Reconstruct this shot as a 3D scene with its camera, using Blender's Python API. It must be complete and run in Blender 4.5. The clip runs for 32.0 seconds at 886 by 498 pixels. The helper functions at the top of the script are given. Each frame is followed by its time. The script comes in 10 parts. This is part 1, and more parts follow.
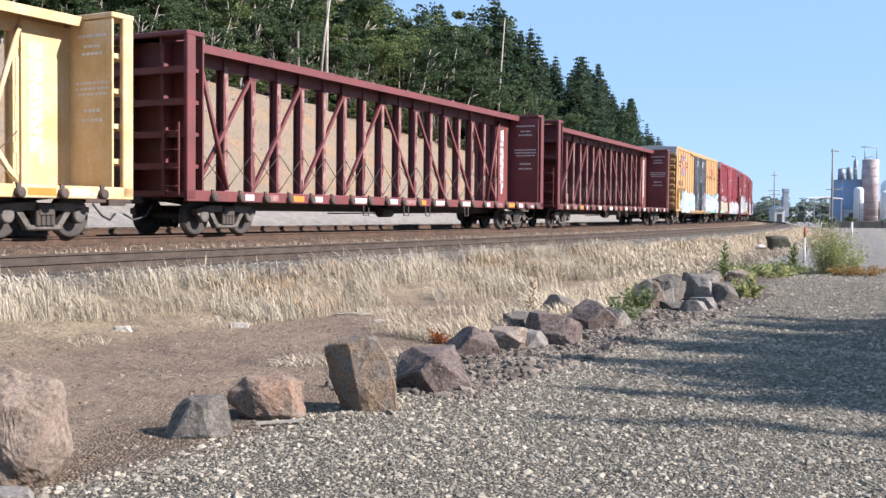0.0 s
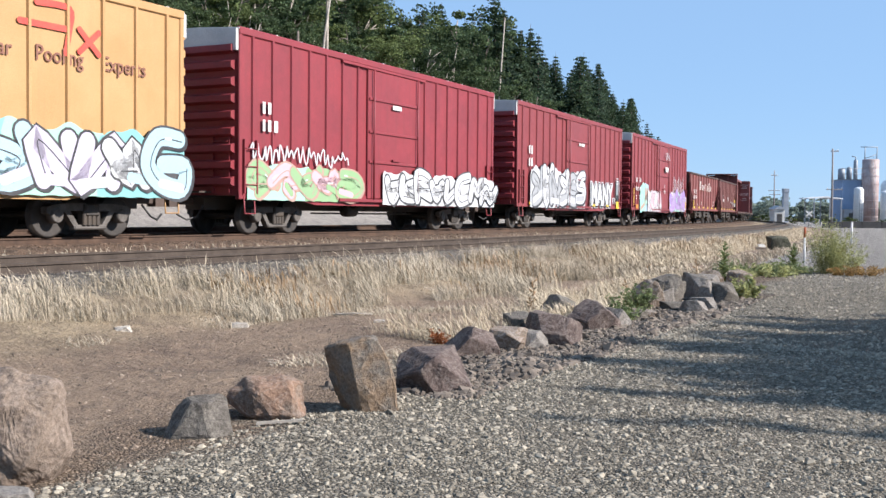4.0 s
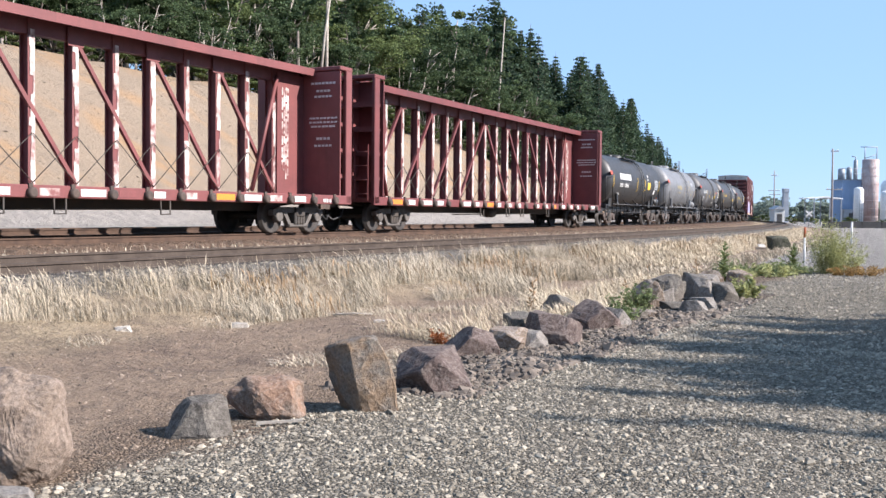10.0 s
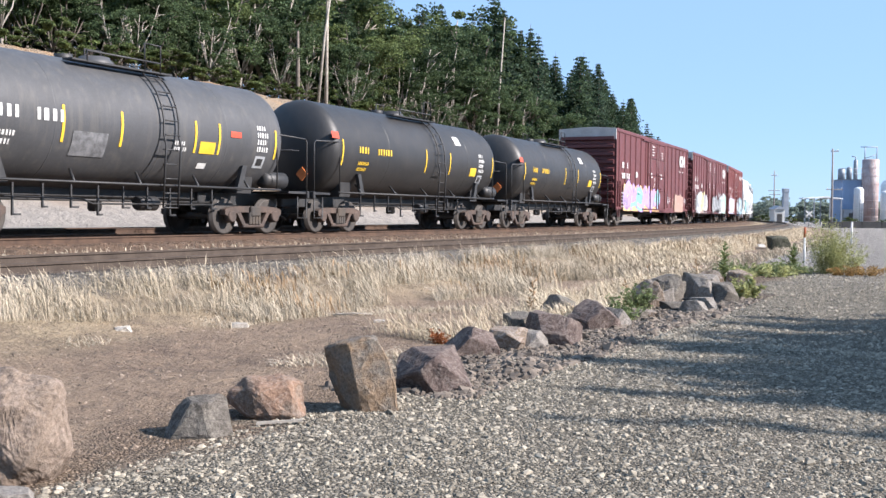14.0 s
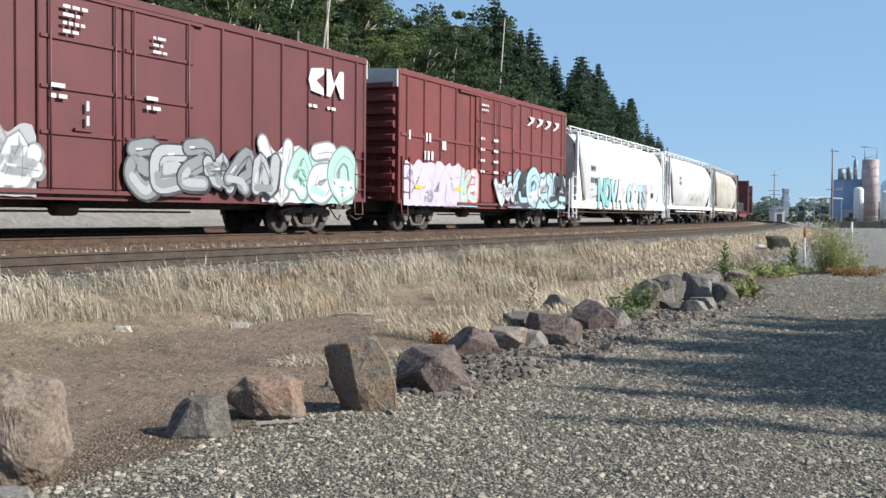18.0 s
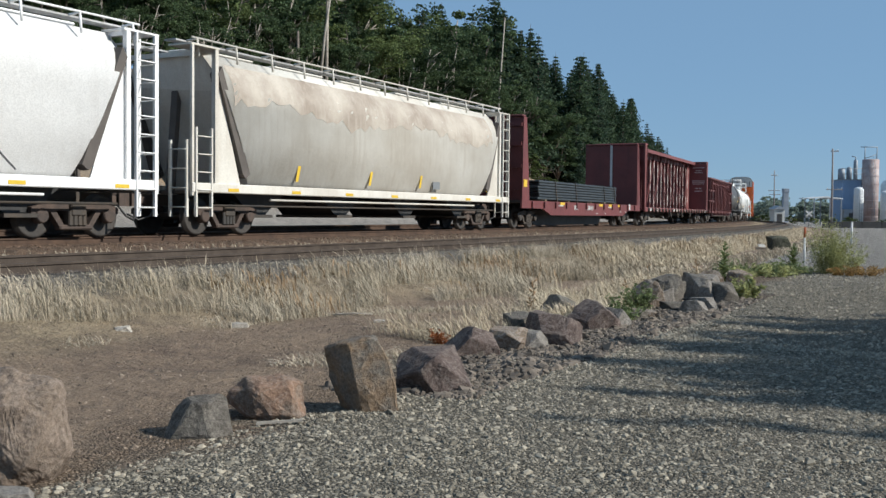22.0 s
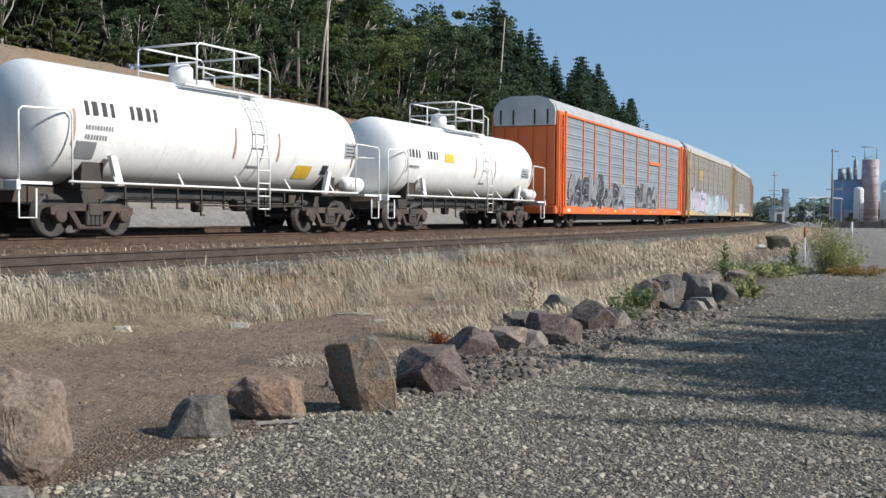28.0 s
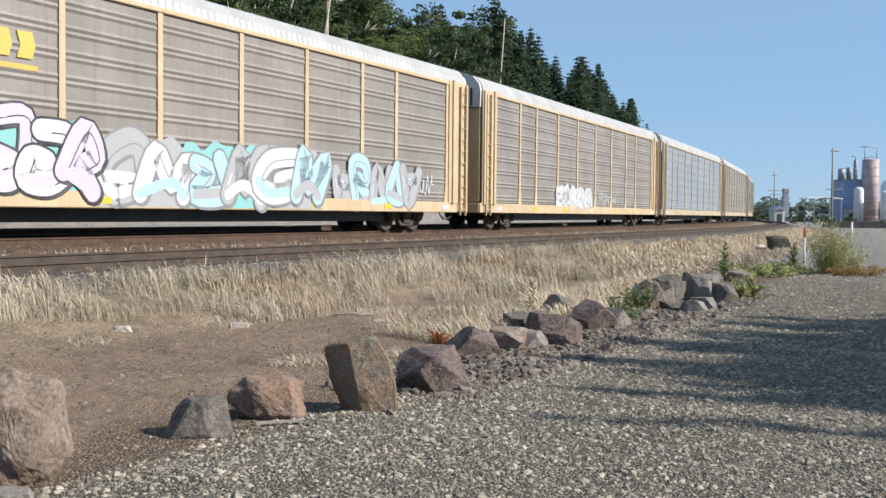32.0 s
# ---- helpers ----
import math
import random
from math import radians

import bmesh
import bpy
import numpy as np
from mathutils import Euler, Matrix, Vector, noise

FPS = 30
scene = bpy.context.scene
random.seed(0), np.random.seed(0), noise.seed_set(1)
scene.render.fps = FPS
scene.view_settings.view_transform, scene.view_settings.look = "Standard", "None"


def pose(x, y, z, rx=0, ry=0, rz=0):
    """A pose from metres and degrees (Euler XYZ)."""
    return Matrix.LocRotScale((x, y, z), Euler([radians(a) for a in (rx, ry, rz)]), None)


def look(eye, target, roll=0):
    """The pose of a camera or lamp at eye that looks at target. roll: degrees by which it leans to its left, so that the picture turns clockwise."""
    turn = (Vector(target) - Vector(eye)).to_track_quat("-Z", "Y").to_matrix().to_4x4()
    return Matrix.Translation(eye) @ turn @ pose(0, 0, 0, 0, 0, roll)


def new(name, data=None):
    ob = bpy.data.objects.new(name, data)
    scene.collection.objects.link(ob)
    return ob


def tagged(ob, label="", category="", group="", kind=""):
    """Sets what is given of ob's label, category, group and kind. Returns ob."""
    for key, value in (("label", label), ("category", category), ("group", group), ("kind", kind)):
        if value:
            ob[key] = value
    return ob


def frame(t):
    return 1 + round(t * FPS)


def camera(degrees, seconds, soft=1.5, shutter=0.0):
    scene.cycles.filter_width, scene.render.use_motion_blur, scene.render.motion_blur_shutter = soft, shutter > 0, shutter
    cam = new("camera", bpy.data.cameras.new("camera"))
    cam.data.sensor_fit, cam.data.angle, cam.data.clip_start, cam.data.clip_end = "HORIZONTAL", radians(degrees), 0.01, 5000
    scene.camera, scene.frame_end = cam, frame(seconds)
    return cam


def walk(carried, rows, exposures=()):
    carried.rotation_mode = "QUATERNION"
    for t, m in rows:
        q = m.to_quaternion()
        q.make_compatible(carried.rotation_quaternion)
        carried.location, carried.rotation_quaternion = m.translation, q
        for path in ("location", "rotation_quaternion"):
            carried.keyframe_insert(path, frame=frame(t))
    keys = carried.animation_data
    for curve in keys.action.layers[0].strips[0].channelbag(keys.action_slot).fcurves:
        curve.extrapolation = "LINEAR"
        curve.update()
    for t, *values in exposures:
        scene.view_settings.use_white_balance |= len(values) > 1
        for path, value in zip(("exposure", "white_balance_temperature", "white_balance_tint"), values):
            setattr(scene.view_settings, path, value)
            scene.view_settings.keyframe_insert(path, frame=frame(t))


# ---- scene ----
import itertools

# ---------------------------------------------------------------- camera
LENS = 46.39
EYE = Vector((0.0, 0.0, 1.6))
cam = camera(LENS, 32.0)
BASE = look(EYE, EYE + Vector((0, math.cos(radians(1.965)), -math.sin(radians(1.965)))), 0.565)


def nudged(right, up, lean):
    """The base pose, turned by small angles (radians)."""
    return BASE @ Matrix.Rotation(-right, 4, "Y") @ Matrix.Rotation(up, 4, "X") @ Matrix.Rotation(lean, 4, "Z")


walk(cam, [
    (0.0, BASE), (7.0, BASE), (7.3, nudged(0.0003, 0.0019, 0.001)),
    (7.5, nudged(0.0007, 0.0042, 0.002)), (8.0, nudged(0.0030, 0.0098, -0.0073)),
    (8.5, nudged(0.0023, 0.0107, -0.0145)), (9.0, nudged(0.0020, 0.0079, -0.0112)),
    (9.4, nudged(0.0006, 0.0008, -0.001)), (9.6, BASE), (32.0, BASE),
], exposures=[(0, 0.92, 6500, 17), (1.5, 0.92, 6500, 16), (3.0, 0.71, 6500, 15), (5.5, 0.71, 6500, 13), (7.0, 0.82, 6500, 15), (8.0, 0.96, 6500, 17), (14.0, 0.98, 6500, 16), (16.5, 0.94, 6500, 16), (17.0, 0.89, 6500, 14), (18.0, 0.49, 6500, 9), (19.0, 0.23, 6480, 8), (20.0, -0.25, 6400, 6), (20.3, -0.29, 6400, 6), (21.0, -0.46, 6400, 6), (21.4, -0.23, 6480, 7), (22.0, 0.0, 6450, 7), (22.5, 0.27, 6500, 9), (23.5, 0.74, 6500, 12), (25.5, 0.86, 6500, 14), (27.5, 0.32, 6500, 10), (28.0, 0.17, 6500, 10), (29.0, -0.01, 6480, 10), (29.5, 0.15, 6500, 10), (30.0, 0.35, 6530, 10), (31.0, 0.5, 6620, 12), (32.0, 0.47, 6700, 12)])

# ---------------------------------------------------------------- light
SUN_FROM = Vector((0.812, -0.21, 0.545)).normalized()
world = bpy.data.worlds.new("sky")
scene.world = world
world.use_nodes = True
_nt = world.node_tree
_sky = _nt.nodes.new("ShaderNodeTexSky")
_sky.sky_type = "NISHITA"
_sky.sun_disc = False
_sky.sun_elevation = math.asin(SUN_FROM.z)
_sky.sun_rotation = math.atan2(SUN_FROM.x, SUN_FROM.y)
_sky.altitude = 1500
_sky.air_density, _sky.dust_density, _sky.ozone_density = 1.0, 0.0, 3.0
_tint = _nt.nodes.new("ShaderNodeMix")
_tint.data_type, _tint.blend_type = "RGBA", "MULTIPLY"
_tint.inputs[0].default_value, _tint.inputs[7].default_value = 1.0, (0.87, 0.97, 1.07, 1)
_nt.links.new(_sky.outputs[0], _tint.inputs[6])
_even = _nt.nodes.new("ShaderNodeMix")
_even.data_type = "RGBA"
_even.inputs[0].default_value, _even.inputs[7].default_value = 0.72, (2.72, 4.62, 7.1, 1)
_nt.links.new(_tint.outputs[2], _even.inputs[6])
_nt.links.new(_even.outputs[2], _nt.nodes["Background"].inputs[0])
_nt.nodes["Background"].inputs[1].default_value = 0.085
_sun = bpy.data.lights.new("sun", "SUN")
_sun.energy, _sun.angle, _sun.color = 5.8, radians(0.55), (1.0, 0.962, 0.9)
sun = new("sun", _sun)
sun.matrix_world = look(SUN_FROM * 100, (0, 0, 0))
# ---------------------------------------------------------------- the line of the tracks: circles round one centre
TH = radians(29.3576)
EV = Vector((math.sin(TH), math.cos(TH)))      # along the line, away from the camera
NV = Vector((-math.cos(TH), math.sin(TH)))     # across it, from the camera to the hill
R0, RC = 661.6, 678.35
CEN = NV * RC


def place(p, s):
    """Plan position at p metres across and s metres along the line."""
    a, rho = s / R0, RC - p
    return CEN + (EV * math.sin(a) - NV * math.cos(a)) * rho


def yaw_at(s):
    return math.pi / 2 - TH + s / R0


RAIL = 1.02       # top of the main rails
P_MAIN, P_NEAR, P_FAR = 18.3, 13.15, 23.2


# ---------------------------------------------------------------- mesh builder
class Shape:
    """Collects simple solids and turns them into one mesh."""

    def __init__(self):
        self.v, self.f, self.s, self.m = [], [], [], []
        self.slot = 0

    def add(self, verts, faces, smooth=False):
        o = len(self.v)
        self.v += [tuple(p) for p in verts]
        for f in faces:
            self.f.append(tuple(i + o for i in f))
            self.s.append(smooth)
            self.m.append(self.slot)
        return self

    def box(self, x0, x1, y0, y1, z0, z1, ch=0.0):
        x0, x1, y0, y1, z0, z1 = min(x0, x1), max(x0, x1), min(y0, y1), max(y0, y1), min(z0, z1), max(z0, z1)
        ch = min(ch, (x1 - x0) * 0.45, (y1 - y0) * 0.45, (z1 - z0) * 0.45)
        if ch <= 0:
            v = [(x, y, z) for x in (x0, x1) for y in (y0, y1) for z in (z0, z1)]
            return self.add(v, [(0, 1, 3, 2), (4, 6, 7, 5), (0, 4, 5, 1), (2, 3, 7, 6), (0, 2, 6, 4), (1, 5, 7, 3)])
        v, idx = [], {}
        for i, (x, sx) in enumerate(((x0, 1), (x1, -1))):
            for j, (y, sy) in enumerate(((y0, 1), (y1, -1))):
                for k, (z, sz) in enumerate(((z0, 1), (z1, -1))):
                    for a in range(3):
                        idx[i, j, k, a] = len(v)
                        v.append((x + (a != 0) * sx * ch, y + (a != 1) * sy * ch, z + (a != 2) * sz * ch))
        f = []
        for a in range(3):
            b, c = (a + 1) % 3, (a + 2) % 3
            for side in (0, 1):
                q = []
                for u, w in ((0, 0), (1, 0), (1, 1), (0, 1)):
                    key = [0, 0, 0]
                    key[a], key[b], key[c] = side, u, w
                    q.append(idx[(*key, a)])
                f.append(q if side else q[::-1])
            for u in (0, 1):          # edges along a
                for w in (0, 1):
                    k0, k1 = [0, 0, 0], [0, 0, 0]
                    k0[a], k1[a] = 0, 1
                    k0[b] = k1[b] = u
                    k0[c] = k1[c] = w
                    q = [idx[(*k0, b)], idx[(*k1, b)], idx[(*k1, c)], idx[(*k0, c)]]
                    f.append(q if u != w else q[::-1])
        for i in (0, 1):
            for j in (0, 1):
                for k in (0, 1):
                    q = [idx[i, j, k, a] for a in range(3)]
                    f.append(q if (i + j + k) % 2 else q[::-1])
        return self.add(v, f)

    def prism(self, pts, axis, a, b, smooth=False):
        """Extrudes a closed outline along x, y or z from a to b."""
        n = len(pts)
        mk = {"x": lambda p, t: (t, p[0], p[1]), "y": lambda p, t: (p[0], t, p[1]), "z": lambda p, t: (p[0], p[1], t)}[axis]
        self.add([mk(p, a) for p in pts] + [mk(p, b) for p in pts], [(i, (i + 1) % n, n + (i + 1) % n, n + i) for i in range(n)], smooth)
        o = len(self.v) - 2 * n
        self.f += [tuple(range(o + n - 1, o - 1, -1)), tuple(range(o + n, o + 2 * n))]
        self.s += [False, False]
        self.m += [self.slot] * 2
        return self

    def tube(self, path, r, seg=8, caps=True):
        """A round bar along a path of points."""
        pts = [Vector(p) for p in path]
        rings = []
        for i, p in enumerate(pts):
            d = (pts[min(i + 1, len(pts) - 1)] - pts[max(i - 1, 0)]).normalized()
            u = d.orthogonal().normalized() if i == 0 else (u - d * u.dot(d)).normalized()
            w = d.cross(u)
            rr = r[i] if isinstance(r, (list, tuple)) else r
            rings.append([p + (u * math.cos(2 * math.pi * k / seg) + w * math.sin(2 * math.pi * k / seg)) * rr for k in range(seg)])
        v = [q for ring in rings for q in ring]
        f = [(i * seg + k, i * seg + (k + 1) % seg, (i + 1) * seg + (k + 1) % seg, (i + 1) * seg + k) for i in range(len(pts) - 1) for k in range(seg)]
        self.add(v, f, True)
        if caps:
            o = len(self.v) - len(v)
            self.f += [tuple(o + k for k in range(seg - 1, -1, -1)), tuple(o + len(v) - seg + k for k in range(seg))]
            self.s += [False, False]
            self.m += [self.slot] * 2
        return self

    def lathe(self, prof, seg=24, axis="x", at=(0, 0, 0), smooth=True):
        """Turns a profile of (along, radius) round an axis through at."""
        v = []
        for a, r in prof:
            for k in range(seg):
                c, s = math.cos(2 * math.pi * k / seg) * r, math.sin(2 * math.pi * k / seg) * r
                q = {"x": (a, c, s), "y": (c, a, s), "z": (c, s, a)}[axis]
                v.append((q[0] + at[0], q[1] + at[1], q[2] + at[2]))
        n = len(prof)
        f = [(i * seg + k, i * seg + (k + 1) % seg, (i + 1) * seg + (k + 1) % seg, (i + 1) * seg + k) for i in range(n - 1) for k in range(seg)]
        self.add(v, f, smooth)
        o = len(self.v) - len(v)
        self.f += [tuple(o + k for k in range(seg - 1, -1, -1)), tuple(o + len(v) - seg + k for k in range(seg))]
        self.s += [False, False]
        self.m += [self.slot] * 2
        return self

    def plate(self, pts, y, t=0.012):
        """A thin flat piece on a car's near side: outline in (x, z), from y to y - t."""
        return self.prism(pts, "y", y, y - t)

    def mesh(self, name, mats):
        me = bpy.data.meshes.new(name)
        me.from_pydata(self.v, [], self.f)
        for m in (mats if isinstance(mats, (list, tuple)) else [mats]):
            me.materials.append(m)
        me.polygons.foreach_set("use_smooth", self.s)
        me.polygons.foreach_set("material_index", self.m)
        bm = bmesh.new()
        bm.from_mesh(me)
        bmesh.ops.recalc_face_normals(bm, faces=bm.faces)
        bm.to_mesh(me)
        bm.free()
        return me


MESHES = {}


def part(name, shape, material, parent, label="", at=None):
    """Links a shape (or a mesh made before) as one part of a thing."""
    me = shape.mesh(name, material) if isinstance(shape, Shape) else shape
    ob = new(name, me)
    ob.parent = parent
    if at is not None:
        ob.matrix_basis = at
    return tagged(ob, label, kind="stuff") if name == "lettering" else tagged(ob, label)


def shared(key, make, material):
    if key not in MESHES:
        MESHES[key] = make().mesh(key.split(":")[0], material)
    return MESHES[key]


# ---------------------------------------------------------------- materials
def paint(name, c1, c2=None, rough=0.6, metal=0.0, scale=1.5, detail=6.0, bump=0.0, bscale=40.0, streak=0.0, streak_c=(0.05, 0.035, 0.025), fine=0.15, island=0.0, coord="Object", spec=0.5):
    """A weathered surface: two tones in large patches, fine grain, vertical streaks of dirt, fine relief."""
    m = bpy.data.materials.new(name)
    m.use_nodes = True
    nt = m.node_tree
    n, link = nt.nodes, nt.links.new
    bsdf = n["Principled BSDF"]
    c2 = c2 or tuple(x * 0.75 for x in c1)
    tc = n.new("ShaderNodeTexCoord")
    oi = n.new("ShaderNodeObjectInfo")
    off = n.new("ShaderNodeVectorMath")
    off.operation = "MULTIPLY_ADD"
    off.inputs[1].default_value = (1, 1, 1)
    sc = n.new("ShaderNodeVectorMath")
    sc.operation = "SCALE"
    sc.inputs[0].default_value = (37.0, 11.0, 5.0)
    link(oi.outputs["Random"], sc.inputs["Scale"])
    link(tc.outputs[coord], off.inputs[0])
    link(sc.outputs[0], off.inputs[2])
    vec = off.outputs[0] if coord == "Object" else tc.outputs[coord]

    def tex(s, d, stretch=None):
        t = n.new("ShaderNodeTexNoise")
        t.inputs["Scale"].default_value, t.inputs["Detail"].default_value, t.inputs["Roughness"].default_value = s, d, 0.6
        if stretch:
            mp = n.new("ShaderNodeMapping")
            mp.inputs["Scale"].default_value = stretch
            link(vec, mp.inputs[0])
            link(mp.outputs[0], t.inputs[0])
        else:
            link(vec, t.inputs[0])
        return t.outputs[0]

    def ramp(src, a, b):
        r = n.new("ShaderNodeMapRange")
        r.inputs[1].default_value, r.inputs[2].default_value = a, b
        link(src, r.inputs[0])
        return r.outputs[0]

    def mix(fac, a, b, kind="MIX"):
        x = n.new("ShaderNodeMix")
        x.data_type, x.blend_type = "RGBA", kind
        for src, i in ((fac, 0), (a, 6), (b, 7)):
            if isinstance(src, bpy.types.NodeSocket):
                link(src, x.inputs[i])
            else:
                x.inputs[i].default_value = (*src, 1) if isinstance(src, tuple) else src
        return x.outputs[2]

    col = mix(ramp(tex(scale, detail), 0.36, 0.64), tuple(c1), tuple(c2))
    if island:
        g = n.new("ShaderNodeNewGeometry")
        r = ramp(g.outputs["Random Per Island"], 0, 1)
        hs = n.new("ShaderNodeHueSaturation")
        mr = n.new("ShaderNodeMapRange")
        mr.inputs[3].default_value, mr.inputs[4].default_value = 1 - island, 1 + island
        link(r, mr.inputs[0])
        link(mr.outputs[0], hs.inputs["Value"])
        link(col, hs.inputs["Color"])
        col = hs.outputs[0]
    if fine:
        g2 = ramp(tex(bscale, 3.0), 0.3, 0.7)
        hs = n.new("ShaderNodeHueSaturation")
        mr = n.new("ShaderNodeMapRange")
        mr.inputs[3].default_value, mr.inputs[4].default_value = 1 - fine, 1 + fine
        link(g2, mr.inputs[0])
        link(mr.outputs[0], hs.inputs["Value"])
        link(col, hs.inputs["Color"])
        col = hs.outputs[0]
    if streak:
        st = ramp(tex(3.0, 5.0, (2.2, 2.2, 0.12)), 0.5, 0.75)
        sm = n.new("ShaderNodeMath")
        sm.operation = "MULTIPLY"
        sm.inputs[1].default_value = streak
        link(st, sm.inputs[0])
        col = mix(sm.outputs[0], col, tuple(streak_c))
    link(col, bsdf.inputs["Base Color"])
    bsdf.inputs["Metallic"].default_value = metal
    bsdf.inputs["Specular IOR Level"].default_value = spec
    rr = n.new("ShaderNodeMapRange")
    rr.inputs[3].default_value, rr.inputs[4].default_value = max(0.05, rough - 0.12), min(1, rough + 0.12)
    link(tex(scale * 4, 4.0), rr.inputs[0])
    link(rr.outputs[0], bsdf.inputs["Roughness"])
    if bump:
        b = n.new("ShaderNodeBump")
        b.inputs["Strength"].default_value, b.inputs["Distance"].default_value = min(bump, 1.0), 0.02 if bump <= 1 else 0.06
        link(tex(bscale, 5.0), b.inputs["Height"])
        link(b.outputs[0], bsdf.inputs["Normal"])
    return m


STEEL = paint("dark_steel", (0.042, 0.038, 0.035), (0.071, 0.055, 0.042), 0.7, 0.2, 2.0)
RUSTY = paint("rusty_cast_steel", (0.084, 0.057, 0.045), (0.049, 0.037, 0.032), 0.8, 0.1, 3.0)
GREYCAST = paint("dusty_cast_steel", (0.126, 0.113, 0.102), (0.067, 0.059, 0.053), 0.8, 0.1, 3.0)
TREAD = paint("worn_wheel_steel", (0.063, 0.054, 0.048), (0.038, 0.034, 0.031), 0.65, 0.2, 4.0)
BLACKP = paint("black_paint", (0.017, 0.017, 0.018), (0.029, 0.029, 0.03), 0.55, 0, 1.2, streak=0.3, streak_c=(0.076, 0.067, 0.059))
WHITEP = paint("white_lettering", (0.588, 0.588, 0.571), (0.462, 0.454, 0.437), 0.6, 0, 2)
WORN_W = paint("flaking_white_lettering", (0.605, 0.58, 0.546), (0.378, 0.252, 0.227), 0.7, 0, 4.0)
YELLOWP = paint("yellow_reflector", (0.63, 0.42, 0.034), (0.554, 0.353, 0.025), 0.5, 0, 2)
ORANGEP = paint("orange_reflector", (0.605, 0.21, 0.025), (0.504, 0.168, 0.025), 0.5, 0, 2)
REDP = paint("red_placard", (0.462, 0.05, 0.025), (0.42, 0.076, 0.034), 0.5, 0, 2)
INKP = paint("black_ink", (0.013, 0.013, 0.015), (0.025, 0.025, 0.025), 0.6, 0, 2)
GALV = paint("weathered_galvanised", (0.42, 0.42, 0.42), (0.319, 0.311, 0.302), 0.55, 0.35, 0.9, streak=0.35, streak_c=(0.21, 0.168, 0.134))
# ---------------------------------------------------------------- ground: one sheet, laid out along and across the line
def lerp_table(tab, x):
    for (a, za), (b, zb) in zip(tab, tab[1:]):
        if x <= b:
            return za + (zb - za) * max(0.0, min(1.0, (x - a) / (b - a)))
    return tab[-1][1]


ACROSS = [(-60, 0.0), (2.0, 0.0), (4.2, 0.02), (5.2, 0.0), (9.3, 0.05), (11.2, 0.5), (11.7, 0.66), (14.7, 0.70), (15.4, 0.62), (16.2, 0.66), (16.9, 0.86), (19.8, 0.88), (20.6, 0.8), (21.8, 0.86), (24.6, 0.9), (27.0, 0.85), (30.0, 1.0)]


def ground_z(p, s):
    z = lerp_table(ACROSS, p)
    if p > 30:
        # the cut bank: high near the camera, lower and further back along the line
        foot = 30.0
        height = lerp_table([(-200, 9.4), (65, 9.0), (80, 8.2), (105, 7.4), (130, 5.2), (160, 3.0), (220, 2.0)], s)
        t = max(0.0, min(1.0, (p - foot) / 15.0))
        z += height * (t * t * (3 - 2 * t) * 0.4 + t * 0.6)
        if p > 45:
            z += min(6.0, (p - 45) * 0.08)
        z += (0.35 * noise.noise(Vector((s * 0.12, p * 0.2, 3.1))) + 0.16 * noise.noise(Vector((s * 0.55, p * 0.6, 1.7))) + 0.07 * noise.noise(Vector((s * 1.5, p * 1.4, 6.0)))) * t
    if p < 11 and -20 < s < 200:
        z += 0.05 * noise.noise(Vector((s * 0.35, p * 0.6, 0.0))) + 0.02 * noise.noise(Vector((s * 1.7, p * 1.9, 5.0)))
    return z


def axis_samples(spans):
    out = []
    for a, b, d in spans:
        n = max(1, int(round((b - a) / d)))
        out += [a + (b - a) * k / n for k in range(n)]
    return out + [spans[-1][1]]


def build_ground():
    ps = axis_samples([(-4200, -600, 600), (-600, -100, 100), (-100, -20, 10), (-20, -4, 1), (-4, 4, 0.25), (4, 12, 0.2), (12, 21, 0.2), (21, 31, 0.5), (31, 47, 0.4), (47, 120, 6), (120, 620, 50)])
    full = 2 * math.pi * R0
    ss = axis_samples([(-full / 2, -400, 140), (-400, -60, 20), (-60, -4, 2), (-4, 40, 0.25), (40, 100, 0.5), (100, 240, 4), (240, 600, 20), (600, full / 2, 120)])[:-1]
    v, f = [], []
    n, m = len(ps), len(ss)
    for s in ss:
        for p in ps:
            q = place(p, s)
            v.append((q.x, q.y, ground_z(p, s)))
    for j in range(m):
        jj = (j + 1) % m
        for i in range(n - 1):
            f.append((j * n + i, j * n + i + 1, jj * n + i + 1, jj * n + i))
    me = bpy.data.meshes.new("ground")
    me.from_pydata(v, [], f)
    me.materials.append(ground_material())
    me.polygons.foreach_set("use_smooth", [True] * len(f))
    return tagged(new("ground", me), "gravel lot, bare dirt, ballast beds and a cut bank", "ground", kind="structure")


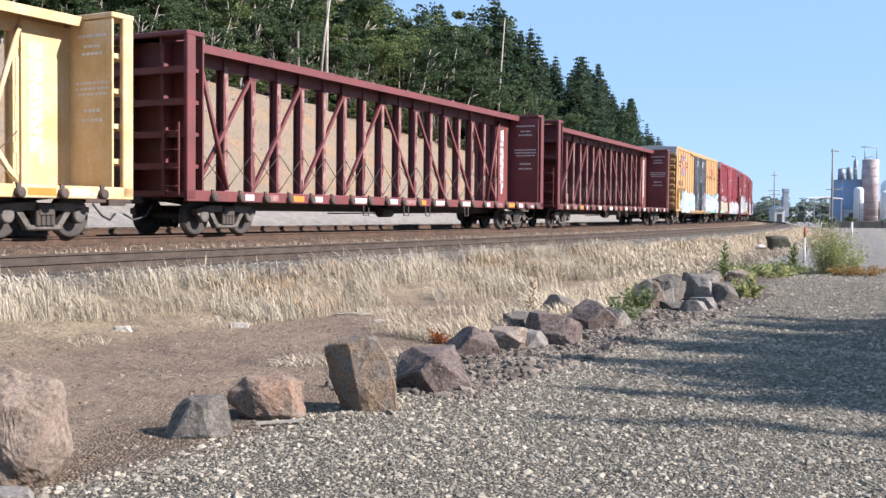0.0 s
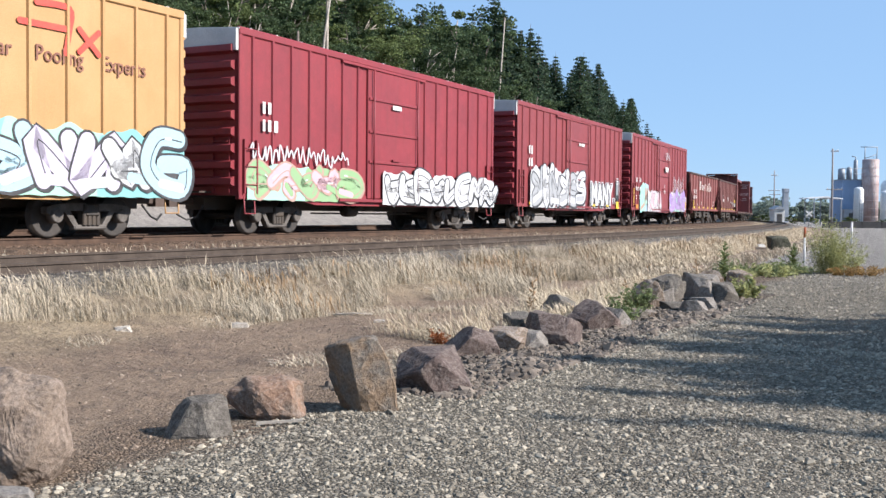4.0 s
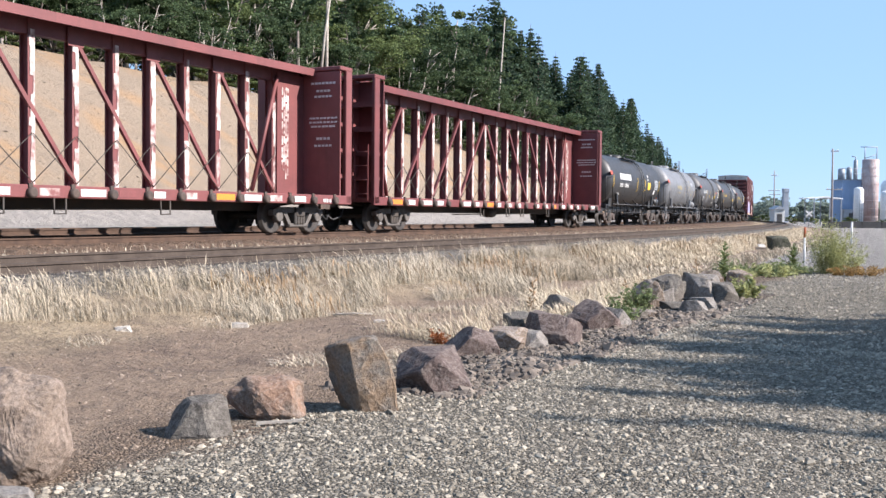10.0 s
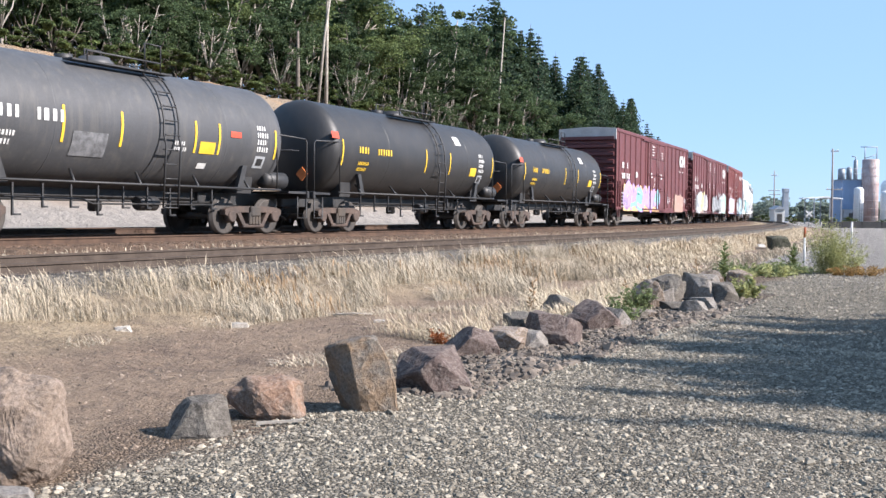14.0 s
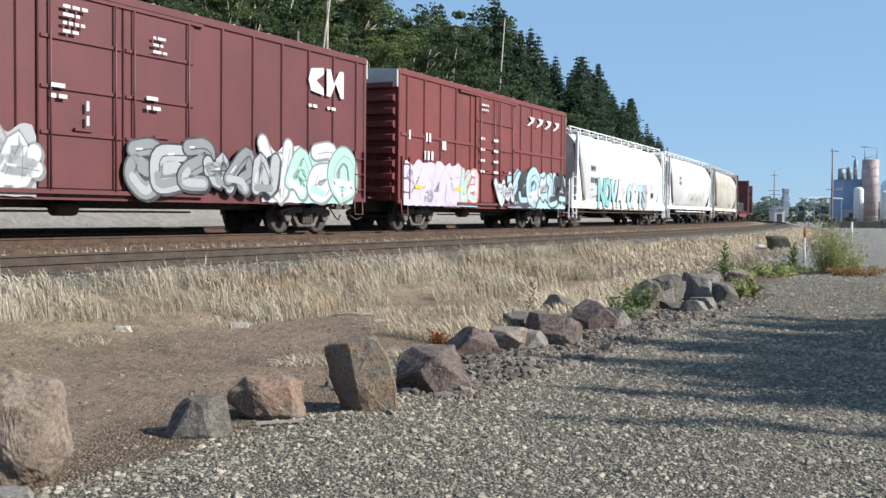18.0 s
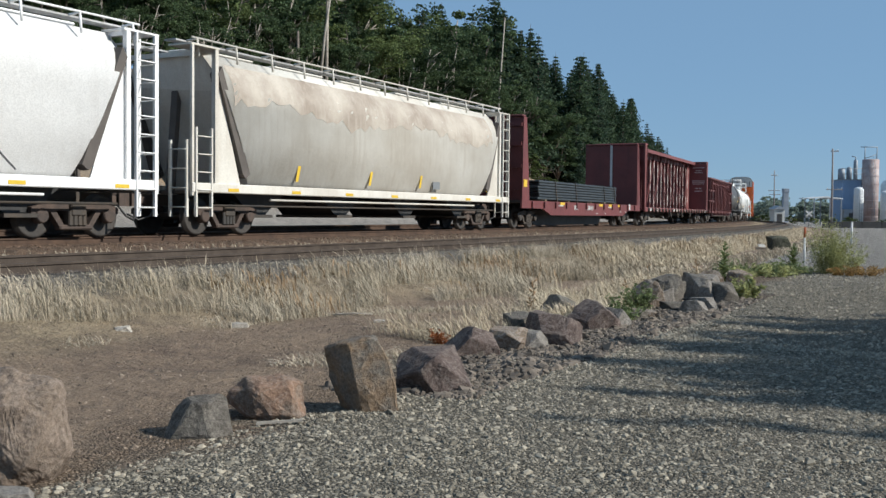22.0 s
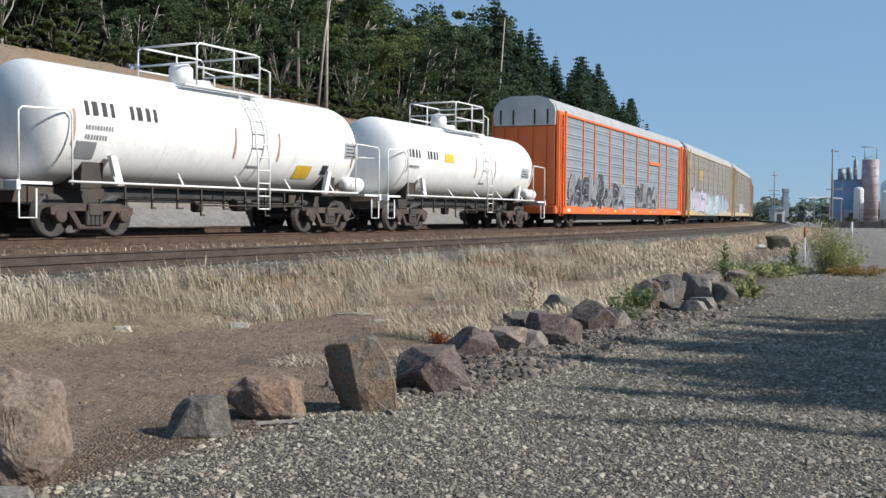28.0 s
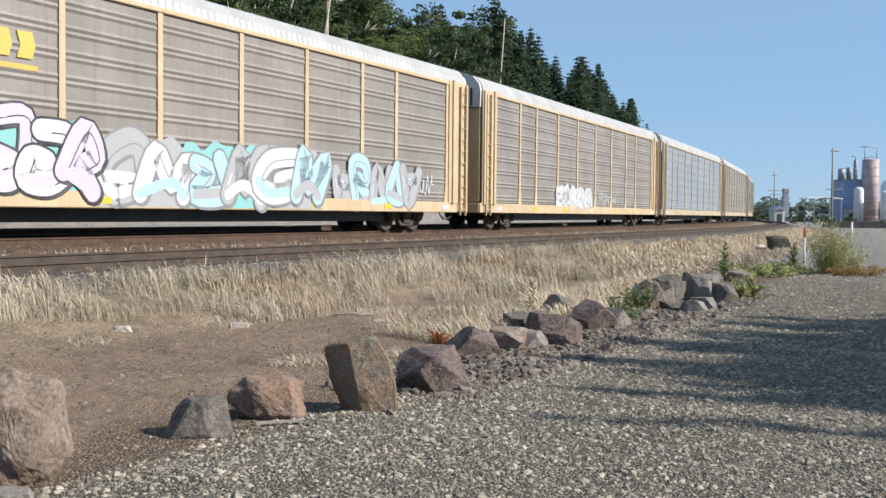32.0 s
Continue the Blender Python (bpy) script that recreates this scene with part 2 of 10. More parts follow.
def ground_material():
    """Gravel, dirt, dry soil, ballast, bank and forest floor, blended by the distance across the line."""
    m = bpy.data.materials.new("ground")
    m.use_nodes = True
    nt = m.node_tree
    n, link = nt.nodes, nt.links.new
    bsdf = n["Principled BSDF"]
    geo = n.new("ShaderNodeNewGeometry")

    def tex(scale, detail=6.0, rough=0.62):
        t = n.new("ShaderNodeTexNoise")
        t.inputs["Scale"].default_value, t.inputs["Detail"].default_value, t.inputs["Roughness"].default_value = scale, detail, rough
        link(geo.outputs["Position"], t.inputs[0])
        return t.outputs[0]

    def math_node(op, a, b, c=None):
        x = n.new("ShaderNodeMath")
        x.operation = op
        for k, v in enumerate((a, b, c)):
            if v is None:
                continue
            if isinstance(v, bpy.types.NodeSocket):
                link(v, x.inputs[k])
            else:
                x.inputs[k].default_value = v
        return x.outputs[0]

    def fade(src, a, b):
        r = n.new("ShaderNodeMapRange")
        r.interpolation_type = "SMOOTHSTEP"
        r.inputs[1].default_value, r.inputs[2].default_value = a, b
        link(src, r.inputs[0])
        return r.outputs[0]

    def mix(fac, a, b):
        x = n.new("ShaderNodeMix")
        x.data_type = "RGBA"
        link(fac, x.inputs[0])
        for src, i in ((a, 6), (b, 7)):
            if isinstance(src, bpy.types.NodeSocket):
                link(src, x.inputs[i])
            else:
                x.inputs[i].default_value = (*src, 1)
        return x.outputs[2]

    dist = n.new("ShaderNodeVectorMath")
    dist.operation = "DISTANCE"
    flat = n.new("ShaderNodeVectorMath")
    flat.operation = "MULTIPLY"
    flat.inputs[1].default_value = (1, 1, 0)
    link(geo.outputs["Position"], flat.inputs[0])
    link(flat.outputs[0], dist.inputs[0])
    dist.inputs[1].default_value = (CEN.x, CEN.y, 0)
    p = math_node("SUBTRACT", RC, dist.outputs["Value"])
    wob = math_node("MULTIPLY_ADD", tex(0.55, 5.0), 3.0, -1.5)
    wob2 = math_node("MULTIPLY_ADD", tex(3.0, 4.0), 0.8, -0.4)
    pw = math_node("ADD", p, math_node("ADD", wob, wob2))
    pn = math_node("ADD", p, wob2)
    big = fade(tex(0.4, 5.0), 0.35, 0.65)
    mid = fade(tex(2.2, 6.0), 0.36, 0.66)
    tiny = tex(34.0, 4.0, 0.7)
    gravel = mix(mid, (0.225, 0.198, 0.157), (0.15, 0.133, 0.106))
    gravel = mix(big, gravel, (0.205, 0.181, 0.143))
    dirt = mix(mid, (0.203, 0.146, 0.105), (0.129, 0.094, 0.071))
    dirt = mix(big, dirt, (0.231, 0.169, 0.120))
    dry = mix(mid, (0.277, 0.218, 0.144), (0.181, 0.139, 0.097))
    dark = mix(mid, (0.052, 0.045, 0.039), (0.033, 0.029, 0.026))
    brown = mix(mid, (0.143, 0.097, 0.069), (0.092, 0.066, 0.05))
    slant = n.new("ShaderNodeMapping")
    slant.inputs["Rotation"].default_value = (0.5, 0.0, TH)
    slant.inputs["Scale"].default_value = (0.22, 1.0, 1.0)
    link(geo.outputs["Position"], slant.inputs[0])
    streaks = n.new("ShaderNodeTexNoise")
    streaks.inputs["Scale"].default_value, streaks.inputs["Detail"].default_value, streaks.inputs["Roughness"].default_value = 0.34, 7.0, 0.6
    link(slant.outputs[0], streaks.inputs[0])
    bank = mix(fade(streaks.outputs[0], 0.44, 0.68), (0.239, 0.186, 0.136), (0.29, 0.186, 0.105))
    bank = mix(fade(tex(0.756, 5.88, 0.588), 0.46, 0.74), bank, (0.206, 0.161, 0.12))
    bank = mix(fade(tex(2.94, 5.04, 0.588), 0.62, 0.78), bank, (0.143, 0.113, 0.084))
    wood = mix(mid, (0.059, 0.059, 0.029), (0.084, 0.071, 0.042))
    along = n.new("ShaderNodeVectorMath")
    along.operation = "DOT_PRODUCT"
    along.inputs[1].default_value = (EV.x, EV.y, 0)
    link(geo.outputs["Position"], along.inputs[0])
    pg = math_node("SUBTRACT", pw, math_node("MULTIPLY", fade(along.outputs["Value"], 24.0, 44.0), 2.6))
    gravel = mix(fade(along.outputs["Value"], 22.0, 40.0), gravel, mix(mid, (0.31, 0.288, 0.262), (0.265, 0.246, 0.224)))
    col = mix(fade(pg, 4.5, 5.3), gravel, dirt)
    col = mix(fade(pw, 8.6, 10.2), col, dry)
    col = mix(fade(pn, 10.7, 11.3), col, mix(mid, (0.135, 0.12, 0.103), (0.085, 0.075, 0.065)))
    col = mix(fade(pn, 11.9, 12.3), col, dark)
    col = mix(fade(pn, 14.6, 15.2), col, dry)
    col = mix(fade(pn, 15.9, 16.6), col, brown)
    col = mix(fade(pn, 20.3, 21.2), col, mix(mid, (0.262, 0.238, 0.212), (0.2, 0.182, 0.164)))
    col = mix(fade(pn, 31.0, 33.5), col, bank)
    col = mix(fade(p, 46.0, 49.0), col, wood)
    # packed stones: cells with their own tone, joints darkened as shaded crevices, on the lot alone
    lot = math_node("SUBTRACT", 1.0, fade(pg, 5.0, 6.4))

    def cells(scale, feature):
        c = n.new("ShaderNodeTexVoronoi")
        c.feature = feature
        c.inputs["Scale"].default_value = scale
        link(geo.outputs["Position"], c.inputs["Vector"])
        return c

    tone_cell = cells(30.0, "F1")
    sep = n.new("ShaderNodeSeparateColor")
    link(tone_cell.outputs["Color"], sep.inputs[0])
    joint = cells(30.0, "DISTANCE_TO_EDGE").outputs["Distance"]
    gap = n.new("ShaderNodeMapRange")
    gap.inputs[1].default_value, gap.inputs[2].default_value, gap.inputs[3].default_value, gap.inputs[4].default_value = 0.0, 0.15, 0.45, 1.12
    link(joint, gap.inputs[0])
    stone = math_node("MULTIPLY", gap.outputs[0], math_node("MULTIPLY_ADD", sep.outputs[0], 0.75, 0.62))
    stone = math_node("ADD", 1.0, math_node("MULTIPLY", lot, math_node("SUBTRACT", stone, 1.0)))
    hs = n.new("ShaderNodeHueSaturation")
    mr = n.new("ShaderNodeMapRange")
    mr.inputs[1].default_value, mr.inputs[2].default_value, mr.inputs[3].default_value, mr.inputs[4].default_value = 0.3, 0.7, 0.62, 1.32
    link(tiny, mr.inputs[0])
    link(math_node("MULTIPLY", mr.outputs[0], stone), hs.inputs["Value"])
    link(col, hs.inputs["Color"])
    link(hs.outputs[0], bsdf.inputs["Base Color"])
    bsdf.inputs["Roughness"].default_value = 0.95
    bsdf.inputs["Specular IOR Level"].default_value = 0.2
    b1, b2 = n.new("ShaderNodeBump"), n.new("ShaderNodeBump")
    b1.inputs["Strength"].default_value, b1.inputs["Distance"].default_value = 0.9, 0.03
    b2.inputs["Strength"].default_value, b2.inputs["Distance"].default_value = 0.9, 0.16
    link(math_node("ADD", tiny, math_node("MULTIPLY", lot, math_node("MULTIPLY", math_node("MINIMUM", joint, 0.3), 3.0))), b1.inputs["Height"])
    link(tex(5.0, 5.0), b2.inputs["Height"])
    link(b2.outputs[0], b1.inputs["Normal"])
    link(b1.outputs[0], bsdf.inputs["Normal"])
    return m


build_ground()


# ---------------------------------------------------------------- tracks
def rail_run(p, z, name, label, mat, s0=-80, s1=420):
    prof = [(-0.07, -0.17), (0.07, -0.17), (0.07, -0.15), (0.012, -0.13), (0.012, -0.045), (0.036, -0.035), (0.036, -0.003), (-0.036, -0.003), (-0.036, -0.035), (-0.012, -0.045), (-0.012, -0.13), (-0.07, -0.15)]
    n = len(prof)
    v, f = [], []
    ss = axis_samples([(s0, 60, 2.0), (60, s1, 4.0)])
    for s in ss:
        for dp, dz in prof:
            q = place(p + dp, s)
            v.append((q.x, q.y, z + dz))
    for j in range(len(ss) - 1):
        f += [(j * n + k, j * n + (k + 1) % n, (j + 1) * n + (k + 1) % n, (j + 1) * n + k) for k in range(n)]
    return tagged(new(name, Shape().add(v, f).mesh(name, mat)), label, "rail", kind="structure")


RAILM = paint("rail_steel", (0.09, 0.056, 0.039), (0.055, 0.036, 0.027), 0.85, 0.0, 3.0, spec=0.25)
RAIL_D = paint("dusty_rail_steel", (0.078, 0.061, 0.05), (0.05, 0.039, 0.032), 0.9, 0.0, 3.0, spec=0.2)
TIEM = paint("weathered_tie_wood", (0.075, 0.064, 0.055), (0.042, 0.036, 0.032), 0.9, 0, 4.0, bump=0.6, bscale=20)
for nm, pc, za, zb in (("near", P_NEAR, 0.83, 0.87), ("main", P_MAIN, RAIL, RAIL), ("far", P_FAR, 1.08, 1.08)):
    rail_run(pc - 0.755, za, "rail", ("dusty grey-brown" if nm == "near" else "rusty brown") + " steel rail of the %s track" % nm, RAIL_D if nm == "near" else RAILM)
    rail_run(pc + 0.755, zb, "rail", ("dusty grey-brown" if nm == "near" else "rusty brown") + " steel rail of the %s track" % nm, RAIL_D if nm == "near" else RAILM)


def ties():
    me = Shape().box(-0.115, 0.115, -1.3, 1.3, -0.17, 0.0, 0.015).mesh("sleeper", TIEM)
    for pc, z, s0, n, nm in ((P_NEAR, 0.66, -6.0, 90, "near"), (P_MAIN, 0.855, -2.0, 110, "main"), (P_FAR, 0.915, 4.0, 120, "far")):
        bed = tagged(new("track_bed"), "row of weathered wooden sleepers of the %s track" % nm, "sleepers", kind="structure")
        for k in range(n):
            s = s0 + k * 0.52
            q = place(pc, s)
            ob = new("sleeper", me)
            ob.parent = bed
            ob.matrix_basis = Matrix.Translation((q.x, q.y, z)) @ Matrix.Rotation(yaw_at(s), 4, "Z")


ties()
# ---------------------------------------------------------------- running gear, shared by all the cars
def wheel_shape():
    return Shape().lathe([(-0.07, 0.42), (-0.065, 0.457), (0.045, 0.452), (0.05, 0.485), (0.07, 0.485), (0.075, 0.40),
                          (0.03, 0.37), (0.02, 0.16), (0.07, 0.13), (0.07, 0.0)], 24, "y")


def side_frame_shape():
    s = Shape()
    top = [(-1.15, 0.5), (-1.15, 0.63), (-0.98, 0.68), (-0.62, 0.72), (0.62, 0.72), (0.98, 0.68), (1.15, 0.63), (1.15, 0.5), (0.98, 0.45), (0.62, 0.56), (-0.62, 0.56), (-0.98, 0.45)]
    s.prism(top, "y", -0.09, 0.09)
    s.prism([(-0.72, 0.60), (-0.42, 0.2), (-0.28, 0.2), (-0.56, 0.60)], "y", -0.08, 0.08)
    s.prism([(0.72, 0.60), (0.42, 0.2), (0.28, 0.2), (0.56, 0.60)], "y", -0.08, 0.08)
    s.box(-0.44, 0.44, -0.1, 0.1, 0.16, 0.27, 0.03)
    for x in (-0.889, 0.889):
        s.lathe([(-0.13, 0.13), (-0.1, 0.16), (0.05, 0.17)], 14, "y", (x, 0, 0.457))
    return s


def spring_shape():
    """Four coil springs side by side, as one fluted block."""
    out = []
    for sg in (-1, 1):
        for k in range(4):
            cx = sg * (-0.18 + 0.12 * k)
            out += [(cx + sg * 0.06 * math.sin(a), -sg * 0.07 - sg * 0.05 * math.cos(a)) for a in (-1.35, -0.7, 0.0, 0.7, 1.35)]
    return Shape().prism(out, "z", 0.26, 0.56)


def coupler_shape():
    s = Shape().box(-0.12, 0.55, -0.09, 0.09, 0.74, 0.92, 0.02)
    s.prism([(0.5, -0.16), (0.78, -0.17), (0.86, -0.05), (0.78, 0.02), (0.86, 0.16), (0.7, 0.2), (0.5, 0.12)], "z", 0.68, 0.98)
    return s


def truck(parent, x, mat=RUSTY):
    t = part("truck", shared("truck_bolster", lambda: Shape().box(-0.2, 0.2, -1.15, 1.15, 0.45, 0.72, 0.03).box(-0.14, 0.14, -0.2, 0.2, 0.7, 0.9), STEEL), None, parent, at=pose(x, 0, 0))
    for y, turn in ((-0.98, 0), (0.98, 180)):
        part("side_frame", shared("side_frame:" + mat.name, side_frame_shape, mat), None, t, at=pose(0, y, 0, 0, 0, turn))
        part("spring_block", shared("spring_block", spring_shape, STEEL), None, t, at=pose(0, y - (0.03 if y < 0 else -0.03), 0))
    for dx in (-0.889, 0.889):
        part("axle", shared("axle", lambda: Shape().tube([(0, -0.8, 0.457), (0, 0.8, 0.457)], 0.085, 10), STEEL), None, t, at=pose(dx, 0, 0))
        for y, turn in ((-0.75, 0), (0.75, 180)):
            part("wheel", shared("wheel", wheel_shape, TREAD), None, t, at=pose(dx, y, 0.457, 0, 0, turn))
    return t


def running_gear(car, length, inset, mat=RUSTY, sill=None, sill_mat=STEEL):
    for sg in (-1, 1):
        truck(car, sg * (length / 2 - inset), mat)
        part("coupler", shared("coupler", coupler_shape, RUSTY), None, car, at=pose(sg * (length / 2 + 0.05), 0, 0, 0, 0, 0 if sg > 0 else 180))
        s = Shape().tube([(0, -0.35, 0.72), (0.25 * sg, -0.38, 0.45), (0.55 * sg, -0.3, 0.36), (0.8 * sg, -0.2, 0.5)], 0.025, 6)
        part("air_hose", s, BLACKP, car, at=pose(sg * (length / 2 - 0.1), 0, 0))
    if sill:
        part("centre_sill", Shape().box(-length / 2 + 0.2, length / 2 - 0.2, -0.3, 0.3, sill[0], sill[1]), sill_mat, car)


def ladder(car, x, y, z0, z1, width, mat, axis="x", rungs=None, name="ladder"):
    s = Shape()
    d = 0.07 if y <= 0 else -0.07
    n = rungs or max(2, int((z1 - z0) / 0.4))
    if axis == "x":
        for dx in (-width / 2, width / 2):
            s.box(x + dx - 0.025, x + dx + 0.025, y, y - d, z0, z1)
        for k in range(n):
            z = z0 + (k + 0.5) * (z1 - z0) / n
            s.tube([(x - width / 2, y - d, z), (x + width / 2, y - d, z)], 0.016, 6)
    else:
        e = 0.07 if x > 0 else -0.07
        for dy in (-width / 2, width / 2):
            s.box(x, x + e, y + dy - 0.025, y + dy + 0.025, z0, z1)
        for k in range(n):
            z = z0 + (k + 0.5) * (z1 - z0) / n
            s.tube([(x + e, y - width / 2, z), (x + e, y + width / 2, z)], 0.016, 6)
    return part(name, s, mat, car)


def grab(car, pts, mat, r=0.016, name="handrail", label=""):
    s = Shape()
    for path in pts:
        s.tube(path, r, 6)
    return part(name, s, mat, car, label)


def bars(car, y, x, z, words, h, mat, gap=0.35, name="lettering", label=""):
    """Lettering as plain upright bars: words is a list of letter counts, one a line."""
    s = Shape()
    for i, count in enumerate(words):
        zz = z - i * h * 1.5
        xx = x
        for c in range(abs(count)):
            w = h * (0.5 + 0.12 * ((c * 7 + i * 3) % 3))
            if count > 0:
                s.box(xx, xx + w * 0.72, y, y - 0.006, zz, zz + h)
                xx += w + h * (gap - 0.1)
        if count < 0:
            xe = x - count * h * 0.72
            while xx < xe - 0.02:
                w = h * (0.9 + 0.8 * ((int(xx * 37) + i) % 3))
                s.box(xx, min(xx + w, xe), y, y - 0.006, zz, zz + h * 0.6)
                xx += w + h * 0.5
    return part(name, s, mat, car, label)


def word(car, text, size, x, y, z, mat, stretch=1.0, bold=0.0, shear=0.0, name="lettering", label="", depth=0.004):
    """Real lettering on the near side, from Blender's own font."""
    cu = bpy.data.curves.new(name, "FONT")
    cu.body, cu.size, cu.extrude, cu.offset, cu.shear = text, size, depth, bold, shear
    cu.resolution_u = 3
    tmp = bpy.data.objects.new(name, cu)
    scene.collection.objects.link(tmp)
    me = bpy.data.meshes.new_from_object(tmp.evaluated_get(bpy.context.evaluated_depsgraph_get()))
    bpy.data.objects.remove(tmp)
    me.materials.clear()
    me.materials.append(mat)
    ob = new(name, me)
    ob.parent = car
    ob.matrix_basis = pose(x, y, z, 90, 0, 0) @ Matrix.Diagonal((stretch, 1, 1, 1))
    return tagged(ob, label)


SPRAY = {}


def spray(c):
    if c not in SPRAY:
        base = {"white": (0.47, 0.48, 0.495), "black": (0.017, 0.017, 0.021), "teal": (0.168, 0.403, 0.403), "mint": (0.294, 0.521, 0.42), "blue": (0.168, 0.302, 0.437), "sky": (0.302, 0.454, 0.521), "lilac": (0.454, 0.412, 0.521),
                "violet": (0.294, 0.168, 0.42), "purple": (0.353, 0.252, 0.462), "silver": (0.3, 0.312, 0.325), "yellow": (0.588, 0.504, 0.168), "green": (0.21, 0.353, 0.168), "grey": (0.168, 0.176, 0.185),
                "peach": (0.36, 0.225, 0.175), "flame": (0.63, 0.403, 0.168), "pink": (0.521, 0.336, 0.378), "red": (0.42, 0.067, 0.059)}[c]
        SPRAY[c] = paint("spray_paint_" + c, base, tuple(min(1, v * 0.8 + 0.05) for v in base), 0.55, 0, 1.4, fine=0.08)
    return SPRAY[c]


def blob(rng, cx, cz, w, h, n=14, rough=0.16):
    ph = [rng.uniform(0, 6.28) for _ in range(3)]
    out = []
    for k in range(n):
        a = 2 * math.pi * k / n
        r = 1 + rough * (math.sin(2 * a + ph[0]) + 0.7 * math.sin(3 * a + ph[1]) + 0.5 * math.sin(5 * a + ph[2])) + rng.uniform(-0.05, 0.05)
        sq = 1 / max(abs(math.cos(a)) ** 1.6, abs(math.sin(a)) ** 1.6) ** 0.25
        out.append((cx + math.cos(a) * w / 2 * r * sq, cz + math.sin(a) * h / 2 * r * sq))
    return out


def smooth_path(pts, k=5):
    """A curve through the points, with k steps a leg."""
    out = []
    n = len(pts)
    for i in range(n - 1):
        p0, p1, p2, p3 = pts[max(i - 1, 0)], pts[i], pts[i + 1], pts[min(i + 2, n - 1)]
        for j in range(k):
            t = j / k
            out.append(tuple(0.5 * (2 * p1[c] + (p2[c] - p0[c]) * t + (2 * p0[c] - 5 * p1[c] + 4 * p2[c] - p3[c]) * t * t + (3 * p1[c] - p0[c] - 3 * p2[c] + p3[c]) * t ** 3) for c in (0, 1)))
    return out + [tuple(pts[-1])]


def ribbon(s, pts, w, y, swell=0.0):
    """A film of paint along a curve of (x, z) points, with rounded ends; swell fattens its middle."""
    q = smooth_path(pts)
    n = len(q)
    v, f = [], []
    for i, (x, z) in enumerate(q):
        (xa, za), (xb, zb) = q[max(i - 1, 0)], q[min(i + 1, n - 1)]
        d = math.hypot(xb - xa, zb - za) or 1e-6
        nx, nz = -(zb - za) / d, (xb - xa) / d
        h = w / 2 * (1 + swell * math.sin(math.pi * i / (n - 1)))
        v += [(x + nx * h, y, z + nz * h), (x - nx * h, y, z - nz * h)]
        if i:
            f.append((2 * i - 2, 2 * i - 1, 2 * i + 1, 2 * i))
    s.add(v, f)
    for (x, z), (xo, zo) in ((q[0], q[1]), (q[-1], q[-2])):
        a0 = math.atan2(z - zo, x - xo)
        s.add([(x + math.cos(a0 + math.pi * (k / 6 - 0.5)) * w / 2, y, z + math.sin(a0 + math.pi * (k / 6 - 0.5)) * w / 2) for k in range(7)], [tuple(range(7))])


def stroke(s, pts, w, y, t):
    ribbon(s, pts, w, y - t)


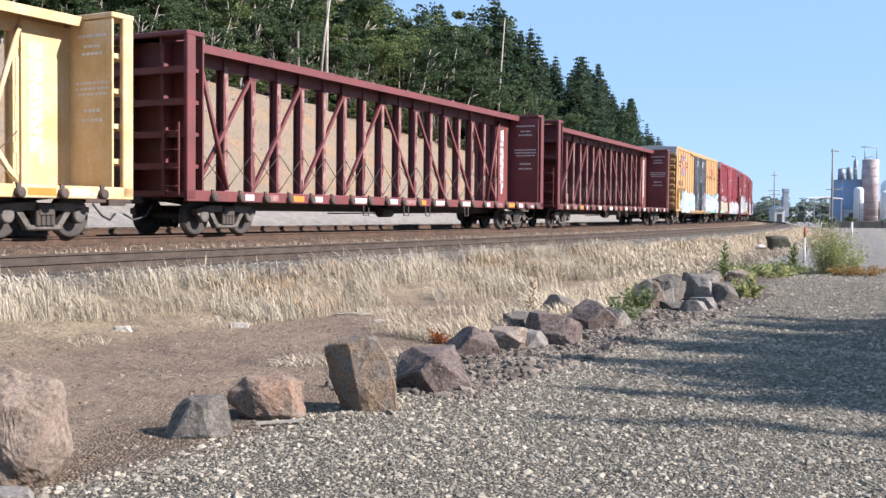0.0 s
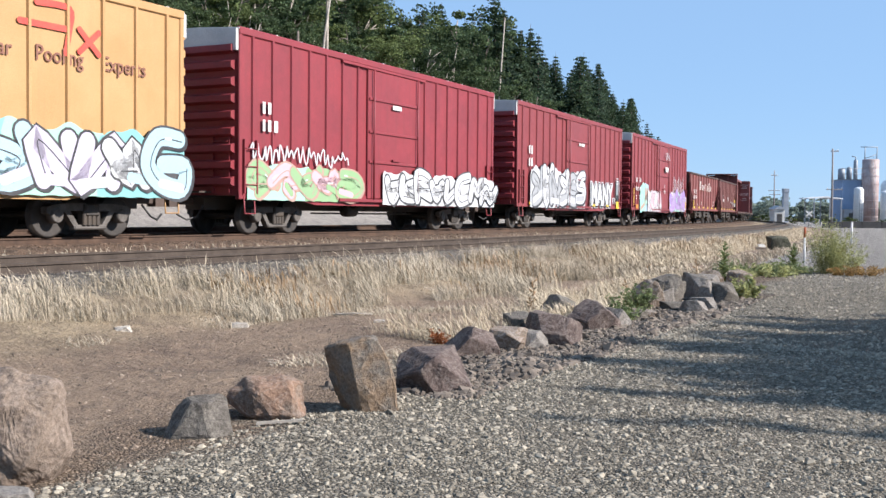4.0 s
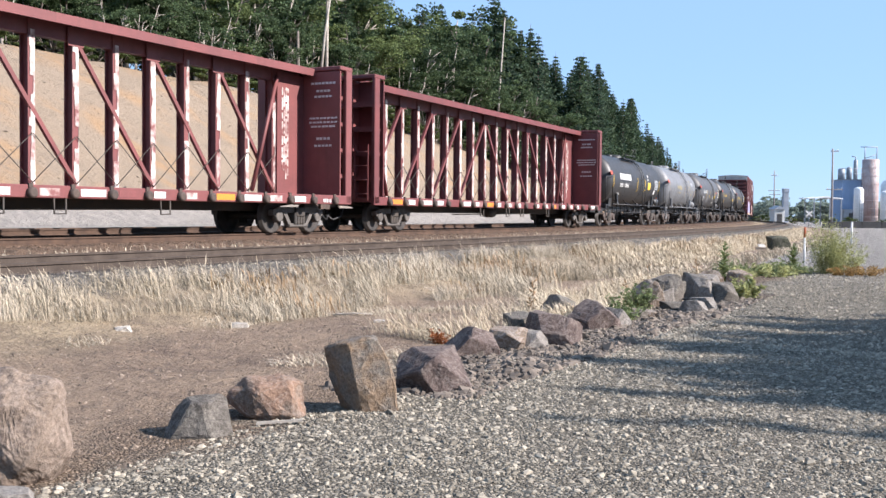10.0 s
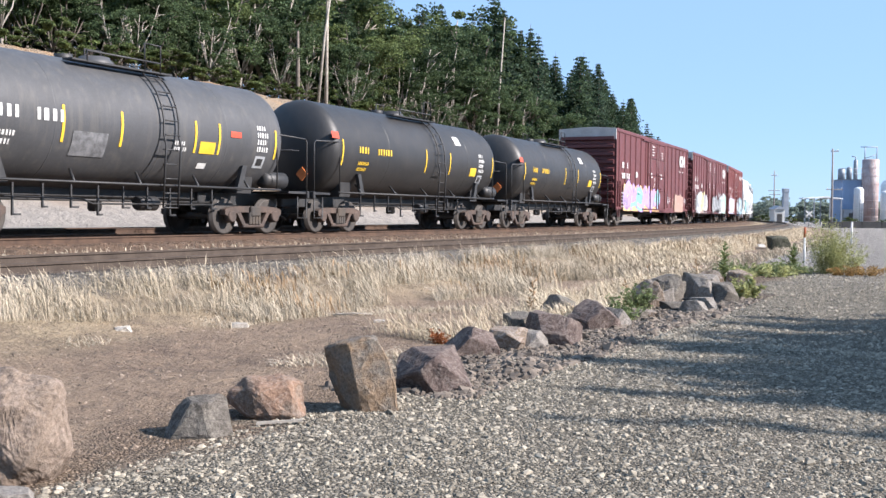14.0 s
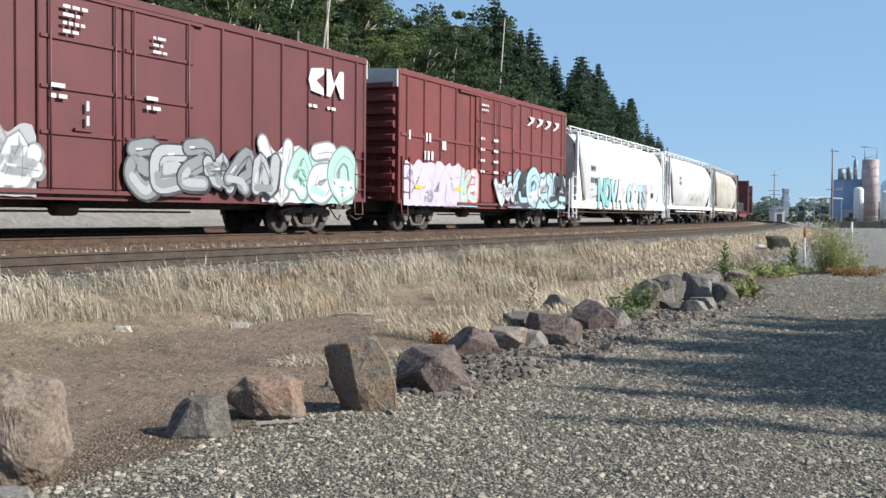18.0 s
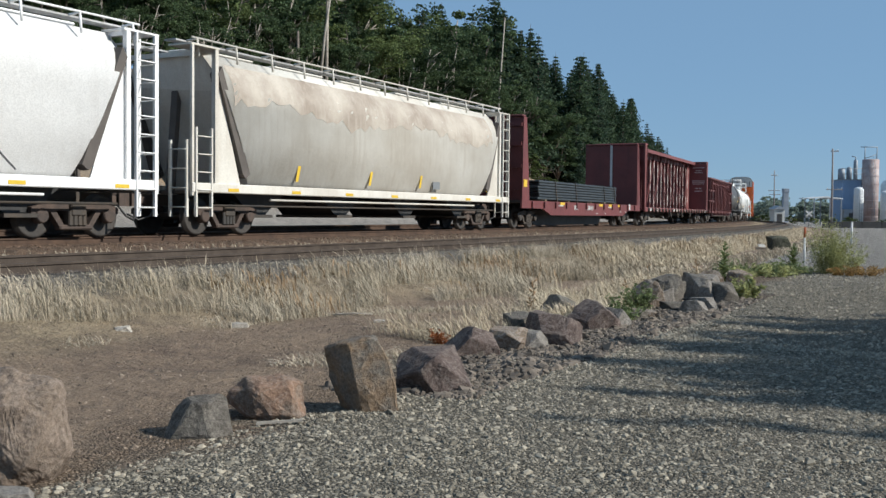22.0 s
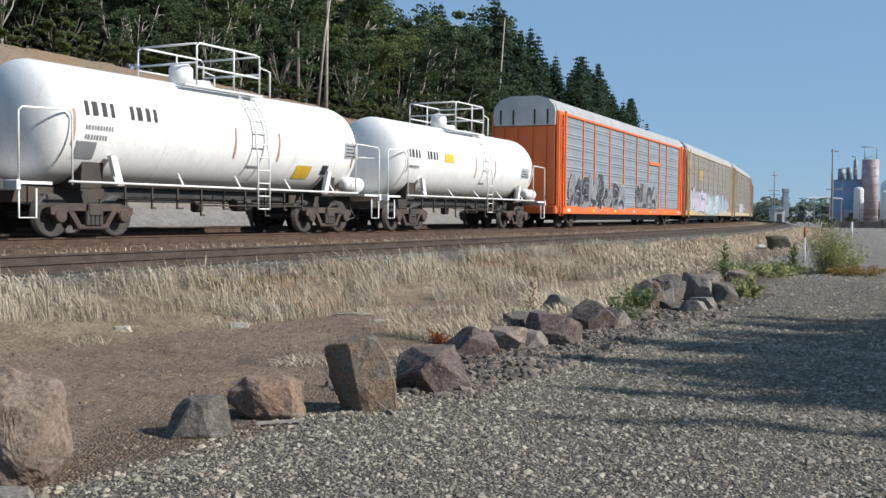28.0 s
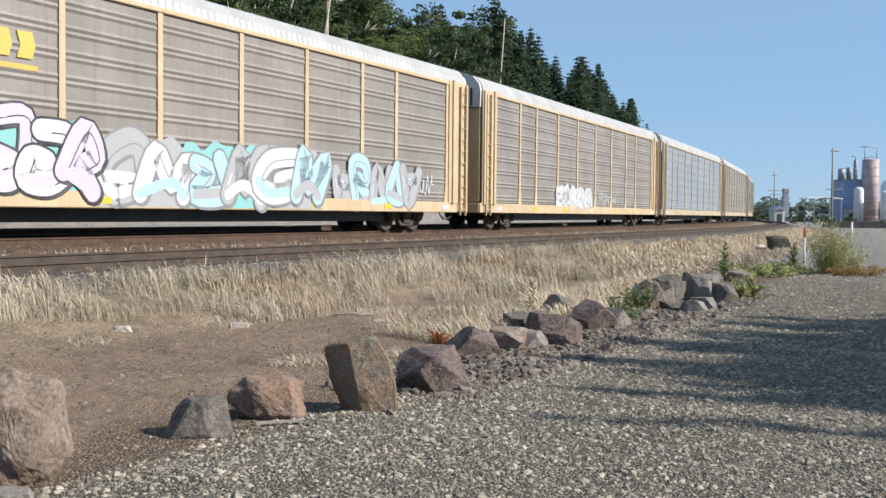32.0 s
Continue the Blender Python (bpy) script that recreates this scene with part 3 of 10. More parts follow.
def graffiti(car, x0, x1, z0, z1, y, seed, fill=("white",), line="black", cloud=None, letters=None, shine="white", thick=0.09):
    """A spray-painted piece on the near side: a cloud behind, fat outlined letter shapes that cannot be read, and highlights."""
    rng = random.Random(seed)
    w, h = x1 - x0, z1 - z0
    n = letters or max(3, round(w / (h * 0.75)))
    lab = "spray-painted graffiti lettering in " + " and ".join(dict.fromkeys([*fill, line]))
    if cloud:
        # a soft-edged patch behind, one piece a colour, with a bumpy top
        m = max(len(cloud), min(4, n // 2))
        for k in range(m):
            xa, xb = x0 + k * w / m - 0.12, x0 + (k + 1) * w / m + 0.12
            steps = max(10, int((xb - xa) / 0.09))
            ph = rng.uniform(0, 6)
            top = [(xb - (xb - xa) * q / steps, z0 + h * (0.8 + 0.12 * abs(math.sin(q * 0.21 + ph)) + 0.03 * math.sin(q * 0.8 + ph)) * (0.85 if q in (0, steps) else 1)) for q in range(steps + 1)]
            low = [(xa + (xb - xa) * q / steps, z0 + 0.006 * h * math.sin(q * 1.1)) for q in range(steps + 1)]
            part("graffiti_cloud", Shape().plate(low + top, y - 0.0015 * k, 0.002), spray(cloud[k % len(cloud)]), car, "faded spray-painted cloud behind lettering")
    mats = [spray(line), *[spray(c) for c in fill], spray(shine or line)]
    for k in range(n):
        g = Shape()
        cw = w / n * 1.45
        cx = x0 + (k + 0.5) * w / n - cw / 2
        lh = h * rng.uniform(0.8, 1.0)
        zb = z0 + rng.uniform(0, 0.06) * h
        lean, tilt = rng.uniform(-0.12, 0.2) * cw, rng.uniform(-0.06, 0.06) * lh
        th = min(cw * rng.uniform(0.27, 0.34), lh * 0.34)
        form = FORMS[rng.randrange(len(FORMS))]
        flip = rng.random() < 0.4
        strokes = []
        for line_pts in form:
            pts = []
            for u, v in line_pts:
                u = 1 - u if flip else u
                u, v = u + rng.uniform(-0.12, 0.12), v + rng.uniform(-0.1, 0.1)
                pts.append((cx + th * 0.5 + (cw - th) * u + lean * v, zb + th * 0.5 + (lh - th) * v + tilt * u))
            strokes.append(pts)
        yk = y - 0.004 - 0.005 * k
        for st in strokes:
            g.slot = 0
            ribbon(g, st, th + thick * 0.8, yk, 0.12)
            ribbon(g, [(x + thick * 0.7, z - thick * 0.5) for x, z in st], th + thick * 0.3, yk + 0.0008, 0.12)
        for st in strokes:
            g.slot = 1 + k % len(fill)
            ribbon(g, st, th * 0.95 - thick * 0.15, yk - 0.002, 0.16)
            g.slot = 0
            m = max(2, len(st) - 1)
            ribbon(g, [(x + th * 0.2, z - th * 0.1) for x, z in st[:m]], max(0.022, thick * 0.32), yk - 0.003)
            if len(fill) > 1:
                g.slot = 1 + (k + 1) % len(fill)
                low = [(x, z) for x, z in st if z < zb + lh * 0.4]
                if len(low) > 1:
                    stroke(g, low, th * 0.5, yk - 0.0035, 0.001)
            if shine:
                g.slot = len(fill) + 1
                (ax, az), (bx, bz) = st[0], st[1]
                o = th * 0.22
                stroke(g, [(ax * 0.75 + bx * 0.25 - o, az * 0.75 + bz * 0.25), (ax * 0.5 + bx * 0.5 - o, az * 0.5 + bz * 0.5)], th * 0.13, yk - 0.004, 0.001)
        part("graffiti_letter", g, mats, car, lab)


FORMS = (
    [[(0.05, 0), (0.12, 1), (0.5, 0.3), (0.86, 1), (0.95, 0)]],
    [[(0.1, 0), (0.05, 0.95), (0.88, 0.08), (0.95, 1)]],
    [[(0.92, 0.9), (0.3, 1.0), (0.05, 0.68), (0.85, 0.42), (0.8, 0.05), (0.05, 0.02)]],
    [[(0.0, 1), (0.42, 0.0), (0.98, 0.95)], [(0.2, 0.72), (0.7, 0.6)]],
    [[(0.1, 0), (0.05, 1), (0.8, 0.92), (0.85, 0.58), (0.12, 0.5), (0.95, 0.0)]],
    [[(0.9, 0.95), (0.2, 0.9), (0.02, 0.35), (0.3, 0.0), (0.95, 0.12), (0.9, 0.5), (0.45, 0.46)]],
    [[(0.0, 0.1), (0.35, 0.9), (0.6, 0.2), (1.0, 0.8)], [(0.1, 0.5), (0.9, 0.45)]],
    [[(0.5, 0.02), (0.06, 0.28), (0.1, 0.78), (0.52, 1.0), (0.94, 0.7), (0.9, 0.26), (0.5, 0.02)]],
    [[(0.0, 0.3), (0.5, 1.0), (0.9, 0.55), (0.4, 0.3), (0.7, 0.0)]],
    [[(0.05, 0.8), (0.5, 0.55), (0.2, 0.05), (0.95, 0.2), (0.7, 1.0)]],
)


def throw_up(car, text, x0, x1, z0, z1, y, fill, line):
    """A readable spray-painted word in fat outlined letters."""
    cell = (x1 - x0) / len(text)
    for k, c in enumerate(text):
        x, lift = x0 + k * cell, (0.04 if k % 2 else 0.0) * (z1 - z0)
        size = (z1 - z0) * 1.38
        for bold, mat, dy in ((0.13, spray(line), 0.0), (0.09, spray(fill[k % len(fill)]), 0.004)):
            ob = word(car, c, size, 0, 0, 0, mat, 1.0, bold, 0.0, "graffiti_letter" if dy else "graffiti_outline", "fat spray-painted letter %s in %s" % (c, fill[k % len(fill)]))
            xs = [v.co.x for v in ob.data.vertices]
            wd = max(xs) - min(xs)
            ob.matrix_basis = pose(x + cell / 2 - (max(xs) + min(xs)) / 2 * (cell * 1.16 / wd), y - 0.006 * k - dy, z0 + lift, 90, 0, 0) @ Matrix.Diagonal((cell * 1.16 / wd, 1, 1, 1))


def scribble(car, x0, x1, z0, z1, y, seed, colour="white", w=0.035):
    rng = random.Random(seed)
    s = Shape()
    n = max(9, int((x1 - x0) / 0.075))
    pts = [(x0 + (x1 - x0) * (k + rng.uniform(-0.5, 0.5)) / n, z0 + (z1 - z0) * (0.5 + 0.5 * math.sin(k * 1.9 + rng.uniform(-1.2, 1.2)) * rng.uniform(0.4, 1.0))) for k in range(n)]
    stroke(s, pts, w * 0.6, y, 0.003)
    part("graffiti_tag", s, spray(colour), car, "thin spray-painted scrawl in " + colour)


CARS = []
LOAD_END, SILL_END = 5.5, 4.4


def new_car(name, s_lead, s_trail, label, category):
    ob = tagged(new(name), label, category, "cars of the freight train")
    CARS.append((ob, (s_lead + s_trail) / 2))
    return ob, s_trail - s_lead


# ---------------------------------------------------------------- box cars
def end_panel(car, x, sg, w, z0, z1, mat, n=9):
    """A corrugated car end: a sheet with deep horizontal ribs."""
    s = Shape().box(x, x - sg * 0.06, -w / 2 + 0.02, w / 2 - 0.02, z0, z1)
    sheet = part("end_sheet", s, mat, car)
    step = (z1 - z0 - 0.3) / n
    for k in range(n):
        z = z0 + 0.15 + (k + 0.5) * step
        r = Shape().prism([(z - step * 0.34, 0), (z - step * 0.2, 0.17), (z + step * 0.16, 0.17), (z + step * 0.3, 0)], "y", -w / 2 + 0.1, w / 2 - 0.1)
        r.v = [(x + sg * q[2], q[1], q[0]) for q in r.v]
        part("end_rib", r, mat, sheet)


def box_car(name, sl, st, label, side, roof, door, end, height=5.2, ribs=20, door_x=(-0.6, 3.1), leaves=1, sill=0.88, hrib=(), plug=True, truck_mat=GREYCAST, deco=None):
    car, L = new_car(name, sl, st, label, "freight car")
    W = 3.1
    h = L / 2
    z0, z1 = sill, height - 0.22
    yn = -W / 2
    for sg in (-1, 1):
        part("side_sheet", Shape().box(-h, h, sg * (W / 2 - 0.05), sg * W / 2, z0 + 0.18, z1), side, car)
    part("floor", Shape().box(-h + 0.05, h - 0.05, -W / 2 + 0.06, W / 2 - 0.06, z0 + 0.1, z0 + 0.2), STEEL, car)
    for sg in (-1, 1):
        # the side sill drops between the trucks
        part("side_sill", Shape().prism([(-h, z0 + 0.2), (-h, z0 + 0.02), (-h + 2.6, z0 + 0.02), (-h + 3.4, z0 - 0.1), (h - 3.4, z0 - 0.1), (h - 2.6, z0 + 0.02), (h, z0 + 0.02), (h, z0 + 0.2)], "y", sg * (W / 2 - 0.06), sg * (W / 2 + 0.02)), side, car)
        part("top_rail", Shape().box(-h, h, sg * (W / 2 - 0.07), sg * (W / 2 + 0.045), z1 - 0.02, z1 + 0.17, 0.02), side, car)
        end_panel(car, sg * h, sg, W, z0 + 0.1, z1, end)
        for e in (-1, 1):
            part("corner_post", Shape().box(e * h, e * (h - 0.14), sg * (W / 2 - 0.1), sg * (W / 2 + 0.03), z0, z1 + 0.1, 0.02), side, car)
    d0, d1 = door_x
    for sg in (-1, 1):
        k = 0
        n = ribs
        while k < n:
            x = -h + 0.55 + k * (L - 1.1) / (n - 1)
            if not (d0 - 0.1 < x < d1 + 0.1):
                part("side_rib", shared("side_rib:%s%.2f" % (side.name, z1 - z0), lambda: Shape().prism([(-0.055, 0), (-0.03, 0.05), (0.03, 0.05), (0.055, 0)], "z", z0 + 0.2, z1), side), None, car, at=pose(x, sg * W / 2, 0, 0, 0, 180 if sg < 0 else 0))
            k += 1
        for z in hrib:
            for a, b in ((-h + 0.15, d0 - 0.12), (d1 + 0.12, h - 0.15)):
                part("belt_rail", Shape().box(a, b, sg * W / 2, sg * (W / 2 + 0.045), z - 0.05, z + 0.05), side, car)
        # doors
        step = (d1 - d0) / leaves
        for j in range(leaves):
            a, b = d0 + j * step + 0.02, d0 + (j + 1) * step - 0.02
            s = Shape().box(a, b, sg * W / 2, sg * (W / 2 + 0.07), z0 + 0.12, z1 - 0.12, 0.02)
            dd = part("door", s, door, car, "plug door with pressed ribs")
            for q in (0.3, 0.52, 0.76):
                z = z0 + q * (z1 - z0)
                part("door_rib", Shape().box(a + 0.04, b - 0.04, sg * (W / 2 + 0.07), sg * (W / 2 + 0.11), z - 0.04, z + 0.04, 0.01), door, dd)
            for x in (a + 0.25, b - 0.25):
                part("lock_rod", Shape().tube([(x, sg * (W / 2 + 0.14), z0 + 0.1), (x, sg * (W / 2 + 0.14), z1 - 0.1)], 0.028, 6), door, dd)
            part("door_handle", Shape().box((a + b) / 2 - 0.25, (a + b) / 2 + 0.25, sg * (W / 2 + 0.1), sg * (W / 2 + 0.15), z0 + 1.3, z0 + 1.36), door, dd)
        part("door_track", Shape().box(d0 - 1.6, d1 + 0.3, sg * W / 2, sg * (W / 2 + 0.13), z0 + 0.02, z0 + 0.11), side, car)
        part("door_track", Shape().box(d0 - 1.4, d1 + 0.3, sg * W / 2, sg * (W / 2 + 0.09), z1 - 0.1, z1 - 0.03), side, car)
    s = Shape().prism([(-W / 2 - 0.03, z1 + 0.1), (-W / 2 - 0.03, z1 + 0.14), (-0.3, height), (0.3, height), (W / 2 + 0.03, z1 + 0.14), (W / 2 + 0.03, z1 + 0.1)], "x", -h - 0.02, h + 0.02)
    rf = part("roof", s, roof, car, "shallow pitched sheet-metal roof")
    for k in range(14):
        x = -h + 0.5 + k * (L - 1) / 13
        part("roof_rib", shared("roof_rib:" + roof.name, lambda: Shape().prism([(-W / 2, 0), (-0.3, height - z1 - 0.14), (0.3, height - z1 - 0.14), (W / 2, 0), (W / 2, 0.05), (0.3, height - z1 - 0.09), (-0.3, height - z1 - 0.09), (-W / 2, 0.05)], "x", -0.05, 0.05), roof), None, rf, at=pose(x, 0, z1 + 0.14))
    for sg in (-1, 1):
        part("end_fascia", Shape().prism([(-W / 2, z1 - 0.42), (-W / 2, z1 + 0.11), (-0.3, height - 0.02), (0.3, height - 0.02), (W / 2, z1 + 0.11), (W / 2, z1 - 0.42)], "x", sg * (h - 0.02), sg * (h + 0.1)), roof, car)
    ladder(car, -h + 0.42, yn - 0.02, z0 + 0.15, z0 + 1.5, 0.5, side)
    ladder(car, h - 0.42, yn - 0.02, z0 + 0.15, z0 + 1.5, 0.5, side)
    ladder(car, -h, -W / 2 + 0.5, z0 + 0.15, z0 + 1.7, 0.5, side, "y")
    ladder(car, h, W / 2 - 0.5, z0 + 0.15, z0 + 1.7, 0.5, side, "y")
    for sg in (-1, 1):
        grab(car, [[(sg * (h - 0.2), yn - 0.02, z0 + 0.1), (sg * (h - 0.2), yn - 0.05, z0 - 0.35), (sg * (h - 0.62), yn - 0.05, z0 - 0.35), (sg * (h - 0.62), yn - 0.02, z0 + 0.1)]], side, 0.02, "stirrup")
        part("crossover_platform", Shape().box(sg * (h + 0.06), sg * (h + 0.5), -0.75, 0.75, z0 + 0.16, z0 + 0.2), STEEL, car)
    part("brake_cylinder", Shape().lathe([(-0.3, 0.14), (-0.28, 0.17), (0.28, 0.17), (0.3, 0.14)], 12, "x", (-1.0, -0.6, 0.62)).tube([(-3, -0.55, 0.55), (3, -0.55, 0.55)], 0.025, 6), STEEL, car)
    running_gear(car, L, 2.3, truck_mat, (0.62, 0.95))
    if deco:
        deco(car, -h, h, yn - 0.008, z0, z1)
    return car


# ---------------------------------------------------------------- centre-beam flat cars
def centre_beam(name, sl, st, label, main, post_face, deck=1.05, top=4.68, bays=16, loaded=None, inner=None, seed=0, truck_mat=GREYCAST):
    car, L = new_car(name, sl, st, label, "flat car")
    h, W = L / 2, 3.0
    inner = inner or main
    part("deck", Shape().box(-h, h, -W / 2 + 0.1, W / 2 - 0.1, deck - 0.14, deck, 0.01), main, car)
    rng = random.Random(seed)
    for sg in (-1, 1):
        sill = part("side_sill", Shape().box(-h, h, sg * (W / 2 - 0.12), sg * W / 2, deck - 0.24, deck + 0.02, 0.015), main, car)
        if sg < 0:
            n = 21
            for k in range(n):
                x = -h + 0.9 + k * (L - 1.8) / (n - 1)
                part("winch", shared("winch:" + main.name, lambda: Shape().lathe([(-0.1, 0.07), (-0.08, 0.11), (0.06, 0.11)], 10, "y", (0, -W / 2 - 0.02, deck - 0.14)).box(-0.05, 0.05, -W / 2 - 0.03, -W / 2 + 0.02, deck - 0.06, deck + 0.05), RUSTY), None, sill, at=pose(x, 0, 0))
                if k < n - 1:
                    kind = [post_face if post_face.name.startswith("pale") else main, WHITEP, main, WHITEP, post_face, ORANGEP, WHITEP][(k + seed) % 7]
                    a = x + 0.22
                    part("reflector", Shape().box(a, a + rng.choice((0.36, 0.5, 0.68)), -W / 2 - 0.006, -W / 2, deck - 0.19, deck - 0.04), kind, sill)
    # the fish-belly middle sill
    part("centre_sill", Shape().prism([(-h + 0.3, deck - 0.14), (-h + 3.2, deck - 0.45), (h - 3.2, deck - 0.45), (h - 0.3, deck - 0.14)], "y", -0.35, 0.35), STEEL, car)
    part("brake_rigging", Shape().lathe([(-0.35, 0.14), (-0.33, 0.18), (0.33, 0.18), (0.35, 0.14)], 12, "x", (-0.8, -0.7, 0.62)).tube([(-4, -0.6, 0.55), (4.5, -0.6, 0.62)], 0.02, 6), STEEL, car)
    for x in (-3.4, -0.9, 0.6, 3.6):
        grab(car, [[(x, -W / 2 + 0.03, deck - 0.2), (x, -W / 2 + 0.02, 0.5), (x + 0.3, -W / 2 + 0.02, 0.5), (x + 0.3, -W / 2 + 0.03, deck - 0.2)]], STEEL, 0.02, "stirrup")
    # end bulkheads: a plated frame as wide as the car, with a side return
    t = 1.92
    for sg in (-1, 1):
        b = Shape().box(sg * (h - 0.55), sg * (h - 0.6), -W / 2 + 0.02, W / 2 - 0.02, deck, top - 0.05)
        bk = part("bulkhead", b, inner, car, "tall plated end bulkhead")
        for y in (-W / 2, W / 2):
            part("bulkhead_post", Shape().box(sg * h, sg * (h - 0.3), y, y * 0.92, deck - 0.2, top, 0.02), main, bk)
        part("bulkhead_cap", Shape().box(sg * (h + 0.02), sg * (h - 0.62), -W / 2, W / 2, top - 0.02, top + 0.1, 0.02), main, bk)
        for z in (deck + 0.6, deck + 1.35, deck + 2.1, deck + 2.85):
            part("bulkhead_stiffener", Shape().prism([(sg * (h - 0.02), z - 0.1), (sg * (h - 0.02), z + 0.06), (sg * (h - 0.55), z + 0.02), (sg * (h - 0.55), z - 0.06)], "y", -W / 2 + 0.12, W / 2 - 0.12), main, bk)
        for y in (-0.55, 0.55):
            part("bulkhead_rib", Shape().box(sg * (h - 0.2), sg * (h - 0.55), y - 0.05, y + 0.05, deck, top - 0.02), main, bk)
        # the panel between the last post and the bulkhead, with its loading notes
        part("gusset_panel", Shape().box(sg * (h - 0.602), sg * (h - 1.85), -0.2, -0.16, deck, top - 0.16), main, car)
        part("gusset_panel", Shape().box(sg * (h - 0.602), sg * (h - 1.85), 0.16, 0.2, deck, top - 0.16), main, car)
        part("brace", Shape().tube([(sg * (h - t - 1.1), -0.24, deck + 0.1), (sg * (h - t), -0.24, top - 0.3)], 0.06, 4), main, car, "slanting end brace")
        xa = sg * (h - 1.5)
        upright = Shape()
        for c in range(4):
            z = top - 0.55 - 0.08 * rng.random()
            while z > deck + 0.75:
                ln = rng.uniform(0.12, 0.5)
                upright.box(xa + c * 0.085 - 0.15, xa + c * 0.085 - 0.09, -0.208, -0.2, z - ln, z)
                z -= ln + 0.07
        part("lettering", upright, post_face if post_face.name.startswith("pale") else WHITEP, car, "upright lines of white loading notes")
        xb = sg * (h - 0.602)
        rows = Shape()
        for z, n, hh in ((top - 0.4, 7, 0.06), (top - 0.62, 4, 0.06), (top - 0.78, 5, 0.06), (top - 1.4, 8, 0.05), (top - 1.52, 8, 0.05), (top - 1.64, 7, 0.05), (top - 2.0, 4, 0.07), (top - 2.2, 5, 0.06)):
            for k in range(n):
                y = -0.88 + (k - n / 2) * 0.125 + rng.uniform(-0.01, 0.01)
                rows.box(xb, xb - sg * 0.006, y, y + 0.095, z, z + hh)
        part("lettering", rows, WHITEP, bk, "rows of small faded white lettering")
        ladder(car, sg * h, -W / 2 + 0.45 if sg < 0 else W / 2 - 0.45, deck - 0.1, deck + 1.6, 0.45, main, "y")
    # the beam: top chord, posts that stand in pairs, diagonals
    s = Shape().prism([(-0.62, top - 0.16), (-0.57, top - 0.16), (-0.57, top - 0.02), (0.57, top - 0.02), (0.57, top - 0.16), (0.62, top - 0.16), (0.62, top + 0.05), (-0.62, top + 0.05)], "x", -h + 0.1, h - 0.1)
    part("top_chord", s, main, car)
    part("chord_web", Shape().box(-h + 0.65, h - 0.65, -0.1, 0.1, top - 0.4, top - 0.03), main, car)
    x0, x1 = -h + t, h - t
    step = (x1 - x0) / bays
    for k in range(bays + 1):
        x = x0 + k * step
        hp = [(-0.085, -0.13), (0.085, -0.13), (0.085, -0.105), (0.015, -0.105), (0.015, 0.105), (0.085, 0.105), (0.085, 0.13), (-0.085, 0.13), (-0.085, 0.105), (-0.015, 0.105), (-0.015, -0.105), (-0.085, -0.105)]
        po = part("post", shared("post:%s%.2f%.2f" % (main.name, deck, top), lambda: Shape().prism(hp, "z", deck, top - 0.02), main), None, car, at=pose(x, 0, 0))
        worn = []
        z = deck + 0.05
        while z < top - 0.35:
            dz = rng.uniform(0.15, 0.5)
            e = x - 0.045 + rng.uniform(-0.035, 0.035) + (0.0 if rng.random() < 0.8 else 0.085)
            z1 = min(z + dz, top - 0.3)
            worn += [(e, z), (e + rng.uniform(-0.02, 0.02), z1)]
            z = z1 + 0.012
        jag = Shape().prism([(x + 0.085, deck + 0.05)] + worn + [(x + 0.085, worn[-1][1])], "y", -0.145, -0.13)
        part("rub_strip", jag, post_face, po, "worn pale rubbing strip", at=pose(-x, 0, 0))
        if k < bays:
            wire = Shape().tube([(x, -0.16, deck + 0.1), (x + step, -0.16, deck + 1.15)], 0.011, 4).tube([(x, -0.175, deck + 1.15), (x + step, -0.175, deck + 0.1)], 0.011, 4)
            part("brace_wire", wire, STEEL, car, "thin dark crossed brace wires")
        if k < bays and k % 2 == 0:
            up = k < bays / 2
            a, b = x, x + 2 * step
            za, zb = (deck + 0.12, top - 0.35) if up else (top - 0.35, deck + 0.12)
            part("diagonal", Shape().prism([(a, za - 0.08), (a, za + 0.08), (b, zb + 0.08), (b, zb - 0.08)], "y", -0.15, -0.06), main, car, "slanting brace")
            xg = a if not up else b
            part("gusset_plate", Shape().box(xg - 0.22, xg + 0.22, -0.158, -0.14, top - 0.5, top - 0.1), main, car)
    if loaded:
        loaded(car, h, deck, top)
    running_gear(car, L, 2.0, truck_mat)
    bars(car, -W / 2 - 0.01, h - 1.45, deck - 0.19, [5], 0.1, WHITEP)
    return car


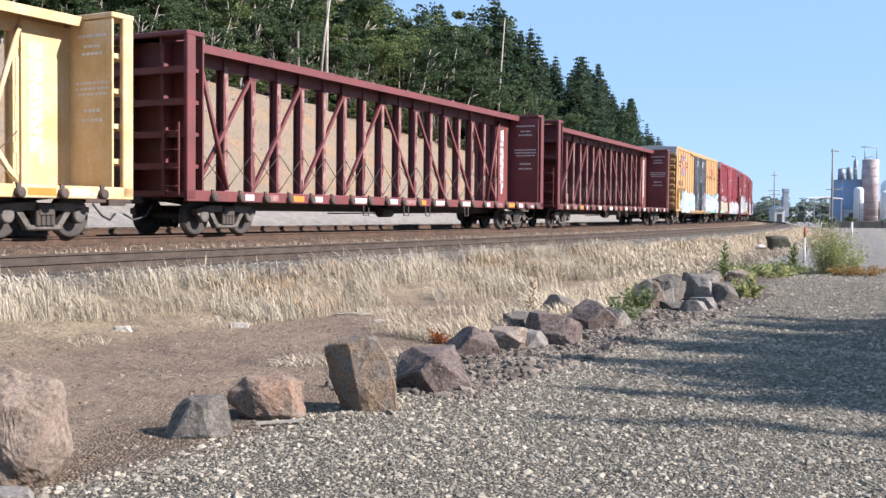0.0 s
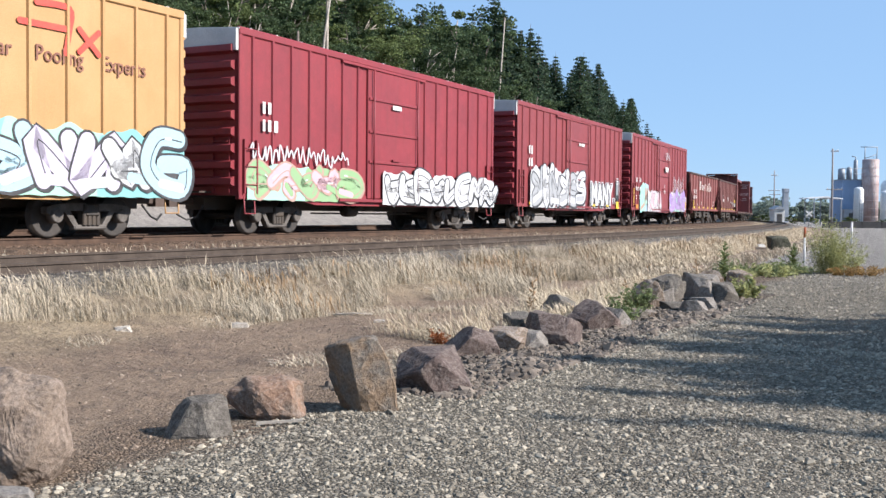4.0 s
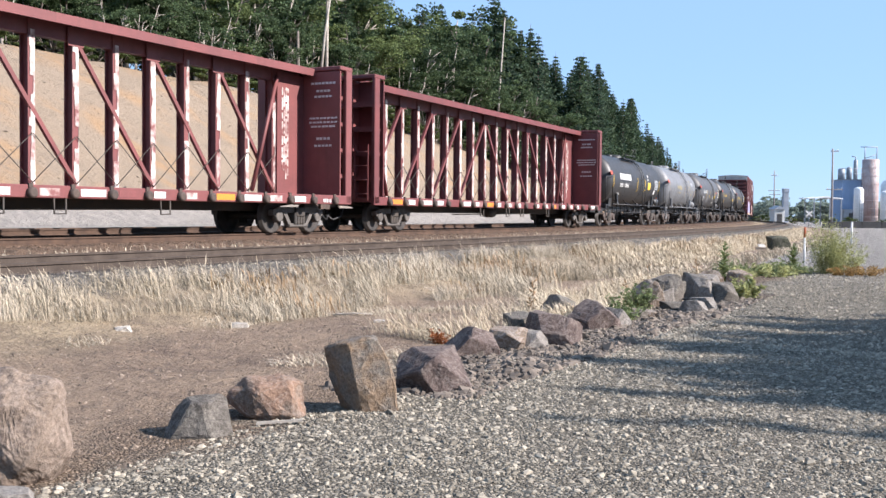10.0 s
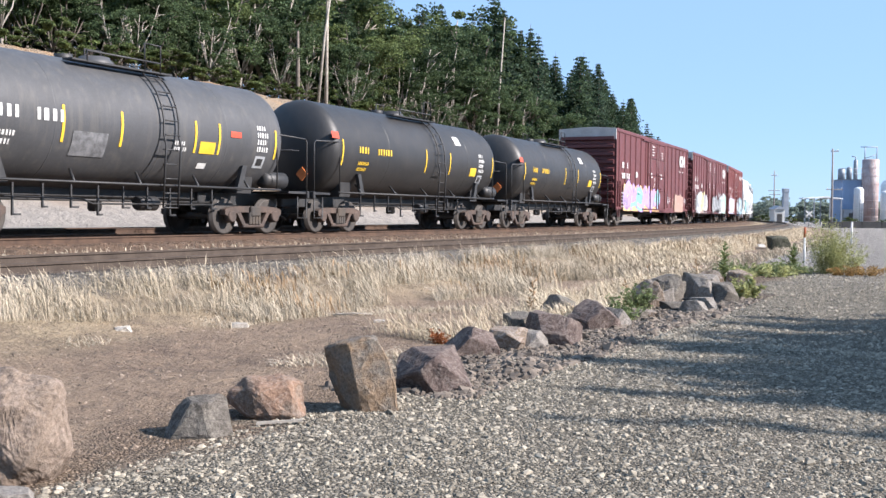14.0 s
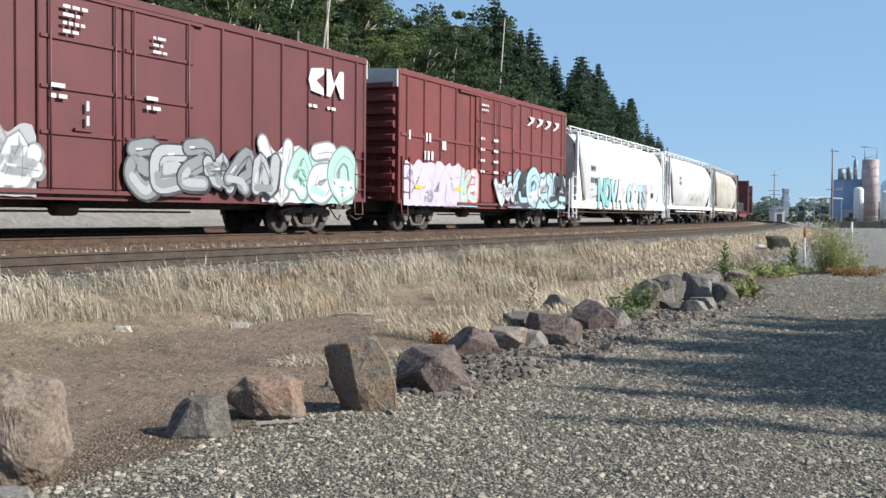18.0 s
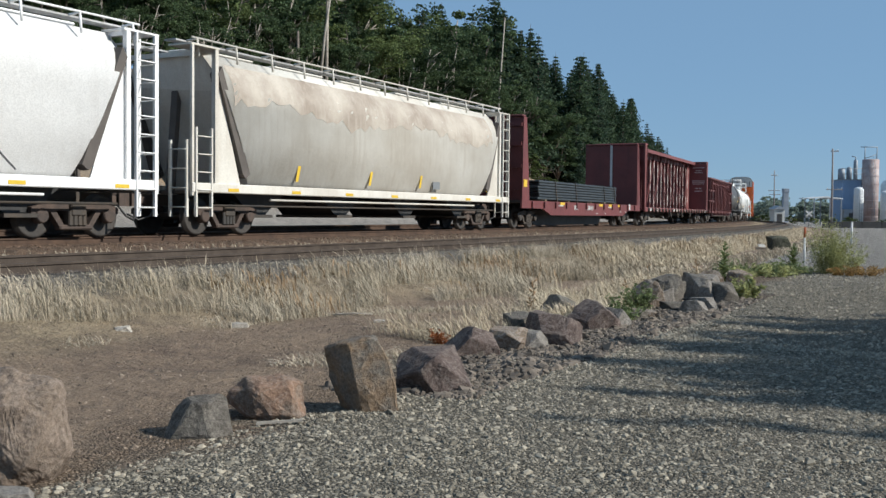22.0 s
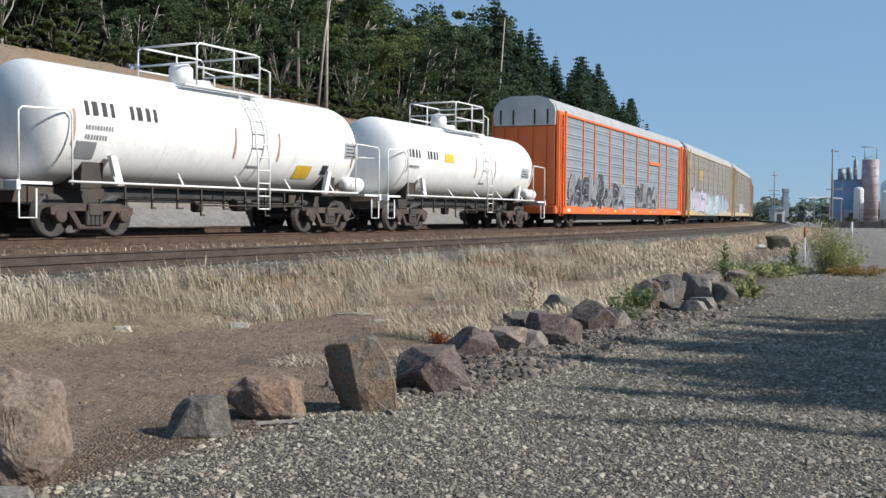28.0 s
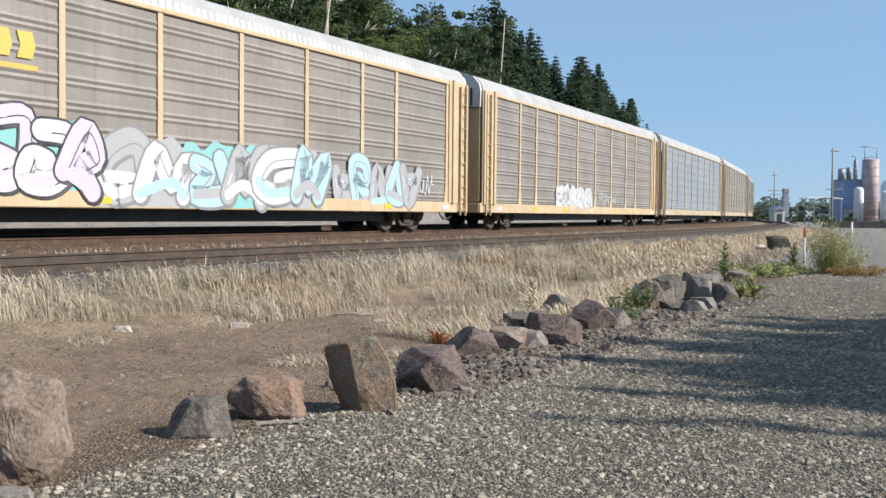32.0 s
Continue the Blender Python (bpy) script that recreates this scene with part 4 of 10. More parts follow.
# ---------------------------------------------------------------- tank cars
def tank_car(name, sl, st, label, coat, dia=2.86, zc=2.46, rail_mat=None, band=None, cage=False, marks=None, truck_mat=RUSTY, under=BLACKP, dirt=None):
    car, L = new_car(name, sl, st, label, "tank car")
    h, r = L / 2, dia / 2
    rail_mat = rail_mat or coat
    tl = h - 0.75
    prof = []
    for k in range(9):
        a = math.pi / 2 * k / 8
        prof.append((-tl + 0.62 * (1 - math.cos(a)), max(0.001, r * math.sin(a))))
    prof += [(-tl + 0.66, r), (-tl + 0.72, r)]
    prof += [(-p[0], p[1]) for p in reversed(prof)]
    body = part("tank", Shape().lathe(prof, 48, "x", (0, 0, zc)), coat, car, "welded cylindrical tank with dished ends")
    for x in (-tl * 0.42, tl * 0.12, tl * 0.52):
        part("weld_band", Shape().lathe([(x - 0.02, r - 0.004), (x - 0.01, r + 0.004), (x + 0.01, r + 0.004), (x + 0.02, r - 0.004)], 48, "x", (0, 0, zc)), coat, body)
    for sg in (-1, 1):
        part("saddle", Shape().prism([(-1.0, 1.05), (1.0, 1.05), (1.05, zc - r * 0.6), (-1.05, zc - r * 0.6)], "x", sg * (h - 2.3) - 0.3, sg * (h - 2.3) + 0.3), under, car)
        part("stub_sill", Shape().box(sg * (h - 3.3), sg * (h - 0.02), -0.36, 0.36, 0.72, 1.08, 0.02), under, car)
        part("end_platform", Shape().box(sg * (h - 0.02), sg * (h - 0.9), -1.4, 1.4, 1.08, 1.14), rail_mat, car, "narrow end platform")
        part("end_sill", Shape().box(sg * h, sg * (h - 0.1), -1.45, 1.45, 0.95, 1.16, 0.02), rail_mat, car)
        for yy in (-1.4, 1.4):
            x = sg * (h - 0.08)
            grab(car, [[(x, yy, 1.12), (x, yy, 2.5), (x - sg * 0.08, yy, 2.58), (x - sg * 1.25, yy, 2.62), (x - sg * 1.33, yy, 2.5), (x - sg * 1.33, yy, 1.1)]], rail_mat, 0.022)
            grab(car, [[(x, yy, 1.0), (x, yy, 0.42), (x - sg * 0.42, yy, 0.42), (x - sg * 0.42, yy, 1.0)]], rail_mat, 0.02, "stirrup")
            # diagonal saddle brackets
            part("bracket", Shape().prism([(sg * (h - 2.75), 1.1), (sg * (h - 2.95), 1.1), (sg * (h - 2.72), zc - r * 0.5), (sg * (h - 2.55), zc - r * 0.5)], "y", yy * 0.86, yy * 0.94), rail_mat, car)
        grab(car, [[(sg * (h - 0.05), -0.9, 2.3), (sg * (h - 0.05), 0.9, 2.3)]], rail_mat, 0.02)
    for yy in (-1.42, 1.42):
        part("running_rail", Shape().tube([(-h + 1.3, yy, 1.16), (h - 1.3, yy, 1.16)], 0.028, 6), rail_mat, car)
        for k in range(5):
            x = -h + 2.6 + k * (L - 5.2) / 4
            part("rail_bracket", Shape().tube([(x, yy, 1.16), (x + 0.2, yy * 0.75, zc - r * 0.72)], 0.03, 6), rail_mat, car)
    # underframe, pipes and brake gear
    # black bar added to fill in the shade below the tank
    part("center_sill", Shape().box(-h + 3.2, h - 3.2, -0.25, 0.25, 0.86, 1.1, 0.03), BLACKP, car, "dark sill under the tank")
    part("brake_rigging", Shape().lathe([(-0.3, 0.13), (-0.28, 0.17), (0.28, 0.17), (0.3, 0.13)], 12, "x", (0.9, -0.7, 0.75)).tube([(-h + 3, -0.5, 0.8), (h - 3, -0.5, 0.8)], 0.03, 6).tube([(-h + 3, 0.45, 0.85), (h - 3, 0.45, 0.85)], 0.03, 6), under, car)
    for k in range(9):
        x = -h + 3.4 + k * (L - 6.8) / 8
        drop = 0.36 if k % 3 else 0.52
        part("pipe_hanger", Shape().box(x - 0.02, x + 0.02, -0.9, -0.86, 0.98 - drop, 1.12).box(x - 0.02, x + 0.2 - 0.07 * (k % 2), -0.9, -0.86, 0.98 - drop, 1.02 - drop), under, car)
    part("brake_pipe", Shape().tube([(-h + 3.2, -0.88, 0.84), (-1.2, -0.88, 0.82), (-0.9, -0.88, 0.72), (h - 3.4, -0.88, 0.74)], 0.022, 6), under, car)
    part("bottom_outlet", Shape().lathe([(0.55, 0.12), (0.6, 0.16), (0.95, 0.16), (1.2, 0.3), (1.3, 0.3)], 14, "z"), under, car)
    part("air_reservoir", Shape().lathe([(-0.5, 0.1), (-0.42, 0.22), (0.42, 0.22), (0.5, 0.1)], 14, "x", (h - 1.15, -1.05, 1.42)), rail_mat, car)
    # side ladder, wrapped over the top
    lx = 0.85
    arc = [(lx, -math.sin(a) * (r + 0.1), zc + math.cos(a) * (r + 0.1)) for a in [0.35 + k * 0.22 for k in range(7)]] + [(lx, -r - 0.16, zc - 0.4), (lx, -1.5, 0.65)]
    s = Shape()
    for dx in (-0.24, 0.24):
        s.tube([(p[0] + dx, p[1], p[2]) for p in arc], 0.024, 6)
    for k in range(11):
        z = 0.65 + k * 0.33
        y = -1.5 if z < zc - 0.4 else None
        if y is None:
            c = (z - zc) / (r + 0.1)
            if abs(c) >= 0.98:
                continue
            y = -math.sqrt(1 - c * c) * (r + 0.1) if c > 0 else -r - 0.13
        s.tube([(lx - 0.24, y, z), (lx + 0.24, y, z)], 0.018, 6)
    part("ladder", s, rail_mat, car)
    # top fittings, platform and rails
    zt = zc + r
    s = Shape().lathe([(zt - 0.15, 0.42), (zt + 0.05, 0.42), (zt + 0.08, 0.36), (zt + 0.15, 0.34), (zt + 0.18, 0.0)], 18, "z", (0, 0, 0))
    part("manway", s, coat, car)
    s = Shape()
    for y in (-0.95, 0.65):
        s.box(-1.5, 1.5, y, y + 0.3, zt - 0.14, zt - 0.1)
    part("top_platform", s, rail_mat, car, "walkway round the manway")
    if cage:
        for y in (-0.95, 0.95):
            grab(car, [[(-1.1, y, zt - 0.1), (-1.1, y, zt + 0.84), (-1.0, y, zt + 0.92), (1.25, y, zt + 0.92), (1.35, y, zt + 0.84), (1.35, y, zt - 0.1)], [(-1.1, y, zt + 0.34), (1.35, y, zt + 0.34)], [(0.3, y, zt - 0.1), (0.3, y, zt + 0.92)],
                       [(1.8, y, zt - 0.12), (1.8, y, zt + 0.56), (1.35, y, zt + 0.62)]], rail_mat, 0.026, "guard_rail")
        for x in (-1.1, 1.35):
            grab(car, [[(x, -0.95, zt + 0.9), (x, 0.95, zt + 0.9)], [(x, -0.95, zt + 0.44), (x, 0.95, zt + 0.44)]], rail_mat, 0.026, "guard_rail")
        part("valve_bonnet", Shape().lathe([(zt, 0.3), (zt + 0.4, 0.3), (zt + 0.52, 0.2), (zt + 0.56, 0.0)], 16, "z", (-0.6, 0, 0)), rail_mat, car)
    else:
        for y in (-0.95, 0.95):
            grab(car, [[(-1.1, y, zt - 0.12), (-1.1, y, zt + 0.1), (1.1, y, zt + 0.1), (1.1, y, zt - 0.12)], [(0.6, y, zt - 0.12), (0.6, y, zt + 0.5), (1.1, y, zt + 0.5), (1.1, y, zt)]], rail_mat, 0.02, "guard_rail")
        part("valve_box", Shape().lathe([(zt - 0.05, 0.2), (zt + 0.12, 0.2), (zt + 0.15, 0.0)], 12, "z", (-0.8, 0.1, 0)), rail_mat, car)

    def on_tank(x0, x1, z0, z1, mat, name="marking", lab="", lift=0.012):
        """A patch of paint that follows the round of the tank on the near side."""
        n = 5
        v = []
        for x in (x0, x1):
            for k in range(n + 1):
                z = z0 + (z1 - z0) * k / n
                c = max(-0.98, min(0.98, (z - zc) / r))
                v.append((x, -math.sqrt(1 - c * c) * (r + lift), zc + c * (r + lift)))
        part(name, Shape().add(v, [(k, k + 1, n + 2 + k, n + 1 + k) for k in range(n)], True), mat, body, lab)

    def panel(x0, x1, z0, z1):
        on_tank(x0, x1, z0, z1, spray("silver"), "placard", "pale data panel with rows of small print")
        k = 0
        while z0 + 0.07 + k * 0.1 < z1 - 0.04:
            on_tank(x0 + 0.06, x1 - 0.06 - 0.12 * (k % 3), z0 + 0.05 + k * 0.1, z0 + 0.085 + k * 0.1, INKP, "lettering", "", 0.016)
            k += 1

    def on_text(x, z, counts, size, mat):
        for i, n in enumerate(counts):
            xx = x
            for c in range(n):
                w = size * (0.5 + 0.12 * ((c * 5 + i) % 3))
                on_tank(xx, xx + w * 0.66, z - i * size * 1.5, z - i * size * 1.5 + size, mat, "lettering")
                xx += w + size * 0.18

    if marks:
        marks(car, on_tank, on_text, panel, tl, zc, r)
    running_gear(car, L, 2.3 if cage else 1.95, truck_mat)
    return car


# ---------------------------------------------------------------- open hopper cars
def open_hopper(name, sl, st, label, coat, shade, top=3.62, sill=1.1, posts=11, deco=None):
    car, L = new_car(name, sl, st, label, "hopper car")
    h, W = L / 2, 3.1
    cut = 2.35
    side = [(-h, top), (h, top), (h, top - 0.7), (h - cut, sill), (-h + cut, sill), (-h, top - 0.7)]
    s = Shape()
    for sg in (-1, 1):
        s.prism(side, "y", sg * (W / 2 - 0.1), sg * (W / 2 - 0.05))
    part("body", s, coat, car, "riveted open hopper sides")
    for sg in (-1, 1):
        part("slope_sheet", Shape().prism([(sg * h, top - 0.7), (sg * (h - cut - 0.2), sill - 0.1), (sg * (h - cut - 0.28), sill - 0.1), (sg * (h - 0.07), top - 0.65)], "y", -W / 2 + 0.1, W / 2 - 0.1), shade, car)
        part("end_wall", Shape().box(sg * h, sg * (h - 0.06), -W / 2 + 0.1, W / 2 - 0.1, top - 0.7, top), shade, car)
        part("top_chord", Shape().box(-h, h, sg * (W / 2 - 0.1), sg * (W / 2 + 0.03), top - 0.03, top + 0.09, 0.02), shade, car, "rust-blackened top edge")
        part("side_sill", Shape().box(-h, h, sg * (W / 2 - 0.12), sg * W / 2, sill - 0.12, sill + 0.1, 0.015), coat, car)
        part("end_chord", Shape().box(sg * (h - 0.08), sg * (h + 0.04), -W / 2 + 0.05, W / 2 - 0.05, top - 0.04, top + 0.1, 0.02), coat, car)
        part("end_platform", Shape().box(sg * h, sg * (h - 1.6), -W / 2 + 0.15, W / 2 - 0.15, sill - 0.06, sill), STEEL, car)
        for y in (-0.95, 0.95):
            part("end_brace", Shape().box(sg * (h - 0.08), sg * (h - 0.2), y - 0.06, y + 0.06, sill, top - 0.65), shade, car)
        for y in (-W / 2 + 0.02, W / 2 - 0.02):
            part("corner_post", Shape().box(sg * (h - 0.02), sg * (h - 0.14), y - 0.06, y + 0.06, sill, top - 0.6), coat, car)
        for k in range(posts):
            x = -h + 0.12 + k * (L - 0.24) / (posts - 1)
            zb = sill + max(0, (abs(x) - (h - cut))) / cut * (top - 0.7 - sill)
            part("side_post", Shape().prism([(x - 0.07, sg * (W / 2 - 0.06)), (x - 0.045, sg * (W / 2 + 0.01)), (x + 0.045, sg * (W / 2 + 0.01)), (x + 0.07, sg * (W / 2 - 0.06))], "z", zb, top - 0.03), coat, car)
        for e in (-1, 1):
            part("slope_edge", Shape().prism([(e * h, top - 0.75), (e * h, top - 0.63), (e * (h - cut), sill + 0.12), (e * (h - cut), sill)], "y", sg * (W / 2 - 0.12), sg * (W / 2 - 0.02)), coat, car)
    # floor between the slopes and the outlet funnels
    part("floor", Shape().box(-h + cut, h - cut, -W / 2 + 0.1, W / 2 - 0.1, sill - 0.1, sill - 0.04), coat, car)
    for x in (-3.2, -1.1, 1.1, 3.2):
        for y in (-0.85, 0.85):
            part("hopper_chute", Shape().prism([(x - 0.75, sill - 0.1), (x + 0.75, sill - 0.1), (x + 0.22, 0.45), (x - 0.22, 0.45)], "y", y - 0.5, y + 0.5), STEEL, car)
    part("centre_sill", Shape().box(-h + 0.1, h - 0.1, -0.25, 0.25, 0.68, 1.05), STEEL, car)
    for xa, xb in ((-h + 3.6, -0.4), (0.4, h - 3.6)):
        for z in (0.82, 0.58):
            part("gate_shaft", Shape().tube([(xa, -1.32, z), (xb, -1.32, z)], 0.05, 8), STEEL, car, "long door-operating shaft")
        for x in (xa + 0.1, xb - 0.1):
            part("shaft_bracket", Shape().box(x - 0.06, x + 0.06, -1.38, -1.26, 0.5, sill), STEEL, car)
    ladder(car, h - 0.35, -W / 2 - 0.01, sill, top - 0.65, 0.5, coat)
    ladder(car, -h, -0.9, sill - 0.3, top, 0.5, coat, "y")
    ladder(car, -h + 0.35, -W / 2 - 0.01, sill - 0.3, sill + 0.9, 0.5, coat)
    part("air_reservoir", Shape().lathe([(-0.45, 0.1), (-0.4, 0.2), (0.4, 0.2), (0.45, 0.1)], 14, "y", (-h + 0.75, -0.3, sill + 0.25)), coat, car)
    grab(car, [[(-h + 0.05, -W / 2, sill + 0.9), (-h + 1.2, -W / 2, sill + 0.9)], [(-h + 0.05, -W / 2, sill + 0.45), (-h + 1.2, -W / 2, sill + 0.45)]], coat)
    for k in range(6):
        x = -h + 1.6 + k * (L - 3.2) / 5
        part("reflector", Shape().box(x, x + 0.55, -W / 2 - 0.012, -W / 2, sill + 0.15 - 0.1, sill + 0.05 + 0.13), YELLOWP, car)
    running_gear(car, L, 1.9, RUSTY)
    if deco:
        deco(car, -h, h, -W / 2 + 0.042, sill, top)
    return car


# ---------------------------------------------------------------- covered hopper cars
def covered_hopper(name, sl, st, label, coat, dark, top=4.55, sill=1.05, steep=1.7, deco=None, truck_mat=RUSTY, vault=0.3, open_end=False):
    car, L = new_car(name, sl, st, label, "hopper car")
    h, W = L / 2, 3.15
    bz, tz = sill + 0.05, top - 0.12
    # section: bulging sides that roll into the roof
    sec = []
    for k in range(15):
        a = k / 14
        z = bz + (tz - bz) * a
        y = W / 2 - vault * (1 - min(1, a / 0.42)) ** 2 - (0.62 * ((a - 0.66) / 0.34) ** 2 if a > 0.66 else 0)
        sec.append((y, z))
    outline = [(-y, z) for y, z in sec] + [(y, z) for y, z in reversed(sec)]
    hb, ht = h - 2.4, h - 0.95
    deep = 0.16 if open_end else 0.03
    # the body leans out at the ends: short at the foot, long at the top
    n = len(outline)
    v = []
    for sg in (-1, 1):
        for y, z in outline:
            q = min(1, (z - bz) / (tz - bz) / 0.85)
            v.append((sg * (hb + (ht - hb) * q), y, z))
    f = [(i, (i + 1) % n, n + (i + 1) % n, n + i) for i in range(n)]
    shell = Shape().add(v, f, True)
    shell.f += [tuple(range(n - 1, -1, -1)), tuple(range(n, 2 * n))]
    shell.s += [False, False]
    shell.m += [0, 0]
    body = part("body", shell, coat, car, "smooth rounded hopper body")
    for sg in (-1, 1):
        part("side_sill", Shape().box(-h, h, sg * (W / 2 - 0.14), sg * (W / 2 - 0.02), sill - deep, sill + 0.2, 0.02), coat, car)
        part("sill_pipe", Shape().tube([(-h + 3.1, sg * (W / 2 - 0.1), sill - 0.17), (h - 3.1, sg * (W / 2 - 0.1), sill - 0.17)], 0.03, 8), coat, car)
        for e in (-1, 1):
            # end gusset plate and corner frame
            part("gusset_plate", Shape().prism([(e * (hb + 0.45), sill), (e * (h - 0.9), sill), (e * (h - 0.9), tz - 0.3), (e * (ht - 0.02), tz - 0.45)], "y", sg * (W / 2 - 0.16), sg * (W / 2 - 0.12)), coat, car)
            part("corner_post", Shape().box(e * (h - 0.95), e * (h - 0.83), sg * (W / 2 - 0.16), sg * (W / 2 - 0.04), sill, top - 0.1), coat, car)
            # a solid dark strip paints the shade inside the open slanting slot
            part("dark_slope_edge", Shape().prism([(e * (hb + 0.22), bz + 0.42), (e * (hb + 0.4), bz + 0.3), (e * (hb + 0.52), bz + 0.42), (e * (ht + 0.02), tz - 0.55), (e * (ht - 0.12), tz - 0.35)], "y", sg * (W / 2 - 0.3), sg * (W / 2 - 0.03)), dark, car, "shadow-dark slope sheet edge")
    for sg in (-1, 1):
        part("end_platform", Shape().box(sg * (h - 0.02), sg * (h - 0.95), -W / 2 + 0.15, W / 2 - 0.15, sill - 0.05, sill + 0.02), STEEL, car)
        part("end_frame", Shape().box(sg * (h - 0.83), sg * (h - 0.95), -W / 2 + 0.1, W / 2 - 0.1, top - 0.2, top - 0.08), coat, car)
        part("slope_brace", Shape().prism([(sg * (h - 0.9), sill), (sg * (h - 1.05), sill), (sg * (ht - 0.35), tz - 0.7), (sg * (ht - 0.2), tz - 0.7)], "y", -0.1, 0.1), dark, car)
        bare = open_end and sg < 0
        part("corner_post", Shape().box(sg * h, sg * (h - 0.07), -W / 2 + 0.04, -W / 2 + 0.11, sill - 0.1, sill + 1.25 if bare else top - 0.05), coat, car)
        if not bare:
            part("top_step", Shape().box(sg * (h + 0.02), sg * (h - 1.0), -W / 2 + 0.05, -W / 2 + 0.75, top - 0.09, top - 0.05), coat, car)
        ladder(car, sg * (h - 0.4), -W / 2 + 0.07, 0.45, top - 0.1 if sg > 0 else sill + 1.5, 0.55, coat)
        ladder(car, sg * h, -W / 2 + 0.42, 0.45, top - 0.1 if sg > 0 else sill + 1.2, 0.5, coat, "y")
    # roof: hatches, running boards and their rails
    part("hatch_coaming", Shape().box(-ht + 0.6, ht - 0.6, -0.35, 0.35, top - 0.14, top + 0.02, 0.02), coat, car)
    for k in range(5):
        x = -ht + 1.6 + k * (2 * ht - 3.2) / 4
        part("hatch_cover", Shape().box(x - 1.2, x + 1.2, -0.42, 0.42, top + 0.02, top + 0.08, 0.02), coat, car)
    for y in (-0.95, 0.6):
        part("running_board", Shape().box(-h + 0.1, h - 0.1, y, y + 0.35, top + 0.06, top + 0.1), GALV, car, "grated roof walkway")
    for k in range(13):
        x = -h + 0.5 + k * (L - 1) / 12
        part("board_bracket", shared("board_bracket:%s%.2f" % (coat.name, top), lambda: Shape().tube([(0, -1.3, top - 0.3), (0, -1.26, top + 0.12), (0, -0.95, top + 0.1)], 0.03, 6), coat), None, car, at=pose(x, 0, 0))
    grab(car, [[(-h + 0.3, -1.26, top + 0.14), (h - 0.3, -1.26, top + 0.14)]], coat, 0.024)
    # outlets
    for k in range(4):
        x = -hb + 0.9 + k * (2 * hb - 1.8) / 3
        part("hopper_chute", Shape().prism([(x - 1.15, bz), (x + 1.15, bz), (x + 0.3, 0.5), (x - 0.3, 0.5)], "y", -0.95, 0.95), BLACKP, car)
        part("outlet_gate", Shape().box(x - 0.42, x + 0.42, -1.1, 1.1, 0.42, 0.5), STEEL, car)
    part("centre_sill", Shape().box(-h + 0.1, h - 0.1, -0.2, 0.2, 0.7, 0.98), STEEL, car)
    part("brake_pipe", Shape().tube([(-h + 1, -1.3, 0.72), (h - 1, -1.3, 0.72)], 0.03, 6), STEEL, car)
    for k in range(7):
        x = -h + 1.3 + k * (L - 2.6) / 6
        part("reflector", Shape().box(x, x + 0.4, -W / 2 + 0.012, -W / 2 + 0.02, sill + 0.04 - deep, sill + 0.12 - deep), YELLOWP, car)
    running_gear(car, L, 1.9, truck_mat)
    if deco:
        def on_side(z):
            a = max(0, min(1, (z - bz) / (tz - bz)))
            return -(W / 2 - vault * (1 - min(1, a / 0.42)) ** 2 - (0.62 * ((a - 0.66) / 0.34) ** 2 if a > 0.66 else 0))
        deco(car, -h, h, on_side, sill, top)
    return car


